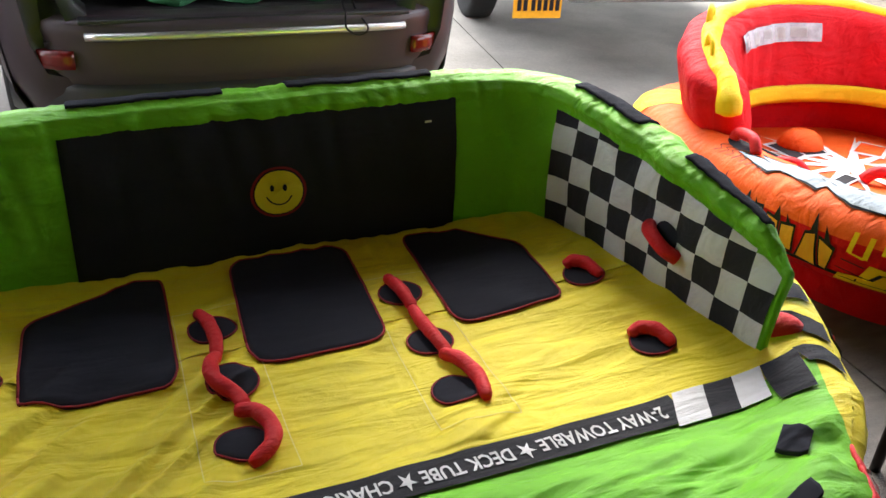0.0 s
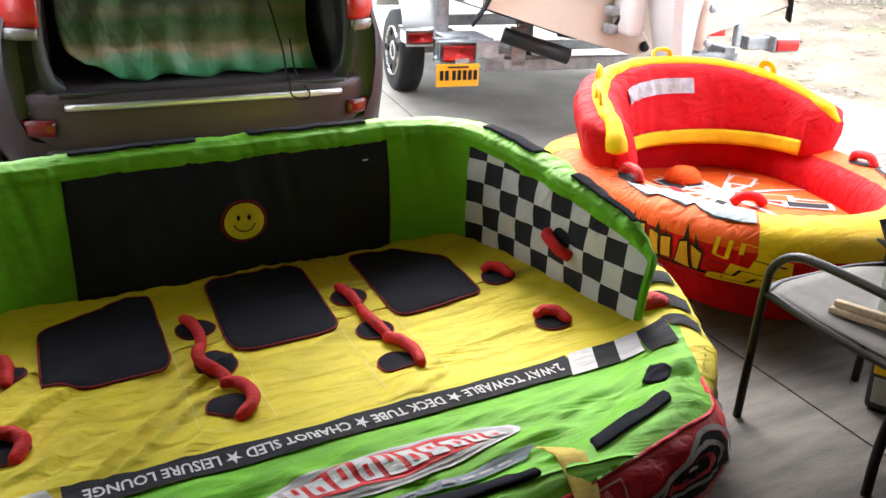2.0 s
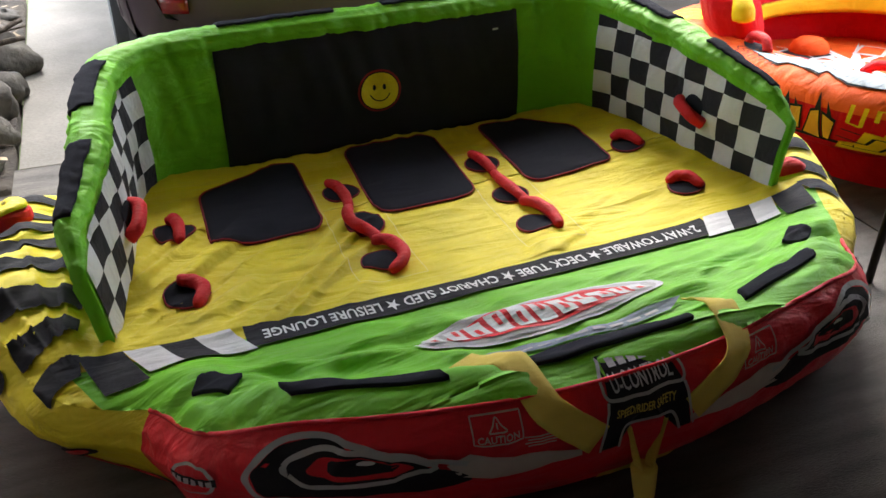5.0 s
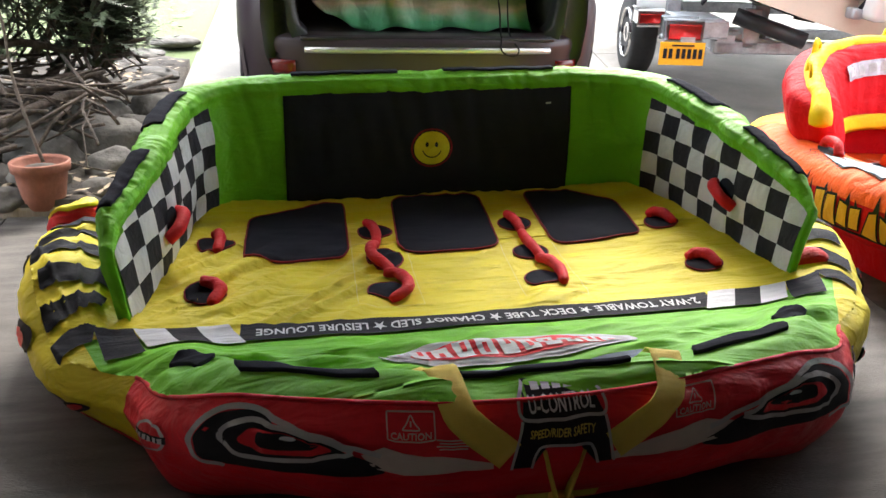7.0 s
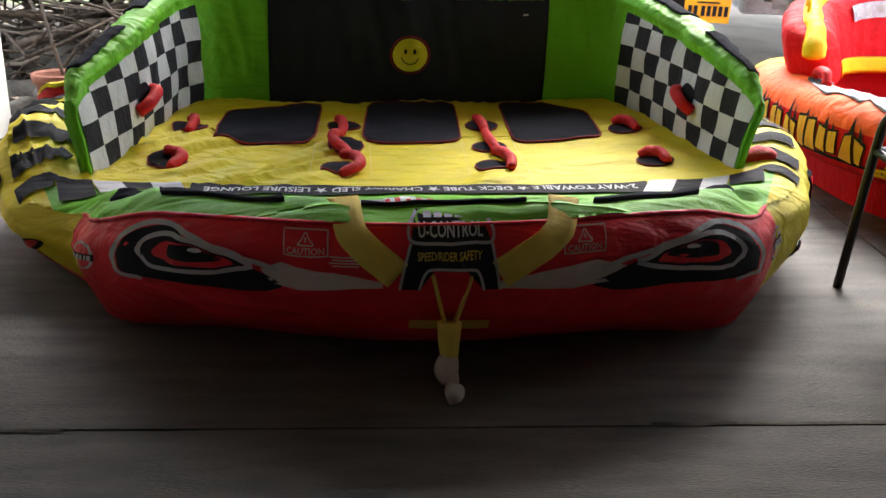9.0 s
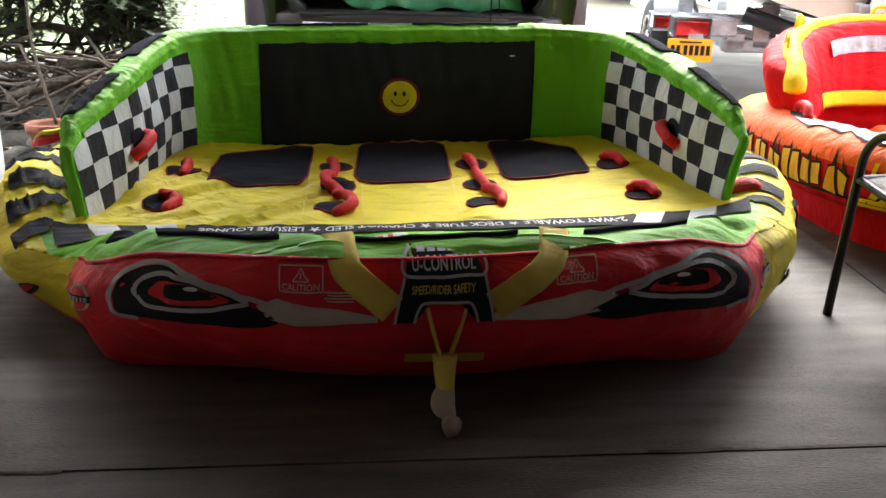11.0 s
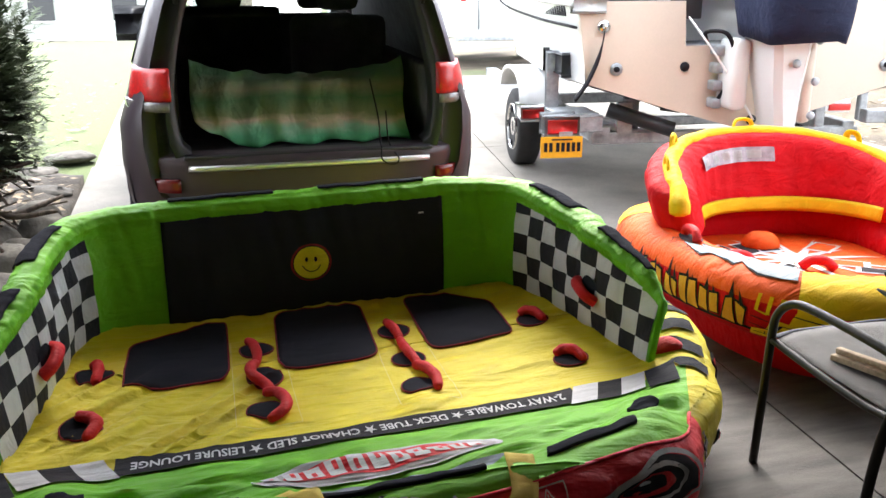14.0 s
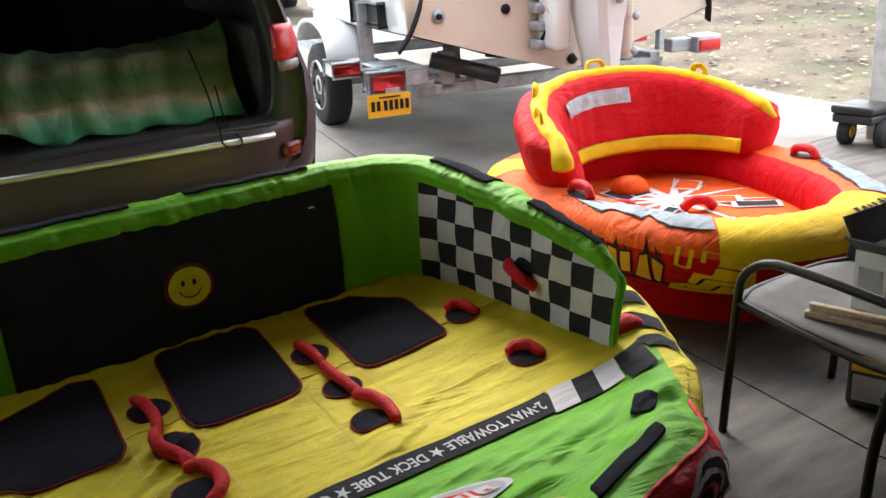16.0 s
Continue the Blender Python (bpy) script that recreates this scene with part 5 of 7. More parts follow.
def cpart(name, bm, m, label="", parent=None, soft=True):
    ob = part(name, bm, m, parent or car, label, soft, world=False)
    return ob


# body: half outline of the cross-section from the sill up to the roof
BODY = ((0.60, 0.34), (0.84, 0.38), (0.91, 0.52), (0.935, 0.72), (0.93, 0.90), (0.885, 1.03), (0.845, 1.17), (0.81, 1.28), (0.76, 1.45), (0.70, 1.60), (0.61, 1.70), (0.40, 1.745), (0.0, 1.76))


def half_loop(scale_x, dz, y, sink=0.0, shape=BODY):
    right = [Vector((x * scale_x, y, z + dz - sink * max(0, z - 1.0))) for x, z in shape]
    left = [Vector((-p.x, p.y, p.z)) for p in right[-2::-1]]
    return right + left


def skin(loops, bm=None, close=False, index=0):
    bm = bm or bmesh.new()
    rows = [[bm.verts.new(p) for p in loop] for loop in loops]
    for a, b in zip(rows, rows[1:]):
        n = len(a)
        for i in range(n if close else n - 1):
            bm.faces.new((a[i], a[(i + 1) % n], b[(i + 1) % n], b[i])).material_index = index
    return bm


OPEN = ((0.585, 0.795), (0.625, 0.83), (0.640, 0.90), (0.648, 1.0), (0.645, 1.10), (0.630, 1.2), (0.610, 1.30), (0.580, 1.42), (0.545, 1.53), (0.505, 1.60), (0.42, 1.645), (0.25, 1.66), (0.0, 1.665))


def mixed(f, y, base=BODY, target=OPEN, k=1.0):
    """Between the body's outline and the opening's."""
    right = [Vector(((a + (c - a) * f) * k, y + 0.10 * max(0, (b + (d - b) * f) - 0.95), b + (d - b) * f)) for (a, b), (c, d) in zip(base, target)]
    return right + [Vector((-p.x, p.y, p.z)) for p in right[-2::-1]]


cpart("rear_surround", skin([mixed(0, 0.42), mixed(0.0, 0.26, k=0.985), mixed(0.10, 0.13, k=0.975), mixed(0.30, 0.055, k=0.985), mixed(0.46, 0.035)]), CAR, "dark grey bodywork round the tailgate opening")
cpart("inner_surround", skin([mixed(0.45, 0.038), mixed(0.50, 0.06), mixed(0.85, 0.06), mixed(1.0, 0.04)]), CAR_BLACK, "black inner frame of the tailgate opening")
cpart("tailgate_seal", skin([mixed(0.86, 0.018), mixed(1.0, 0.022), mixed(1.03, 0.05), mixed(1.03, 0.14)]), CAR_BLACK, "black rubber seal and inner frame")
side_y = (0.42, 0.8, 1.6, 2.4, 2.9, 3.4)
cpart("roof_and_sides", skin([half_loop(1.0, 0, y) for y in side_y]), CAR, "dark grey roof and flanks")
cpart("cabin_lining", skin([half_loop(0.955, -0.03, y) for y in (0.16, 0.8, 1.6, 2.4, 2.95)]), CABIN, "black headlining and side trim")
hood = ((0.60, 0.34), (0.84, 0.38), (0.93, 0.52), (0.955, 0.72), (0.955, 0.90), (0.90, 1.03), (0.84, 1.09), (0.78, 1.115), (0.70, 1.125), (0.6, 1.13), (0.5, 1.135), (0.3, 1.14), (0.0, 1.145))
cpart("bonnet", skin([half_loop(1.0, 0, 3.55, shape=hood), half_loop(0.99, -0.01, 4.2, shape=hood), half_loop(0.95, -0.06, 4.62, shape=hood), half_loop(0.86, -0.14, 4.80, shape=hood)]), CAR)
cpart("windscreen_pillar", pipe([(-0.86, 3.55, 1.06), (-0.72, 3.0, 1.60)], 0.035, 8), CAR)
cpart("windscreen_pillar", pipe([(0.86, 3.55, 1.06), (0.72, 3.0, 1.60)], 0.035, 8), CAR)
cpart("cowl", box(-0.9, 0.9, 3.32, 3.58, 0.9, 1.10, 0.03), CAR_BLACK)
for s in (-1, 1):
    cpart("side_window", thick_grid(lambda u, v: Vector((s * (0.852 - 0.125 * v + 0.006), 0.62 + u * 2.35 - 0.25 * v * u, 1.18 + 0.37 * v)), lambda u, v: Vector((s * (0.842 - 0.125 * v), 0.62 + u * 2.35 - 0.25 * v * u, 1.18 + 0.37 * v)), 8, 4), GLASS_D, "dark tinted side window")
    lamp = cpart("tail_lamp", thick_grid(lambda u, v: Vector((s * (0.655 + 0.205 * u - 0.03 * v * u), -0.005 + 0.22 * u ** 2.6 - 0.02 * math.sin(math.pi * v) + 0.02 * v, 1.055 + 0.150 * v)), lambda u, v: Vector((s * (0.655 + 0.19 * u - 0.03 * v * u), 0.18 + 0.13 * u ** 3, 1.055 + 0.150 * v)), 10, 6), LENS_R, "red tail lamp")
    cpart("clear_lens", thick_grid(lambda u, v: Vector((s * (0.665 + 0.205 * u), -0.002 + 0.22 * u ** 2.6 - 0.008 * math.sin(math.pi * v), 1.005 + 0.046 * v)), lambda u, v: Vector((s * (0.695 + 0.19 * u), 0.17 + 0.13 * u ** 3, 1.005 + 0.046 * v)), 10, 3), LENS_W, "clear reversing lens", lamp)
    cpart("reflector", thick_grid(lambda u, v: Vector((s * (0.645 + 0.20 * u), -0.008 + 0.15 * u ** 2, 0.610 + 0.065 * v)), lambda u, v: Vector((s * (0.645 + 0.20 * u), 0.05 + 0.15 * u ** 2, 0.610 + 0.065 * v)), 8, 3), REFLECT_R, "red bumper reflector")
    mir = cpart("door_mirror", box(s * 0.89, s * 1.04, 3.02, 3.16, 1.16, 1.31, 0.055, seg=4), CAR_BLACK, "black door mirror")
    cpart("mirror_arm", box(s * 0.84, s * 0.93, 3.05, 3.13, 1.14, 1.20, 0.015), CAR_BLACK, "", mir)
    for y in (1.05, 3.95):
        wh = cpart("wheel", lathe([(0.20, -0.11), (0.33, -0.125), (0.372, -0.10), (0.38, 0.0), (0.372, 0.10), (0.33, 0.125), (0.20, 0.11)], 28, m=pose(s * 0.82, y, 0.38, 0, 90, 0)), RUBBER, "black tyre on alloy rim")
        cpart("rim", lathe([(0.02, -0.10), (0.06, -0.125), (0.19, -0.11), (0.235, -0.128), (0.235, 0.128), (0.19, 0.11), (0.06, 0.125), (0.02, 0.10)], 20, m=pose(s * 0.82, y, 0.38, 0, 90, 0)), STEEL, "alloy rim", wh)


# bumper: upper step in body colour with a chrome strip, dark lower valance
def bumper(prof, m, name, label, half=0.93):
    def f(u, v):
        a = -1 + 2 * u
        k = v * (len(prof) - 1)
        i = min(int(k), len(prof) - 2)
        d, z = (prof[i][n] + (prof[i + 1][n] - prof[i][n]) * (k - i) for n in (0, 1))
        return Vector((a * (half + 0.01), -d + 0.30 * abs(a) ** 6 + 0.05 * a * a, z))
    return cpart(name, grid(f, 60, (len(prof) - 1) * 3), m, label)


bumper(((-0.05, 0.80), (0.02, 0.795), (0.055, 0.775), (0.062, 0.745), (0.055, 0.70), (0.052, 0.64), (0.045, 0.58), (0.03, 0.545)), CAR, "bumper", "dark grey rear bumper", 0.905)
bumper(((0.03, 0.545), (0.045, 0.53), (0.048, 0.47), (0.03, 0.41), (-0.02, 0.36), (-0.12, 0.33)), CAR_BLACK, "bumper_valance", "black lower bumper valance", 0.885)
cpart("chrome_strip", pipe([(x, -0.070 + 0.05 * (x / 0.915) ** 2 + 0.30 * abs(x / 0.915) ** 6, 0.738 - 0.006 * (x / 0.6) ** 2) for x in (-0.60 + 1.20 * k / 28 for k in range(29))], 0.015, 12), SATIN, "bright chrome strip on the bumper")
cpart("bumper_step", box(-0.62, 0.62, -0.035, 0.10, 0.775, 0.793, 0.006), CAR_BLACK, "black loading sill")
cpart("tow_hitch", box(-0.10, 0.10, -0.04, 0.25, 0.37, 0.44, 0.015), CAR_BLACK)
# the raised tailgate
def gate_at(off):
    def f(u, v):
        a = -1 + 2 * u
        half = 0.60 + 0.08 * smooth(0.3, 0.8, v)
        return Vector((a * half, 0.34 - 0.98 * v + 0.05 * a * a * v, 1.775 + 0.34 * v + 0.05 * math.sin(math.pi * v) - 0.04 * abs(a) ** 3 - off))
    return f


gate = cpart("tailgate", thick_grid(gate_at(0.0), gate_at(0.07), 24, 16), CAR, "dark grey tailgate raised over the load bay")
cpart("gate_lining", thick_grid(lambda u, v: gate_at(0.073)(0.08 + 0.84 * u, 0.5 + 0.46 * v), lambda u, v: gate_at(0.09)(0.08 + 0.84 * u, 0.5 + 0.46 * v), 12, 6), CABIN, "black inner lining", gate)
cpart("gate_glass", thick_grid(lambda u, v: gate_at(0.073)(0.12 + 0.76 * u, 0.08 + 0.38 * v), lambda u, v: gate_at(0.078)(0.12 + 0.76 * u, 0.08 + 0.38 * v), 12, 6), GLASS_D, "dark tailgate glass", gate)
for s in (-1, 1):
    cpart("gas_strut", pipe([(s * 0.60, 0.10, 1.50), (s * 0.60, -0.12, 1.86)], 0.011, 8), CAR_BLACK, "", gate)
# cabin
cpart("load_floor", box(-0.64, 0.64, 0.06, 1.25, 0.76, 0.785, 0.005), CABIN, "dark load floor")
cpart("cabin_floor", box(-0.85, 0.85, 0.5, 3.5, 0.36, 0.40, 0.0), CABIN)
for s in (-1, 1):
    cpart("load_side", box(s * 0.645, s * 0.72, 0.06, 1.4, 0.70, 1.18, 0.02), CABIN, "dark moulded side trim")
    cpart("inner_pillar", pipe([(s * 0.70, 0.14, 1.15), (s * 0.655, 0.20, 1.4), (s * 0.57, 0.24, 1.62)], 0.05, 8, 10), CAR_BLACK)
    for y, z in ((1.30, 1.38), (2.35, 1.34)):
        back = cpart("seat_back", box(s * 0.06, s * 0.66, y - 0.09, y + 0.08, 0.55, z, 0.05), CABIN, "dark cloth seat back")
        cpart("headrest", box(s * 0.36 - 0.13, s * 0.36 + 0.13, y - 0.07, y + 0.05, z + 0.03, z + 0.20, 0.05), CABIN, "dark headrest", back)
        cpart("seat_base", box(s * 0.06, s * 0.66, y, y + 0.55, 0.42, 0.62, 0.05), CABIN)
cpart("dashboard", box(-0.82, 0.82, 3.05, 3.45, 0.75, 1.08, 0.06), CABIN)
cpart("inner_mirror", box(-0.12, 0.12, 2.98, 3.02, 1.46, 1.53, 0.02), CABIN)
ws = cpart("windscreen", thick_grid(lambda u, v: Vector(((-0.82 + 1.64 * u) * (1 - 0.16 * v), 3.55 - 0.55 * v, 1.10 + 0.52 * v)), lambda u, v: Vector(((-0.82 + 1.64 * u) * (1 - 0.16 * v), 3.545 - 0.55 * v, 1.095 + 0.52 * v)), 6, 4), GLASS, "clear windscreen")
ws.visible_shadow = False


# towel draped in the load bay, with a cord over the sill
def towel_at(off):
    def f(u, v):
        x = -0.585 + 1.14 * u + 0.10 * (1 - u) * (1 - v) ** 2 - 0.02 * math.sin(v * 5)
        sag = (-0.085 * math.sin(math.pi * u) ** 0.6 + 0.004 * math.sin(u * 31) + 0.004 * math.sin(u * 53)) * smooth(0.7, 1.0, v)
        z = 0.80 + 0.405 * v + sag + 0.012 * math.sin(u * 23) * (1 - v)
        y = 0.16 + 0.30 * v ** 1.4 + 0.030 * math.sin(u * 26 + 1.5 * math.sin(v * 3)) * (0.3 + 0.7 * v) + 0.012 * math.sin(u * 47 - v * 4) + 0.02 * nz(Vector((u * 7, v * 4, 1)))
        if u < 0.12 and v < 0.3:
            z += 0.07 * (1 - u / 0.12) * (1 - v / 0.3)
        return CAR_M @ Vector((x, y + off, z))
    return f


solo("towel", thick_grid(towel_at(0), towel_at(0.012), 70, 24), TOWEL, "green banded beach towel draped in the car's load bay", "towel")
cord = [CAR_M @ Vector(p) for p in ((0.36, 0.30, 1.10), (0.37, 0.14, 0.92), (0.355, 0.02, 0.815), (0.345, -0.055, 0.80), (0.345, -0.078, 0.74), (0.40, -0.082, 0.715), (0.43, -0.078, 0.745), (0.40, 0.02, 0.81), (0.415, 0.16, 0.95))]
solo("cord", pipe(cord, 0.004, 6, 60), INK, "thin black cord hanging over the car's sill", "cord")


# ---- the boat on its trailer ----
BO = Vector((3.42, 2.62, 0.0))
BOAT_M = pose(BO.x, BO.y, 0.04, 2.6, 0, -9.5)
boat = thing("motorboat", (BO.x, BO.y, 0.04), "white fishing boat on a trailer, its shaded transom coloured cream", "boat", turn=-9.5, tilt=2.6)
boat.matrix_basis = BOAT_M


def bpart(name, bm, m, label="", parent=None, soft=True):
    return part(name, bm, m, parent or boat, label, soft, world=False)


# hull stations: y, half beam at the gunwale, its height, half beam at the chine, its height, keel height
STATIONS = ((0.0, 1.27, 1.50, 1.17, 0.93, 0.60), (1.2, 1.29, 1.53, 1.19, 0.92, 0.59), (2.6, 1.28, 1.60, 1.13, 0.95, 0.58), (3.8, 1.14, 1.70, 0.92, 1.04, 0.60), (4.8, 0.82, 1.82, 0.55, 1.18, 0.72), (5.5, 0.38, 1.93, 0.22, 1.36, 1.0), (5.85, 0.03, 2.0, 0.02, 1.6, 1.45))


def hull_ring(s, side):
    y, b, zb, c, zc, zk = s
    return [Vector((0, y, zk)), Vector((side * c * 0.5, y, zk + (zc - zk) * 0.5)), Vector((side * c, y, zc)), Vector((side * (c + 0.03), y, zc + 0.02)), Vector((side * (c + (b - c) * 0.5), y, (zb + zc) / 2)), Vector((side * b, y, zb - 0.03)), Vector((side * b, y, zb))]


hull = bmesh.new()
for side in (-1, 1):
    skin([hull_ring(s, side) for s in STATIONS], hull)
bmesh.ops.remove_doubles(hull, verts=hull.verts, dist=0.001)
bpart("hull", hull, GEL, "glossy white hull", soft=False)
# transom with the motor well cut out
TRANS = [(-1.27, 1.50), (-1.19, 0.95), (-0.585, 0.765), (0.0, 0.60), (0.585, 0.765), (1.19, 0.95), (1.27, 1.50), (0.52, 1.50), (0.50, 1.20), (-0.50, 1.20), (-0.52, 1.50)]
tb = bmesh.new()
f0 = tb.faces.new([tb.verts.new((x, -0.012, z)) for x, z in TRANS])
ext = bmesh.ops.extrude_face_region(tb, geom=[f0])
for v in [e for e in ext["geom"] if isinstance(e, bmesh.types.BMVert)]:
    v.co.y += 0.06
bpart("transom", tb, CREAM, "white transom coloured cream for its warm shade, cut out for the motor", soft=False)
bpart("motor_well", box(-0.5, 0.5, 0.05, 0.6, 1.0, 1.20, 0.03), GEL)
bpart("well_wall", box(-0.52, 0.52, 0.58, 0.62, 1.1, 1.52, 0.01), GEL)
for side in (-1, 1):
    bpart("rub_rail", pipe([(side * (s[1] + 0.012), s[0], s[2] - 0.01) for s in STATIONS], 0.03, 8, 40), GEL, "white rub rail")
    bpart("stripe_line", pipe([(side * (s[1] + 0.006 - 0.055 * (s[1] - s[3])), s[0] + 0.02, s[2] - 0.17) for s in STATIONS[:5]], 0.011, 6, 30), INK, "thin black line along the hull")
    eye = bpart("stern_eye", lathe([(0.02, 0.0), (0.045, 0.006), (0.045, 0.014), (0.02, 0.02)], 18, m=pose(side * 1.09, -0.014, 1.335, 90, 0, 0)), CHROME, "chrome stern eye")
    bpart("eye_loop", pipe([(side * 1.09, -0.02, 1.36), (side * 1.09, -0.06, 1.35), (side * 1.09, -0.06, 1.32), (side * 1.09, -0.02, 1.31)], 0.008, 8, 12), CHROME, "", eye)
    bpart("drain_fitting", lathe([(0.02, 0.0), (0.042, 0.004), (0.045, 0.012), (0.02, 0.016)], 16, m=pose(side * 0.99, -0.014, 1.05, 90, 0, 0)), STEEL)
    bpart("drain_hole", lathe([(0.012, 0.0), (0.02, 0.004), (0.02, 0.02)], 12, m=pose(side * 0.99, -0.024, 1.05, 90, 0, 0)), INK)
    bpart("corner_cap", box(side * 1.10, side * 1.29, -0.03, 0.05, 1.44, 1.515, 0.02), GEL)
bpart("drain_fitting", lathe([(0.02, 0.0), (0.034, 0.004), (0.034, 0.012)], 12, m=pose(-0.50, -0.014, 1.06, 90, 0, 0)), INK)
bpart("drain_fitting", lathe([(0.02, 0.0), (0.038, 0.004), (0.038, 0.012)], 12, m=pose(0.02, -0.014, 0.68, 90, 0, 0)), INK)
# maker's name on the flank as plain dark bars
for k in range(11):
    a = 0.34 + 0.068 * k
    bpart("name_bar", thick_grid(lambda u, v: Vector((-1.262 - 0.01 - 0.02 * (v - 0.5) * 0.4, a + 0.046 * u, 1.395 + 0.07 * v)), lambda u, v: Vector((-1.25, a + 0.046 * u, 1.395 + 0.07 * v)), 1, 1), INK, soft=False)
bpart("deck", skin([[Vector((-s[1] * 0.98, s[0] + 0.02, s[2] - 0.01)), Vector((0, s[0] + 0.02, s[2] + 0.02)), Vector((s[1] * 0.98, s[0] + 0.02, s[2] - 0.01))] for s in STATIONS[1:]]), GEL)


# canvas cover over the cockpit, snapped along the gunwale
def cover_at(off):
    def f(u, v):
        y = 0.04 + 3.6 * v
        s = lerp_table([(st[0], st[1]) for st in STATIONS], y)
        z = lerp_table([(st[0], st[2]) for st in STATIONS], y)
        a = -1 + 2 * u
        hump = 0.34 * (1 - abs(a) ** 2.2) * smooth(0.0, 0.25, v)
        return Vector((a * (s + 0.005), y, z + 0.025 + hump + 0.02 * nz(Vector((u * 9, v * 7, 0))) - off))
    return f


cv = bpart("cockpit_cover", thick_grid(cover_at(0), cover_at(0.012), 40, 30), BLUECOVER, "blue canvas cockpit cover")
for k in range(8):
    for side in (-1, 1):
        bpart("snap", lathe([(0.011, 0.0), (0.009, 0.008), (0.001, 0.009)], 8, m=pose(side * 1.288, 0.15 + 0.36 * k, 1.53 + 0.004 * k, 0, side * 90, 0)), STEEL, "", cv)
bpart("window_flap", box(-0.62, -0.40, -0.01, 0.03, 1.38, 1.80, 0.01), CAR_BLACK, "black mesh flap of the cover")

# outboard motor with its cover
leg_rings = []
for z, x0, x1, y0, y1 in ((0.58, -0.03, 0.09, -0.52, -0.26), (0.72, -0.05, 0.10, -0.54, -0.24), (0.95, -0.09, 0.105, -0.56, -0.20), (1.18, -0.13, 0.115, -0.60, -0.16), (1.36, -0.16, 0.12, -0.62, -0.14)):
    leg_rings.append([Vector((x, y, z)) for x, y in ((x0, y0 + 0.05), (x0 + 0.04, y0), (x1 - 0.04, y0), (x1, y0 + 0.05), (x1, y1), (x0, y1))])
leg = skin(leg_rings, close=True)
leg.verts.ensure_lookup_table()
leg.faces.new([leg.verts[5 - i] for i in range(6)])
motor = bpart("outboard_leg", leg, GEL, "white tapered outboard midsection", soft=False)
cover_sections = []
for k in range(9):
    f = k / 8
    z = 1.27 + 0.72 * f
    w = 0.265 + 0.03 * math.sin(math.pi * min(1, f * 1.2)) - 0.10 * max(0, f - 0.8) * 3
    d = 0.36 + 0.04 * math.sin(math.pi * f)
    cover_sections.append([Vector((0.03 + w * math.copysign(abs(math.cos(t)) ** 0.6, math.cos(t)) * (1 + 0.03 * math.sin(7 * t + k * 0.4)), -0.42 + d * math.copysign(abs(math.sin(t)) ** 0.6, math.sin(t)) * (1 + 0.03 * math.sin(6 * t - k * 0.4)), z + 0.03 * math.sin(3 * t) * (f < 0.15))) for t in (2 * math.pi * i / 32 for i in range(32))])
mc = skin(cover_sections, close=True)
mc.verts.ensure_lookup_table()
mc.faces.new([mc.verts[8 * 32 + i] for i in range(32)])
mc.faces.new([mc.verts[31 - i] for i in range(32)])
bpart("motor_cover", mc, CANVAS, "navy canvas cover over the motor")
bpart("motor_side", box(0.118, 0.20, -0.50, -0.24, 0.72, 1.34, 0.03), CREAM, "cream right side of the motor", motor)
bpart("motor_bracket", box(-0.27, -0.14, -0.28, -0.02, 0.78, 1.26, 0.04), GEL, "white clamp bracket")
for k in range(4):
    bpart("clamp_rib", box(-0.33, -0.26, -0.14, -0.02, 0.78 + 0.12 * k, 0.85 + 0.12 * k, 0.015), STEEL)
for x, z in ((0.0, 1.12), (0.175, 1.26), (0.17, 1.0), (0.165, 0.78)):
    bpart("bolt", lathe([(0.028, 0.0), (0.028, 0.01), (0.014, 0.016)], 12, m=pose(x, -0.605 if x < 0.1 else -0.545, z, 90, 0, 0)), STEEL, "", motor)
bpart("lower_unit", box(-0.05, 0.12, -0.60, -0.25, 0.42, 0.66, 0.05), GEL, "white lower unit", motor)
bpart("trim_tube", pipe([(-0.36, -0.04, 1.22), (-0.42, -0.16, 1.30), (-0.30, -0.24, 1.28), (-0.22, -0.2, 1.05), (-0.30, -0.1, 0.80)], 0.014, 8, 30), INK, "dark hoses at the motor")
bpart("steering_hose", pipe([(-0.50, 0.02, 1.42), (-0.40, -0.16, 1.22), (-0.25, -0.2, 1.0), (-0.10, -0.3, 0.72)], 0.008, 8, 24), GEL)
for side in (-1, 1):
    bpart("tie_strap", pipe([(side * 1.09, -0.05, 1.32), (side * 1.11, -0.07, 1.22), (side * 1.14, -0.06, 1.10), (side * 1.19, -0.02, 0.96), (side * 1.25, 0.05, 0.84)], lambda t: 0.012 + 0.022 * smooth(0.2, 0.5, t), 8, 18, flat=0.35), INK, "black ratchet tie-down strap")

# trailer
trailer = thing("boat_trailer", (BO.x, BO.y, 0.0), "galvanised boat trailer with white fenders and red lamps", "trailer", turn=-9.5, tilt=2.6)
trailer.matrix_basis = BOAT_M


def tpart(name, bm, m, label="", parent=None, soft=True):
    return part(name, bm, m, parent or trailer, label, soft, world=False)


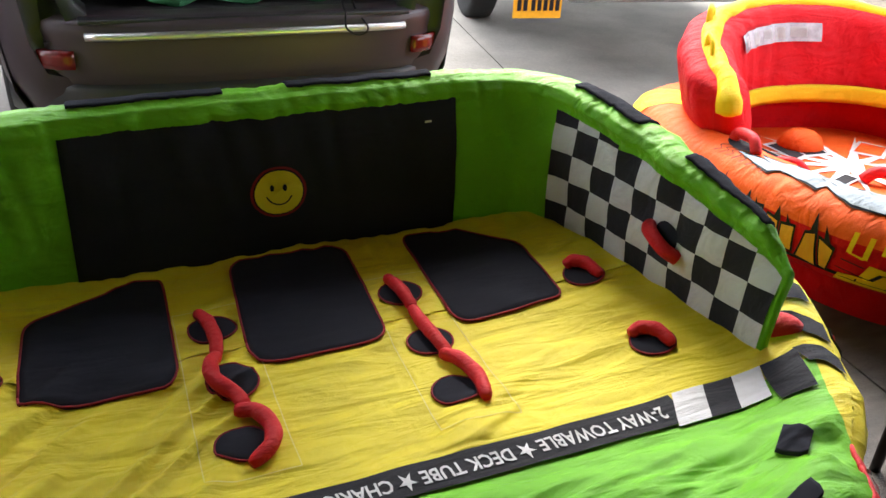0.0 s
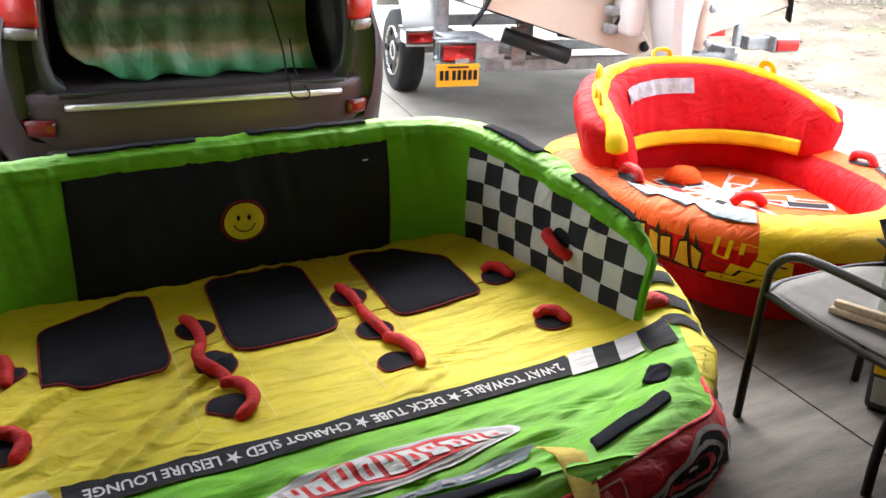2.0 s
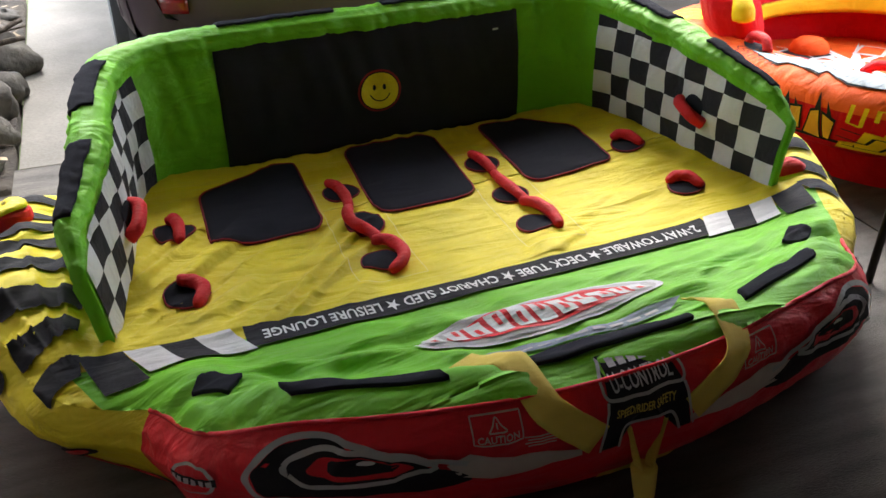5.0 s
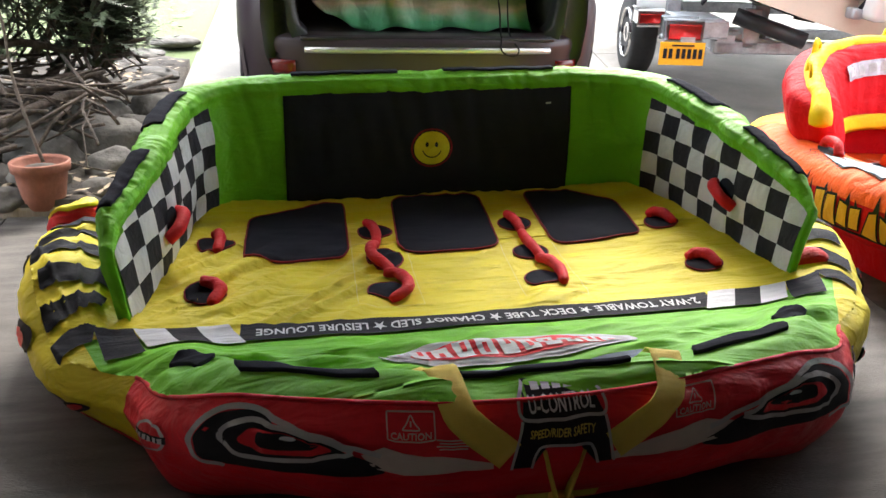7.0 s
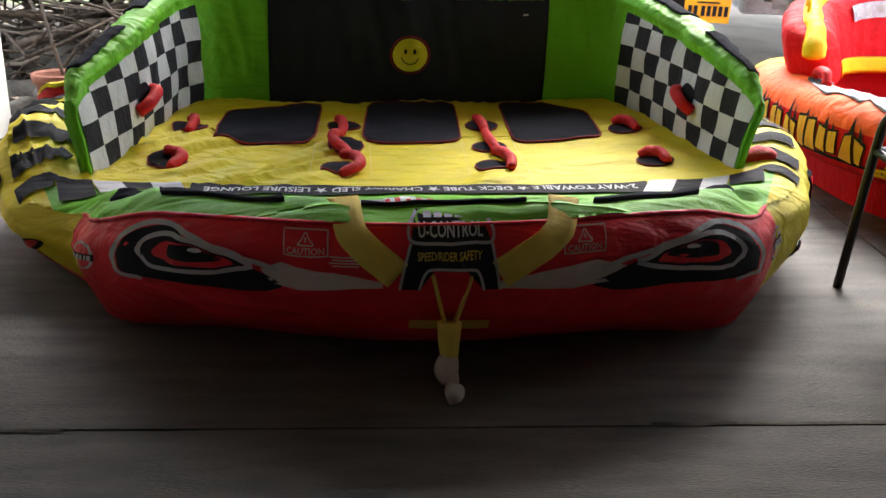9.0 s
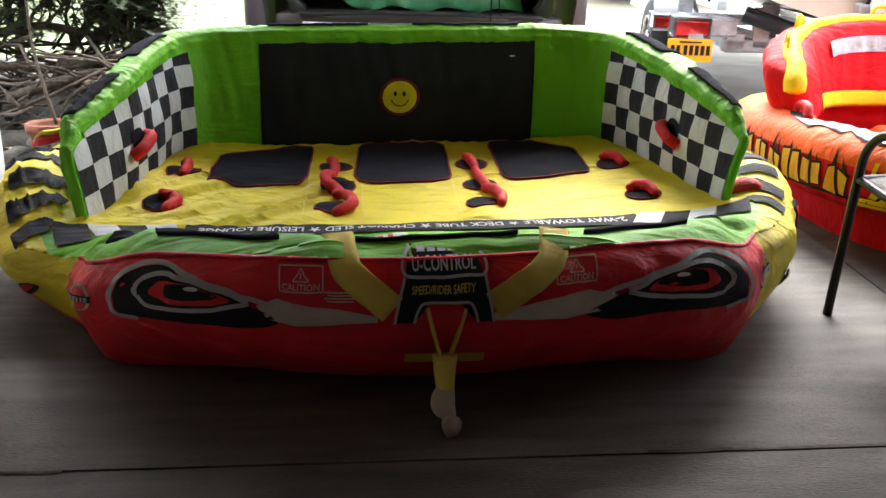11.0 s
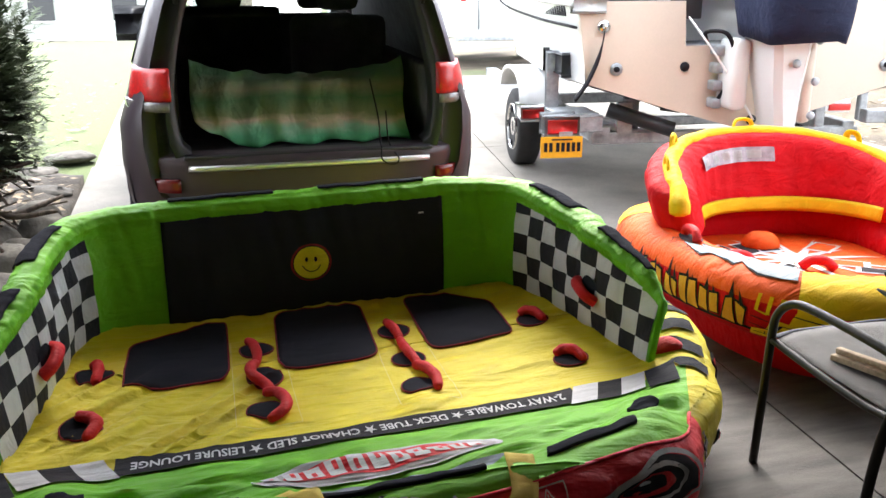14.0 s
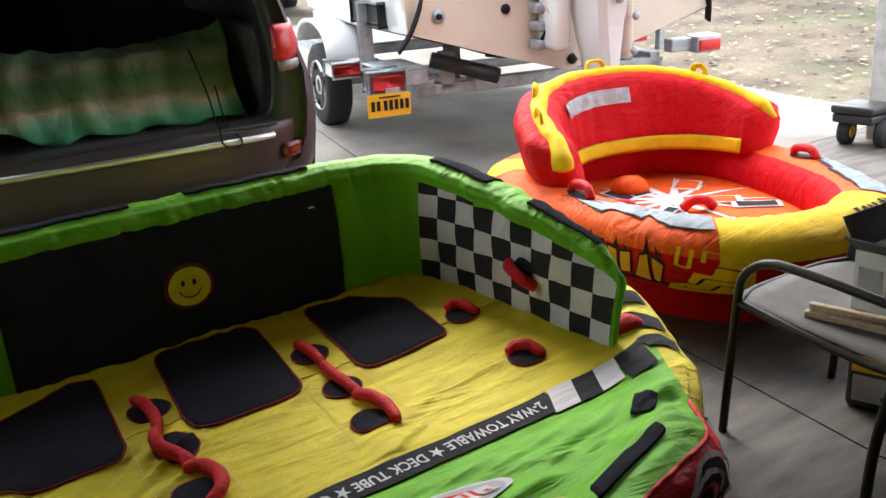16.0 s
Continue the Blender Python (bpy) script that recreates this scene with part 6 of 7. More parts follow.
for side in (-1, 1):
    tpart("side_rail", box(side * 0.92, side * 1.02, 0.30, 5.2, 0.48, 0.60, 0.012), STEEL, "galvanised side rail", soft=False)
    tpart("bunk", box(side * 0.62, side * 0.74, 0.02, 2.6, 0.66, 0.72, 0.015, m=pose(0, 0, 0, 0, side * -9, 0)), CAR_BLACK, "black carpeted bunk")
    tpart("bunk_post", box(side * 0.70, side * 0.78, 0.32, 0.40, 0.48, 0.80, 0.01), STEEL)
    arm = tpart("lamp_bracket", box(side * 1.02, side * 1.44, 0.17, 0.27, 0.60, 0.70, 0.012), STEEL, "galvanised lamp bracket", soft=False)
    tpart("lamp_box", box(side * 1.21, side * 1.44, 0.10, 0.26, 0.585, 0.715, 0.015), STEEL, "", arm)
    tpart("tail_lamp", box(side * 1.225, side * 1.425, 0.085, 0.104, 0.60, 0.685, 0.008), LENS_R, "red rectangular tail lamp", arm)
    tpart("guide_post", box(side * 1.24, side * 1.31, 0.62, 0.68, 0.55, 1.12, 0.012), STEEL, "galvanised guide post", soft=False)
    tpart("guide_pad", box(side * 1.18, side * 1.26, 0.35, 0.95, 0.98, 1.12, 0.02, m=pose(0, 0, 0, 0, 0, 0)), CAR_BLACK, "black padded guide")
    tpart("guide_brace", pipe([(side * 1.27, 0.65, 0.9), (side * 1.02, 1.3, 0.6)], 0.02, 8), STEEL)
    fender = tpart("fender", thick_grid(lambda u, v: Vector((side * (1.10 + 0.30 * v), 1.72 - 0.47 * math.cos(math.pi * (0.02 + 0.90 * u)), 0.60 + 0.34 * math.sin(math.pi * (0.02 + 0.90 * u)) ** 0.6)), lambda u, v: Vector((side * (1.10 + 0.30 * v), 1.72 - 0.45 * math.cos(math.pi * (0.02 + 0.90 * u)), 0.58 + 0.33 * math.sin(math.pi * (0.02 + 0.90 * u)) ** 0.6)), 24, 4), GEL, "white fender")
    tpart("fender_tail", box(side * 1.08, side * 1.42, 1.03, 1.27, 0.555, 0.66, 0.015), GEL, "white fender tail step", fender)
    tpart("side_marker", box(side * 1.22, side * 1.415, 1.015, 1.032, 0.575, 0.635, 0.006), LENS_R, "red side marker", fender)
    wheel = tpart("wheel", lathe([(0.20, -0.09), (0.30, -0.105), (0.335, -0.085), (0.345, 0.0), (0.335, 0.085), (0.30, 0.105), (0.20, 0.09)], 30, m=pose(side * 1.27, 1.72, 0.40, 0, 90, 0)), RUBBER, "black trailer tyre")
    tpart("rim", lathe([(0.02, -0.07), (0.07, -0.10), (0.12, -0.06), (0.19, -0.07), (0.205, -0.108), (0.205, 0.108), (0.19, 0.07), (0.12, 0.06), (0.07, 0.10), (0.02, 0.07)], 22, m=pose(side * 1.27, 1.72, 0.40, 0, 90, 0)), CHROME, "bright steel rim", wheel)
    for k in range(5):
        a = 2 * math.pi * k / 5
        tpart("rim_hole", lathe([(0.028, -0.012), (0.028, 0.012)], 10, m=pose(side * (1.27 + 0.088), 1.72 + 0.155 * math.cos(a), 0.40 + 0.155 * math.sin(a), 0, 90, 0)), INK, "", wheel)
tpart("rear_crossbar", box(-1.05, 1.05, 0.30, 0.38, 0.47, 0.56, 0.012), STEEL, "galvanised rear crossbar", soft=False)
tpart("axle", box(-1.2, 1.2, 1.67, 1.77, 0.38, 0.46, 0.012), STEEL)
tpart("mid_crossbar", box(-1.0, 1.0, 2.7, 2.8, 0.46, 0.56, 0.012), STEEL)
tpart("step_plate", box(-1.33, -1.02, 0.24, 0.62, 0.70, 0.715, 0.005), STEEL, "galvanised step plate")
tpart("bunk_bracket", merge(box(-0.86, -0.74, 0.30, 0.36, 0.5, 0.78, 0.01), pipe([(-1.0, 0.34, 0.62), (-0.55, 0.34, 0.52)], 0.035, 6)), STEEL)
tpart("roller_beam", pipe([(-0.95, 0.25, 0.74), (-0.50, 0.10, 0.60)], 0.055, 6), CAR_BLACK, "black cradle beam")
plate = tpart("number_plate", box(-1.485, -1.18, 0.07, 0.076, 0.425, 0.578, 0.002), PLATE, "orange-yellow number plate with dark bars", soft=False)
for k in range(7):
    tpart("bar", box(-1.46 + 0.038 * k + (0.012 if k > 1 else 0), -1.46 + 0.038 * k + 0.024 + (0.012 if k > 1 else 0), 0.064, 0.069, 0.47, 0.535, 0.0), INK, "", plate, soft=False)
tpart("top_bar", box(-1.405, -1.255, 0.064, 0.069, 0.552, 0.562, 0.0), INK, "", plate, soft=False)
tpart("plate_hanger", box(-1.35, -1.25, 0.08, 0.10, 0.56, 0.61, 0.0), STEEL, "", plate, soft=False)
tpart("tongue", box(-0.06, 0.06, 4.8, 6.6, 0.45, 0.57, 0.012), STEEL)
tpart("winch_post", box(-0.05, 0.05, 5.95, 6.05, 0.5, 1.3, 0.012), STEEL)


# ---- patio chair and what stands on and under it ----
chair = thing("patio_chair", (1.55, -0.86, 0), "dark steel patio chair with grey mesh sling seat", "chair")
X0, X1 = 1.285, 1.83
for x, name in ((X0, "near"), (X1, "far")):
    part("side_frame", pipe([(x - 0.01, -0.59, 0.0), (x - 0.005, -0.60, 0.20), (x, -0.615, 0.44), (x, -0.635, 0.52), (x, -0.70, 0.57), (x, -0.80, 0.578), (x, -1.0, 0.565), (x, -1.13, 0.55), (x, -1.17, 0.54)], 0.0135, 10, 60), DARKSTEEL, chair, "bent steel front leg and armrest")
    part("back_post", pipe([(x, -1.05, 0.0), (x, -1.06, 0.16), (x, -1.09, 0.34), (x, -1.135, 0.48), (x, -1.19, 0.66), (x, -1.25, 0.86), (x, -1.28, 0.94)], 0.0145, 10, 40), DARKSTEEL, chair, "steel back leg and post")
    part("seat_rail", pipe([(x, -0.62, 0.43), (x, -0.8, 0.405), (x, -1.0, 0.385), (x, -1.11, 0.385)], 0.012, 8, 20), DARKSTEEL, chair)
part("front_rail", pipe([(X0, -0.615, 0.43), (1.40, -0.575, 0.425), (1.56, -0.565, 0.42), (1.72, -0.575, 0.425), (X1, -0.615, 0.43)], 0.012, 8, 24), DARKSTEEL, chair, "curved front rail")
part("back_rail", pipe([(X0, -1.28, 0.94), (1.40, -1.295, 0.97), (1.56, -1.30, 0.975), (1.72, -1.295, 0.97), (X1, -1.28, 0.94)], 0.0145, 8, 24), DARKSTEEL, chair)
part("stretcher", pipe([(X0, -1.07, 0.30), (X1, -1.07, 0.30)], 0.010, 8), DARKSTEEL, chair)


def seat_at(off):
    return lambda u, v: Vector((X0 + 0.006 + (X1 - X0 - 0.012) * u, -0.575 - 0.53 * v - 0.03 * (2 * u - 1) ** 2 * (1 - v), 0.432 - 0.035 * v - 0.018 * math.sin(math.pi * u) * math.sin(math.pi * v) - off))


def back_at(off):
    return lambda u, v: Vector((X0 + 0.006 + (X1 - X0 - 0.012) * u, -1.12 - 0.16 * v - 0.02 * math.sin(math.pi * u) - off, 0.42 + 0.53 * v))


part("seat", thick_grid(seat_at(0), seat_at(0.004), 12, 12), SLING, chair, "grey mesh sling seat")
part("backrest", thick_grid(back_at(0), back_at(0.004), 12, 12), SLING_D, chair, "dark mesh sling backrest")

# open cardboard carton on the seat, printed with plain blocks
ctn = thing("carton", (1.60, -0.90, 0.40), "open dark carton with a pale printed side on the chair", "carton")
cb0 = bmesh.new()
for x0, x1, y0, y1 in ((1.50, 1.506, -1.02, -0.80), (1.744, 1.75, -1.02, -0.80), (1.506, 1.744, -1.02, -1.014), (1.506, 1.744, -0.806, -0.80)):
    box(x0, x1, y0, y1, 0.405, 0.575, 0.0, cb0)
box(1.50, 1.75, -1.02, -0.80, 0.400, 0.405, 0.0, cb0)
part("box", cb0, TEAL_W, ctn, "white printed carton wall", soft=False)
part("flap", thick_grid(lambda u, v: Vector((1.503 - 0.07 * v, -1.02 + 0.22 * u, 0.576 + 0.05 * v)), lambda u, v: Vector((1.507 - 0.07 * v, -1.02 + 0.22 * u, 0.580 + 0.05 * v)), 4, 3), CABIN, ctn, "dark open flap", soft=False)
part("flap", thick_grid(lambda u, v: Vector((1.50 + 0.25 * u, -0.80 + 0.05 * v, 0.576 + 0.085 * v)), lambda u, v: Vector((1.50 + 0.25 * u, -0.804 + 0.05 * v, 0.576 + 0.085 * v)), 4, 3), CABIN, ctn, "dark open flap", soft=False)
part("flap", thick_grid(lambda u, v: Vector((1.747 + 0.06 * v, -1.02 + 0.22 * u, 0.576 + 0.06 * v)), lambda u, v: Vector((1.743 + 0.06 * v, -1.02 + 0.22 * u, 0.580 + 0.06 * v)), 4, 3), CABIN, ctn, "dark open flap", soft=False)
part("print_block", box(1.4965, 1.4995, -1.005, -0.90, 0.43, 0.508, 0.0), INK, ctn, "dark printed block", soft=False)
part("print_stroke", box(1.494, 1.4962, -0.962, -0.945, 0.437, 0.502, 0.0), TEAL_W, ctn, soft=False)
for k in range(5):
    part("print_bar", box(1.4965, 1.4995, -1.005 + 0.022 * k, -0.990 + 0.022 * k, 0.52, 0.545, 0.0), INK, ctn, soft=False)
part("print_block", box(1.4965, 1.4995, -0.885, -0.815, 0.43, 0.53, 0.0), GREY, ctn, soft=False)
part("side_print", box(1.55, 1.70, -1.0235, -1.0205, 0.43, 0.53, 0.0), GREY, ctn, soft=False)
solo("crumpled_rag", patch(circle(1.68, -0.91, 0.09, 0.08, 18), lambda a, b, o: Vector((a, b, 0.555 + 0.03 * nz(Vector((a * 30, b * 30, 1))) + o)), 0.02, 0.02, 0.15, 6), TEAL_W, "crumpled pale rag inside the carton", "rag")
for k, (a, b) in enumerate((((1.335, -0.78, 0.425), (1.40, -1.05, 0.415)), ((1.362, -0.77, 0.425), (1.43, -1.06, 0.413)), ((1.35, -0.80, 0.445), (1.41, -1.04, 0.438)))):
    A, B = Vector(a), Vector(b)
    mid = (A + B) / 2
    ang = math.degrees(math.atan2(B.y - A.y, B.x - A.x))
    solo("wood_stick", box(-0.15, 0.15, -0.011, 0.011, -0.009, 0.009, 0.003, m=pose(mid.x + 0.05, mid.y, mid.z, 0, 0, ang)), PINE, "split pale pine stick lying on the seat", "stick", "sticks on the chair")


# bottles and cartons on the floor under the chair
def oil_jug(x, y, turn, m, label):
    j = thing("oil_jug", (x, y, 0), label, "jug", "jugs under the chair")
    M = pose(x, y, 0, 0, 0, turn)
    part("body", box(-0.06, 0.06, -0.10, 0.10, 0.0, 0.22, 0.02, m=M), m, j)
    part("label_band", box(-0.0625, 0.0625, -0.085, 0.085, 0.13, 0.185, 0.004, m=M), LEMON, j, "yellow label band", soft=False)
    part("label_panel", box(-0.0628, 0.0628, -0.08, 0.08, 0.03, 0.12, 0.004, m=M), GREY, j, soft=False)
    part("neck", lathe([(0.03, 0.215), (0.028, 0.25), (0.022, 0.262)], 16, m=M @ pose(0, -0.05, 0)), TEAL_W, j)
    part("cap", lathe([(0.026, 0.255), (0.026, 0.285), (0.022, 0.29)], 16, m=M @ pose(0, -0.05, 0)), TEAL_W, j, "white cap")
    return j


oil_jug(1.77, -0.80, 20, CAR_BLACK, "dark oil jug with a yellow band under the chair")
oil_jug(1.73, -0.97, 20, TEAL_W, "white oil jug with a yellow band under the chair")
ctn.matrix_basis = pose(0.05, 0.0, 0.0) @ ctn.matrix_basis
c2 = thing("carton", (1.62, -1.16, 0), "dark printed carton on the floor under the chair", "carton")
part("box", box(1.52, 1.74, -1.28, -1.04, 0, 0.26, 0.004), CABIN, c2, soft=False)
part("print_panel", box(1.5165, 1.5195, -1.24, -1.08, 0.06, 0.24, 0.0), TEAL_W, c2, "white printed panel", soft=False)
part("print_block", box(1.5135, 1.5160, -1.22, -1.10, 0.09, 0.18, 0.0), INK, c2, soft=False)

# white post by the lawn's edge and a toy truck before it
solo("painted_post", box(5.20, 5.46, 1.16, 1.42, 0.0, 2.5, 0.012), PAINT_D, "weathered white painted post at the lawn's edge", "post", soft=False)
truck = thing("toy_truck", (5.10, 1.32, 0), "black toy truck with yellow trim and chunky wheels", "toy truck")
part("chassis", box(4.90, 5.18, 1.20, 1.50, 0.17, 0.235, 0.015), CAR_BLACK, truck, "black chassis")
part("bed", box(4.885, 5.17, 1.19, 1.51, 0.235, 0.30, 0.02), CAR_BLACK, truck, "black open bed")
part("hood", box(5.19, 5.44, 0.98, 1.14, 0.17, 0.30, 0.03), LEMON, truck, "yellow bonnet")
part("cab", box(5.26, 5.42, 0.99, 1.13, 0.30, 0.42, 0.02), CAR_BLACK, truck, "black cab")
part("frame", box(5.10, 5.45, 1.00, 1.16, 0.12, 0.17, 0.01), CAR_BLACK, truck)
for x, y in ((5.00, 1.44), (5.04, 1.19), (5.24, 0.98), (5.40, 1.00)):
    w = part("wheel", lathe([(0.03, -0.035), (0.085, -0.04), (0.098, -0.015), (0.098, 0.015), (0.085, 0.04), (0.03, 0.035)], 18, m=pose(x, y, 0.098, 90, 0, 12)), RUBBER, truck, "chunky black wheel")
    part("hub", lathe([(0.04, -0.043), (0.045, -0.038), (0.045, 0.038), (0.04, 0.043)], 14, m=pose(x, y, 0.098, 90, 0, 12)), LEMON, w, "yellow hub")

# ---- things at the left edge ----
# a brown board that leans out of an unseen stack, and a glazed jar
LEAN = Vector((-0.30, 0.02, 0.20))
A0, A1 = Vector((-1.385, -0.445, 0.0)), Vector((-1.475, -0.045, 0.0))
board_n = (A1 - A0).cross(LEAN).normalized()
board_n = board_n if board_n.z > 0 else -board_n
lift = Vector((0, 0, 0.028))


def board_at(off):
    return lambda u, v: A0.lerp(A1, u) + LEAN * (v * 1.9) + lift - board_n * off


solo("cardboard_sheet", thick_grid(board_at(0.0), board_at(0.032), 6, 8), CARD, "thick brown cardboard sheet leaning with one edge on the concrete", "cardboard", soft=False)
solo("cardboard_box", box(-2.05, -1.72, -0.42, 0.10, 0.0, 0.215, 0.004), CARD, "closed brown cardboard box on the concrete", "box", soft=False)
jar = thing("glazed_jar", (-1.43, -0.72, 0), "stoneware jar with dark blue glaze over tan clay", "jar")
part("body", lathe([(0.06, 0.0), (0.075, 0.006), (0.098, 0.07), (0.104, 0.11)], 32, (-1.43, -0.72, 0)), CARD, jar, "unglazed tan lower body")
part("glaze", lathe([(0.104, 0.11), (0.107, 0.15), (0.098, 0.20), (0.088, 0.222), (0.093, 0.232), (0.086, 0.236), (0.080, 0.225), (0.09, 0.15), (0.06, 0.03), (0.001, 0.025)], 32, (-1.43, -0.72, 0)), GLAZE, jar, "glossy dark blue glazed shoulder and lip")
solo("white_ball", lathe([(0.01, 0.0), (0.035, 0.008), (0.05, 0.035), (0.048, 0.06), (0.03, 0.08), (0.001, 0.085)], 20, (-1.245, -1.17, 0)), TEAL_W, "small white rounded lump on the concrete", "lump")


# ---- planting bed: pot, stones, yew ----
pot = thing("plant_pot", (-1.63, 1.41, 0.03), "terracotta plant pot with a bare stem", "plant pot")
part("bowl", lathe([(0.082, 0.0), (0.087, 0.01), (0.108, 0.13), (0.115, 0.175), (0.128, 0.177), (0.131, 0.215), (0.122, 0.22), (0.112, 0.205), (0.105, 0.175), (0.001, 0.17)], 36, (-1.63, 1.41, 0.03)), TERRA, pot)
part("soil", lathe([(0.105, 0.0), (0.07, 0.02), (0.001, 0.03)], 24, (-1.63, 1.41, 0.20)), SOIL, pot)
part("stem", pipe([(-1.615, 1.41, 0.24), (-1.67, 1.45, 0.42), (-1.73, 1.53, 0.62), (-1.745, 1.55, 0.85), (-1.79, 1.56, 1.10)], lambda t: 0.009 - 0.004 * t, 8, 30), BARK, pot, "thin bare grey stem")


def stone(x, y, z, r, seed, flat=0.75):
    bm = bmesh.new()
    bmesh.ops.create_icosphere(bm, subdivisions=3, radius=1)
    for v in bm.verts:
        n = v.co.normalized()
        k = 1 + 0.28 * nz(n * 1.4 + Vector((seed, 0, 0))) + 0.10 * nz(n * 4 + Vector((0, seed, 0)))
        v.co = Vector((x + n.x * r * k * 1.15, y + n.y * r * k, z + n.z * r * k * flat))
    return solo("boulder", bm, ROCK, "rounded grey field stone in the planting bed", "stone", "stones in the bed")


for n, (x, y, r) in enumerate(((-1.52, 2.30, 0.20), (-1.78, 2.05, 0.17), (-1.42, 1.95, 0.12), (-2.02, 2.45, 0.22), (-1.66, 2.72, 0.20), (-1.40, 2.60, 0.14), (-2.30, 2.05, 0.19), (-1.95, 1.72, 0.12), (-1.36, 3.05, 0.15), (-2.6, 2.4, 0.2), (-1.42, 1.62, 0.08), (-1.80, 1.42, 0.10), (-2.05, 1.46, 0.08), (-1.75, 1.75, 0.14), (-1.46, 3.5, 0.13))):
    stone(x, y, ground_z(x, y) + r * 0.45, r, n * 3.7)

yew = thing("yew_bush", (-2.25, 3.0, 0.1), "old dark yew bush with bare twisted stems", "bush")
rng = random.Random(4)
tips = []


def branch(start, way, length, r, depth, name):
    pts = [Vector(start)]
    d = Vector(way).normalized()
    for k in range(6):
        d = (d + Vector((rng.uniform(-0.35, 0.35), rng.uniform(-0.35, 0.35), rng.uniform(-0.18, 0.28)))).normalized()
        q = pts[-1] + d * length / 6
        q.x = min(q.x, -1.46 - 0.1 * (k % 2))
        pts.append(q)
    bm = pipe(pts, lambda t: r * (1 - 0.65 * t), 7, 16)
    for k in (2, 3, 4, 5, 6):
        if depth:
            for _ in range(2):
                way2 = (d + Vector((rng.uniform(-1, 1), rng.uniform(-1, 1), rng.uniform(-0.2, 0.9)))).normalized()
                merge(bm, branch(pts[k], way2, length * rng.uniform(0.35, 0.6), r * 0.42, depth - 1, name))
        if depth < 2 or k > 4:
            tips.append(pts[k])
    return bm


for k in range(9):
    a = 2 * math.pi * k / 9 + 0.3
    x, y = -2.52 + 0.38 * math.cos(a), 3.05 + 0.45 * math.sin(a)
    way = (0.75 * math.cos(a) - 0.02, 0.7 * math.sin(a) - 0.12, 0.55 + 0.3 * (k % 3))
    part("stem", branch((x, y, 0.12), way, 1.15, 0.042, 2, "stem"), BARK, yew, "twisted dark stem")
leaves_v, leaves_f = [], []


def spray(p, out, size, count):
    """A short twig with flat needles on both sides."""
    side = out.cross(Vector((0, 0, 1)))
    side = side.normalized() if side.length > 0.1 else Vector((1, 0, 0))
    for k in range(count):
        t = k / count
        for sg in (-1, 1):
            a = p + out * size * t
            tip = a + (side * sg * rng.uniform(0.7, 1.0) + out * 0.7 + Vector((0, 0, rng.uniform(-0.25, 0.3)))).normalized() * size * 0.32
            wv = out * size * 0.06
            b = len(leaves_v)
            leaves_v.extend((a - wv, a + wv, tip))
            leaves_f.append((b, b + 1, b + 2))


for n in range(16000):
    if n % 2 and tips:
        c = rng.choice(tips) + Vector((rng.gauss(0, 0.10), rng.gauss(0, 0.10), rng.gauss(0.04, 0.10)))
    else:
        th, ph = rng.uniform(0, 2 * math.pi), math.acos(rng.uniform(-0.35, 1))
        r = rng.uniform(0.72, 1.04)
        c = Vector((-2.52 + 1.08 * r * math.sin(ph) * math.cos(th), 3.15 + 1.15 * r * math.sin(ph) * math.sin(th), 1.05 + 0.62 * r * math.cos(ph)))
        if nz(c * 2.2) < -0.30:
            continue
    if c.z < 0.55 or c.x > -1.36 or c.y < 1.7:
        continue
    o = Vector((rng.uniform(-1, 1), rng.uniform(-1, 1), rng.uniform(-0.5, 0.7)))
    o += (c - Vector((-2.3, 3.1, 0.8))).normalized() * 0.8
    spray(c, o.normalized(), rng.uniform(0.10, 0.19), 9)
me = bpy.data.meshes.new("foliage")
me.from_pydata([tuple(v) for v in leaves_v], [], leaves_f)
me.materials.append(LEAF)
fol = new("foliage", me)
fol.parent = yew
fol.matrix_parent_inverse = yew.matrix_basis.inverted()
tagged(fol, "dense dark green needles", kind="stuff")

# fallen branches and litter in the bed
for n, (a, b) in enumerate((((-1.95, 1.75, 0.32), (-1.25, 3.2, 0.35)), ((-2.6, 1.9, 0.30), (-1.5, 2.4, 0.50)), ((-2.4, 2.2, 0.55), (-1.35, 2.9, 0.62)), ((-1.9, 2.4, 0.42), (-1.22, 2.75, 0.34)), ((-2.9, 2.0, 0.4), (-1.9, 2.2, 0.62)))):
    A, B = Vector(a), Vector(b)
    m1 = A.lerp(B, 0.35) + Vector((0.05, 0, 0.07))
    m2 = A.lerp(B, 0.7) + Vector((-0.04, 0.05, -0.03))
    solo("fallen_branch", pipe([A, m1, m2, B], lambda t: 0.030 - 0.017 * t, 8, 24), BARK, "bare dead branch lying across the stones", "branch", "dead branches")
twigs = bmesh.new()
for n in range(170):
    x, y = rng.uniform(-2.7, -1.45), rng.uniform(1.55, 3.3)
    z = ground_z(x, y) + rng.uniform(0.12, 0.50)
    a = rng.uniform(0, 6.28)
    d = Vector((math.cos(a), math.sin(a), rng.uniform(-0.5, 0.6))) * rng.uniform(0.15, 0.38)
    c = Vector((x, y, z))
    bend = Vector((rng.uniform(-0.05, 0.05), rng.uniform(-0.05, 0.05), rng.uniform(-0.02, 0.06)))
    end = c + d
    end.x = min(end.x, -1.34)
    pipe([c - d, c + bend, end], rng.uniform(0.004, 0.011), 5, bm=twigs)
tagged(solo("dead_twigs", twigs, BARK, "tangle of dry brown twigs over the stones", "twigs"), kind="stuff")
leaf_v, leaf_f = [], []
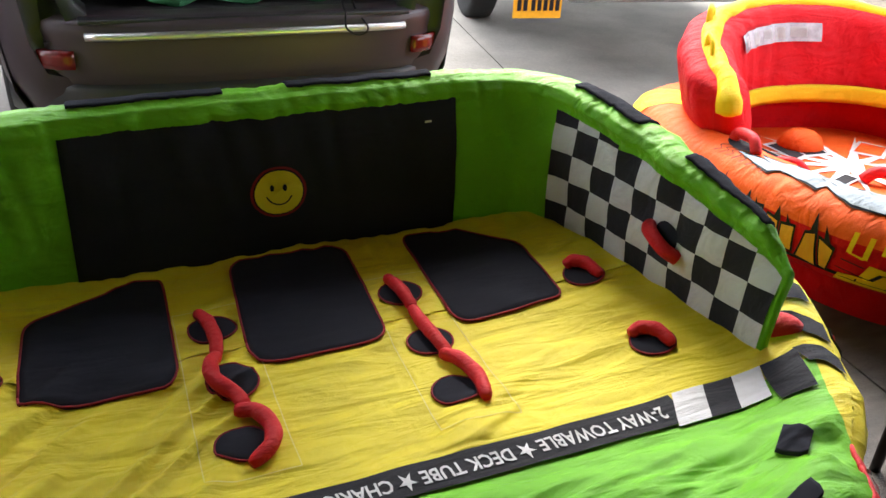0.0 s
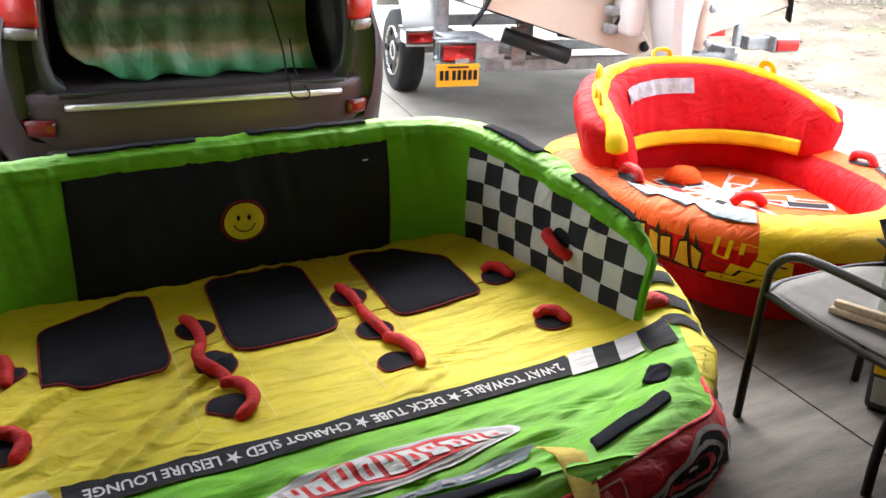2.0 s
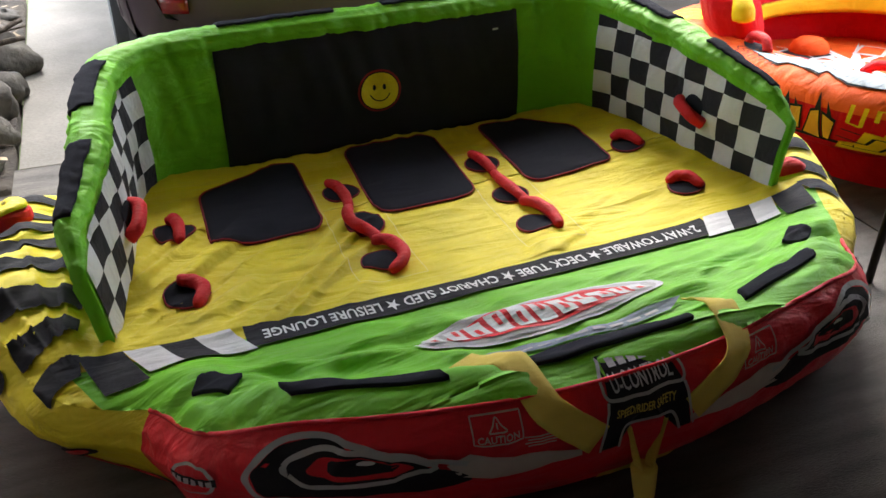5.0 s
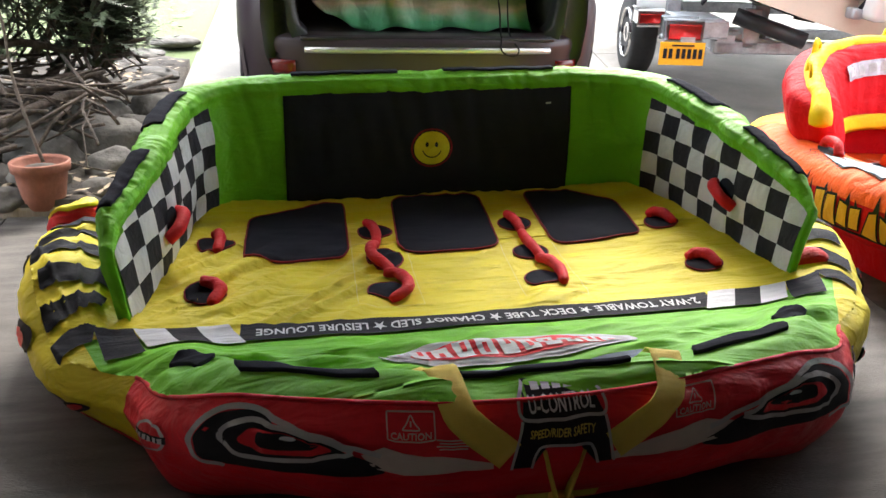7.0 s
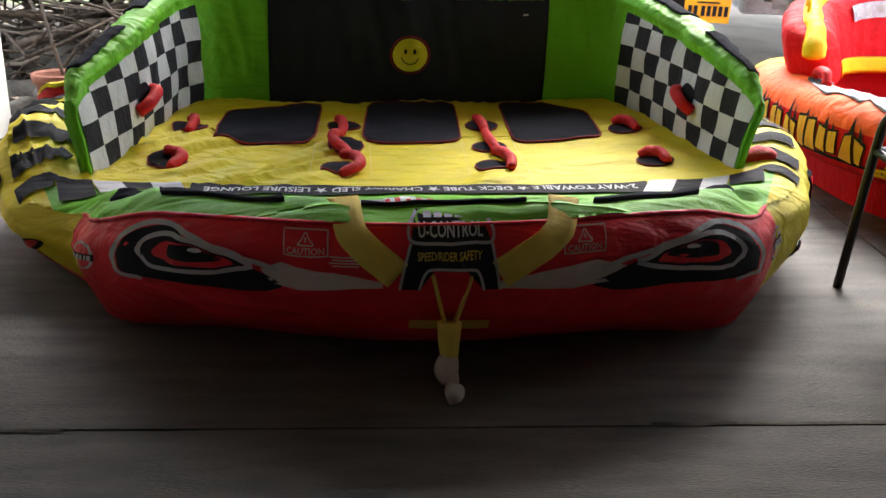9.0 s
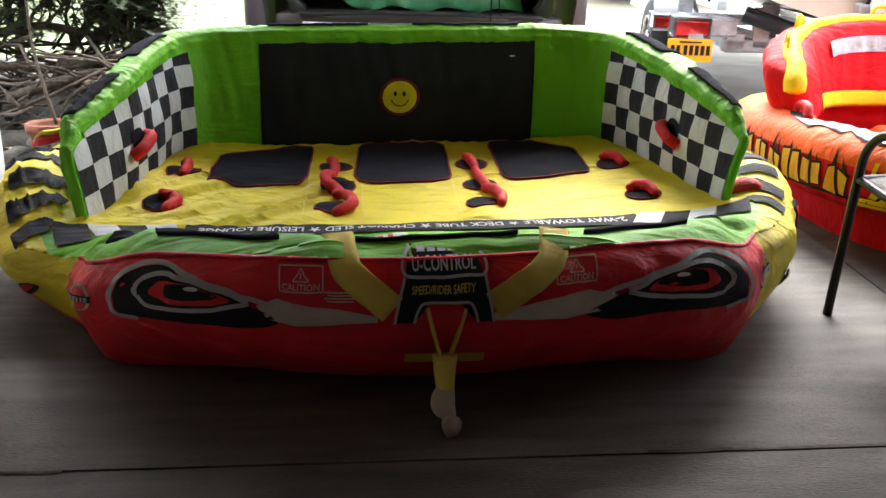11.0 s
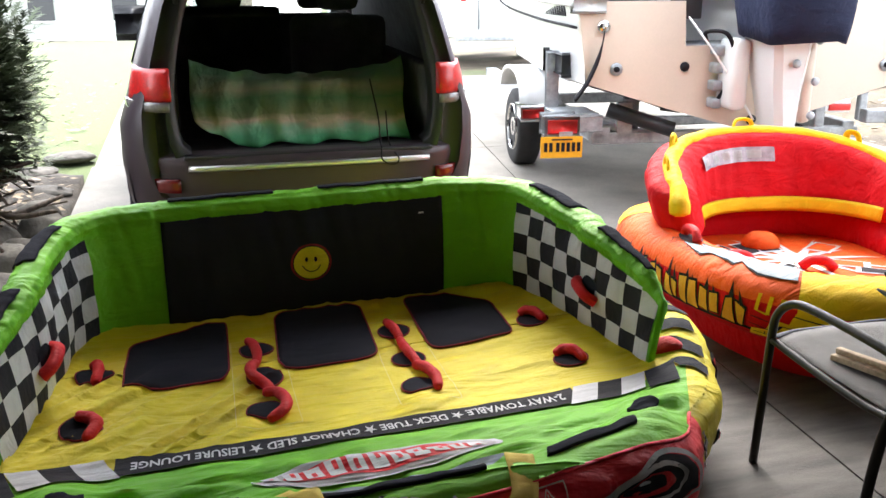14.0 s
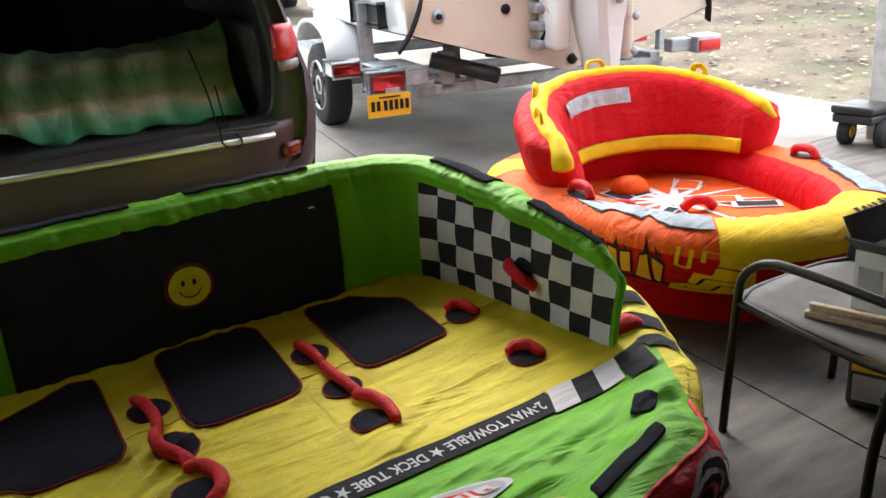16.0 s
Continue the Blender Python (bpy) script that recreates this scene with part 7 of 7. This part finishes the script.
for n in range(5200):
    if n < 700:
        x, y = rng.uniform(-3.2, -1.32), rng.uniform(1.4, 4.6)
    elif n < 4800:
        x, y = rng.uniform(5.9, 15), rng.uniform(1.5, 13)
    else:
        x, y = rng.uniform(-5, -1.4), rng.uniform(4.5, 12)
    s, a = rng.uniform(0.02, 0.05), rng.uniform(0, 6.28)
    z = ground_z(x, y) + (0.075 if n < 700 else -0.02)
    u, v = Vector((math.cos(a), math.sin(a), rng.uniform(-0.3, 0.3))) * s, Vector((-math.sin(a), math.cos(a), rng.uniform(-0.3, 0.3))) * s * 0.6
    c = Vector((x, y, z))
    b = len(leaf_v)
    leaf_v += [c - u, c + v, c + u, c - v]
    leaf_f.append((b, b + 1, b + 2, b + 3))
me = bpy.data.meshes.new("leaf_litter")
me.from_pydata([tuple(v) for v in leaf_v], [], leaf_f)
me.materials.append(DRYLEAF)
tagged(new("leaf_litter", me), "scattered dry brown leaves on bed and lawn", "leaves", kind="stuff")

# pale flat stones between drive and lawn
for n, (x, y) in enumerate(((-1.55, 4.3), (-1.75, 5.0), (-1.5, 5.6), (-1.9, 4.5))):
    stone(x, y, ground_z(x, y) + 0.01, 0.2, 50 + n, 0.25)


# ---- far things ----
def trunk_tree(x, y, r, h, seed, name_label):
    tr = thing("tree", (x, y, ground_z(x, y) - 0.05), name_label, "tree", "trees beyond the lawn")
    z0 = ground_z(x, y) - 0.35
    bm = grid(lambda u, v: Vector((x + (r * (1 + 0.55 * math.exp(-v * h / 0.35)) * (1 - 0.25 * v)) * (1 + 0.10 * nz(Vector((math.cos(2 * math.pi * u) * 2, math.sin(2 * math.pi * u) * 2, seed + v * 3))) + 0.09 * math.exp(-v * h / 0.3) * math.sin(u * 31 + seed)) * math.cos(2 * math.pi * u), y + (r * (1 + 0.55 * math.exp(-v * h / 0.35)) * (1 - 0.25 * v)) * (1 + 0.10 * nz(Vector((math.cos(2 * math.pi * u) * 2, math.sin(2 * math.pi * u) * 2, seed + v * 3)))) * math.sin(2 * math.pi * u), z0 + h * v ** 1.3)), 40, 30, close=True)
    part("trunk", bm, OAK, tr, "furrowed grey-brown trunk")
    r2 = random.Random(seed)
    for k in range(5):
        a = r2.uniform(0, 6.28)
        b0 = Vector((x, y, z0 + h * r2.uniform(0.75, 0.98)))
        part("limb", pipe([b0, b0 + Vector((math.cos(a) * 0.9, math.sin(a) * 0.9, 0.8)), b0 + Vector((math.cos(a) * 1.9, math.sin(a) * 1.7, 2.2)), b0 + Vector((math.cos(a) * 2.3, math.sin(a) * 2.2, 3.8))], lambda t: r * 0.38 * (1 - 0.8 * t), 8, 14), OAK, tr)
    return tr


trunk_tree(10.35, 6.35, 0.56, 5.5, 3, "large bare oak with a flaring furrowed trunk")
for n, (x, y, r) in enumerate(((-7, 30, 0.3), (2, 36, 0.35), (9, 33, 0.3), (17, 27, 0.35), (24, 20, 0.3), (27, 12, 0.35), (-14, 24, 0.3), (15, 20, 0.25), (20, 15, 0.22))):
    trunk_tree(x, y, r, 7, 10 + n, "bare tree at the far side of the lawn")

# heap of cut brush beside the oak
bv = bmesh.new()
for n in range(150):
    c = Vector((9.6 + rng.gauss(0, 0.9), 9.0 + rng.gauss(0, 0.6), ground_z(9.6, 9.0) + abs(rng.gauss(0.12, 0.16))))
    a = rng.uniform(-0.5, 0.5) + (0.6 if n % 2 else -0.3)
    d = Vector((math.cos(a), math.sin(a), rng.uniform(-0.12, 0.2))) * rng.uniform(0.4, 1.0)
    pipe([c - d, c + Vector((0, 0, 0.04)), c + d], rng.uniform(0.008, 0.022), 5, bm=bv)
tagged(solo("brush_heap", bv, OAK, "heap of cut grey brush on the lawn", "brush"), kind="stuff")

# dark garden bench far off
bench = thing("garden_bench", (12.9, 5.4, ground_z(12.9, 5.4)), "dark wooden garden bench beyond the oak", "bench")
gz = ground_z(12.9, 5.4)
part("seat", box(12.3, 13.9, 5.2, 5.6, gz + 0.40, gz + 0.46, 0.01), CAR_BLACK, bench)
part("back_rail", box(12.3, 13.9, 5.62, 5.68, gz + 0.75, gz + 0.85, 0.01), CAR_BLACK, bench)
part("back_rail", box(12.3, 13.9, 5.62, 5.68, gz + 0.55, gz + 0.65, 0.01), CAR_BLACK, bench)
for x in (12.35, 13.8):
    part("leg", box(x, x + 0.08, 5.2, 5.28, gz - 0.1, gz + 0.42, 0.01), CAR_BLACK, bench)
    part("leg", box(x, x + 0.08, 5.6, 5.68, gz - 0.1, gz + 0.88, 0.01), CAR_BLACK, bench)

# white box trailer parked up the drive
vz = ground_z(5.4, 14)
van = thing("box_trailer", (5.6, 15.0, vz), "white enclosed box trailer parked up the drive", "trailer")
part("body", box(4.3, 6.6, 12.6, 17.0, vz + 0.45, vz + 2.5, 0.05), GEL, van, "white box body")
part("rear_frame", box(4.26, 6.64, 12.52, 12.60, vz + 0.40, vz + 0.55, 0.01), STEEL, van)
part("door_seam", box(5.44, 5.46, 12.585, 12.6, vz + 0.5, vz + 2.45, 0.0), INK, van)
for x in (4.42, 6.48):
    part("marker_lamp", box(x - 0.05, x + 0.05, 12.57, 12.6, vz + 1.1, vz + 1.28, 0.01), LENS_R, van, "red marker lamp")
    part("wheel", lathe([(0.18, -0.10), (0.33, -0.10), (0.34, 0.10), (0.18, 0.10)], 20, m=pose(x, 14.8, vz + 0.30, 0, 90, 0)), RUBBER, van)
part("latch_bar", pipe([(4.7, 12.56, vz + 0.6), (4.7, 12.56, vz + 2.3)], 0.02, 6), STEEL, van)
part("latch_handle", pipe([(4.55, 12.55, vz + 1.5), (4.95, 12.55, vz + 1.5)], 0.02, 6), STEEL, van)

# far house and hedge line that close the view
hz = ground_z(-6, 48)
house = thing("house", (-6, 50, hz), "pale far house across the street", "house")
part("wall", box(-13, 1, 46, 54, hz - 0.5, hz + 3.0, 0.02), SIDING, house, soft=False)
rb = bmesh.new()
rv = [rb.verts.new(p) for p in ((-13.5, 45.5, hz + 3), (1.5, 45.5, hz + 3), (1.5, 54.5, hz + 3), (-13.5, 54.5, hz + 3), (-13.5, 50, hz + 5.6), (1.5, 50, hz + 5.6))]
for f in ((0, 1, 5, 4), (2, 3, 4, 5), (1, 2, 5), (3, 0, 4), (3, 2, 1, 0)):
    rb.faces.new([rv[i] for i in f])
part("roof", rb, CABIN, house, "dark roof", soft=False)
for x in (-11, -7.5, -3.5, -0.8):
    w = part("window", box(x - 0.6, x + 0.6, 45.95, 46.02, hz + 0.9, hz + 2.2, 0.0), GLASS_D, house, soft=False)
    part("window_frame", box(x - 0.7, x + 0.7, 45.93, 45.96, hz + 0.8, hz + 0.9, 0.0), PAINT_W, w, soft=False)
solo("street", thick_grid(lambda u, v: Vector((-60 + 120 * u, 38 + 5 * v, ground_z(0, 38 + 5 * v) - 0.01)), lambda u, v: Vector((-60 + 120 * u, 38 + 5 * v, ground_z(0, 38 + 5 * v) - 0.2)), 20, 3), DRIVE, "pale street beyond the lawn", "street", kind="structure")
hv, hf = [], []
for n in range(9000):
    a = rng.uniform(-1.4, 2.6)
    R = rng.uniform(52, 66)
    c = Vector((6 + R * math.sin(a), 4 + R * math.cos(a), 1.0 + rng.uniform(0, 1) ** 1.6 * (7 + 3 * nz(Vector((a * 9, 0, 0))))))
    s = rng.uniform(0.2, 0.8)
    o = Vector((rng.uniform(-1, 1), rng.uniform(-1, 1), rng.uniform(-0.2, 1))).normalized() * s
    w = Vector((rng.uniform(-1, 1), rng.uniform(-1, 1), 0)).normalized() * s * 0.12
    b = len(hv)
    hv += [c - w, c + w, c + o * 2]
    hf.append((b, b + 1, b + 2))
me = bpy.data.meshes.new("far_wood")
me.from_pydata([tuple(v) for v in hv], [], hf)
me.materials.append(OAK)
tagged(new("far_wood", me), "bare grey wood that closes the view", "wood", kind="stuff")
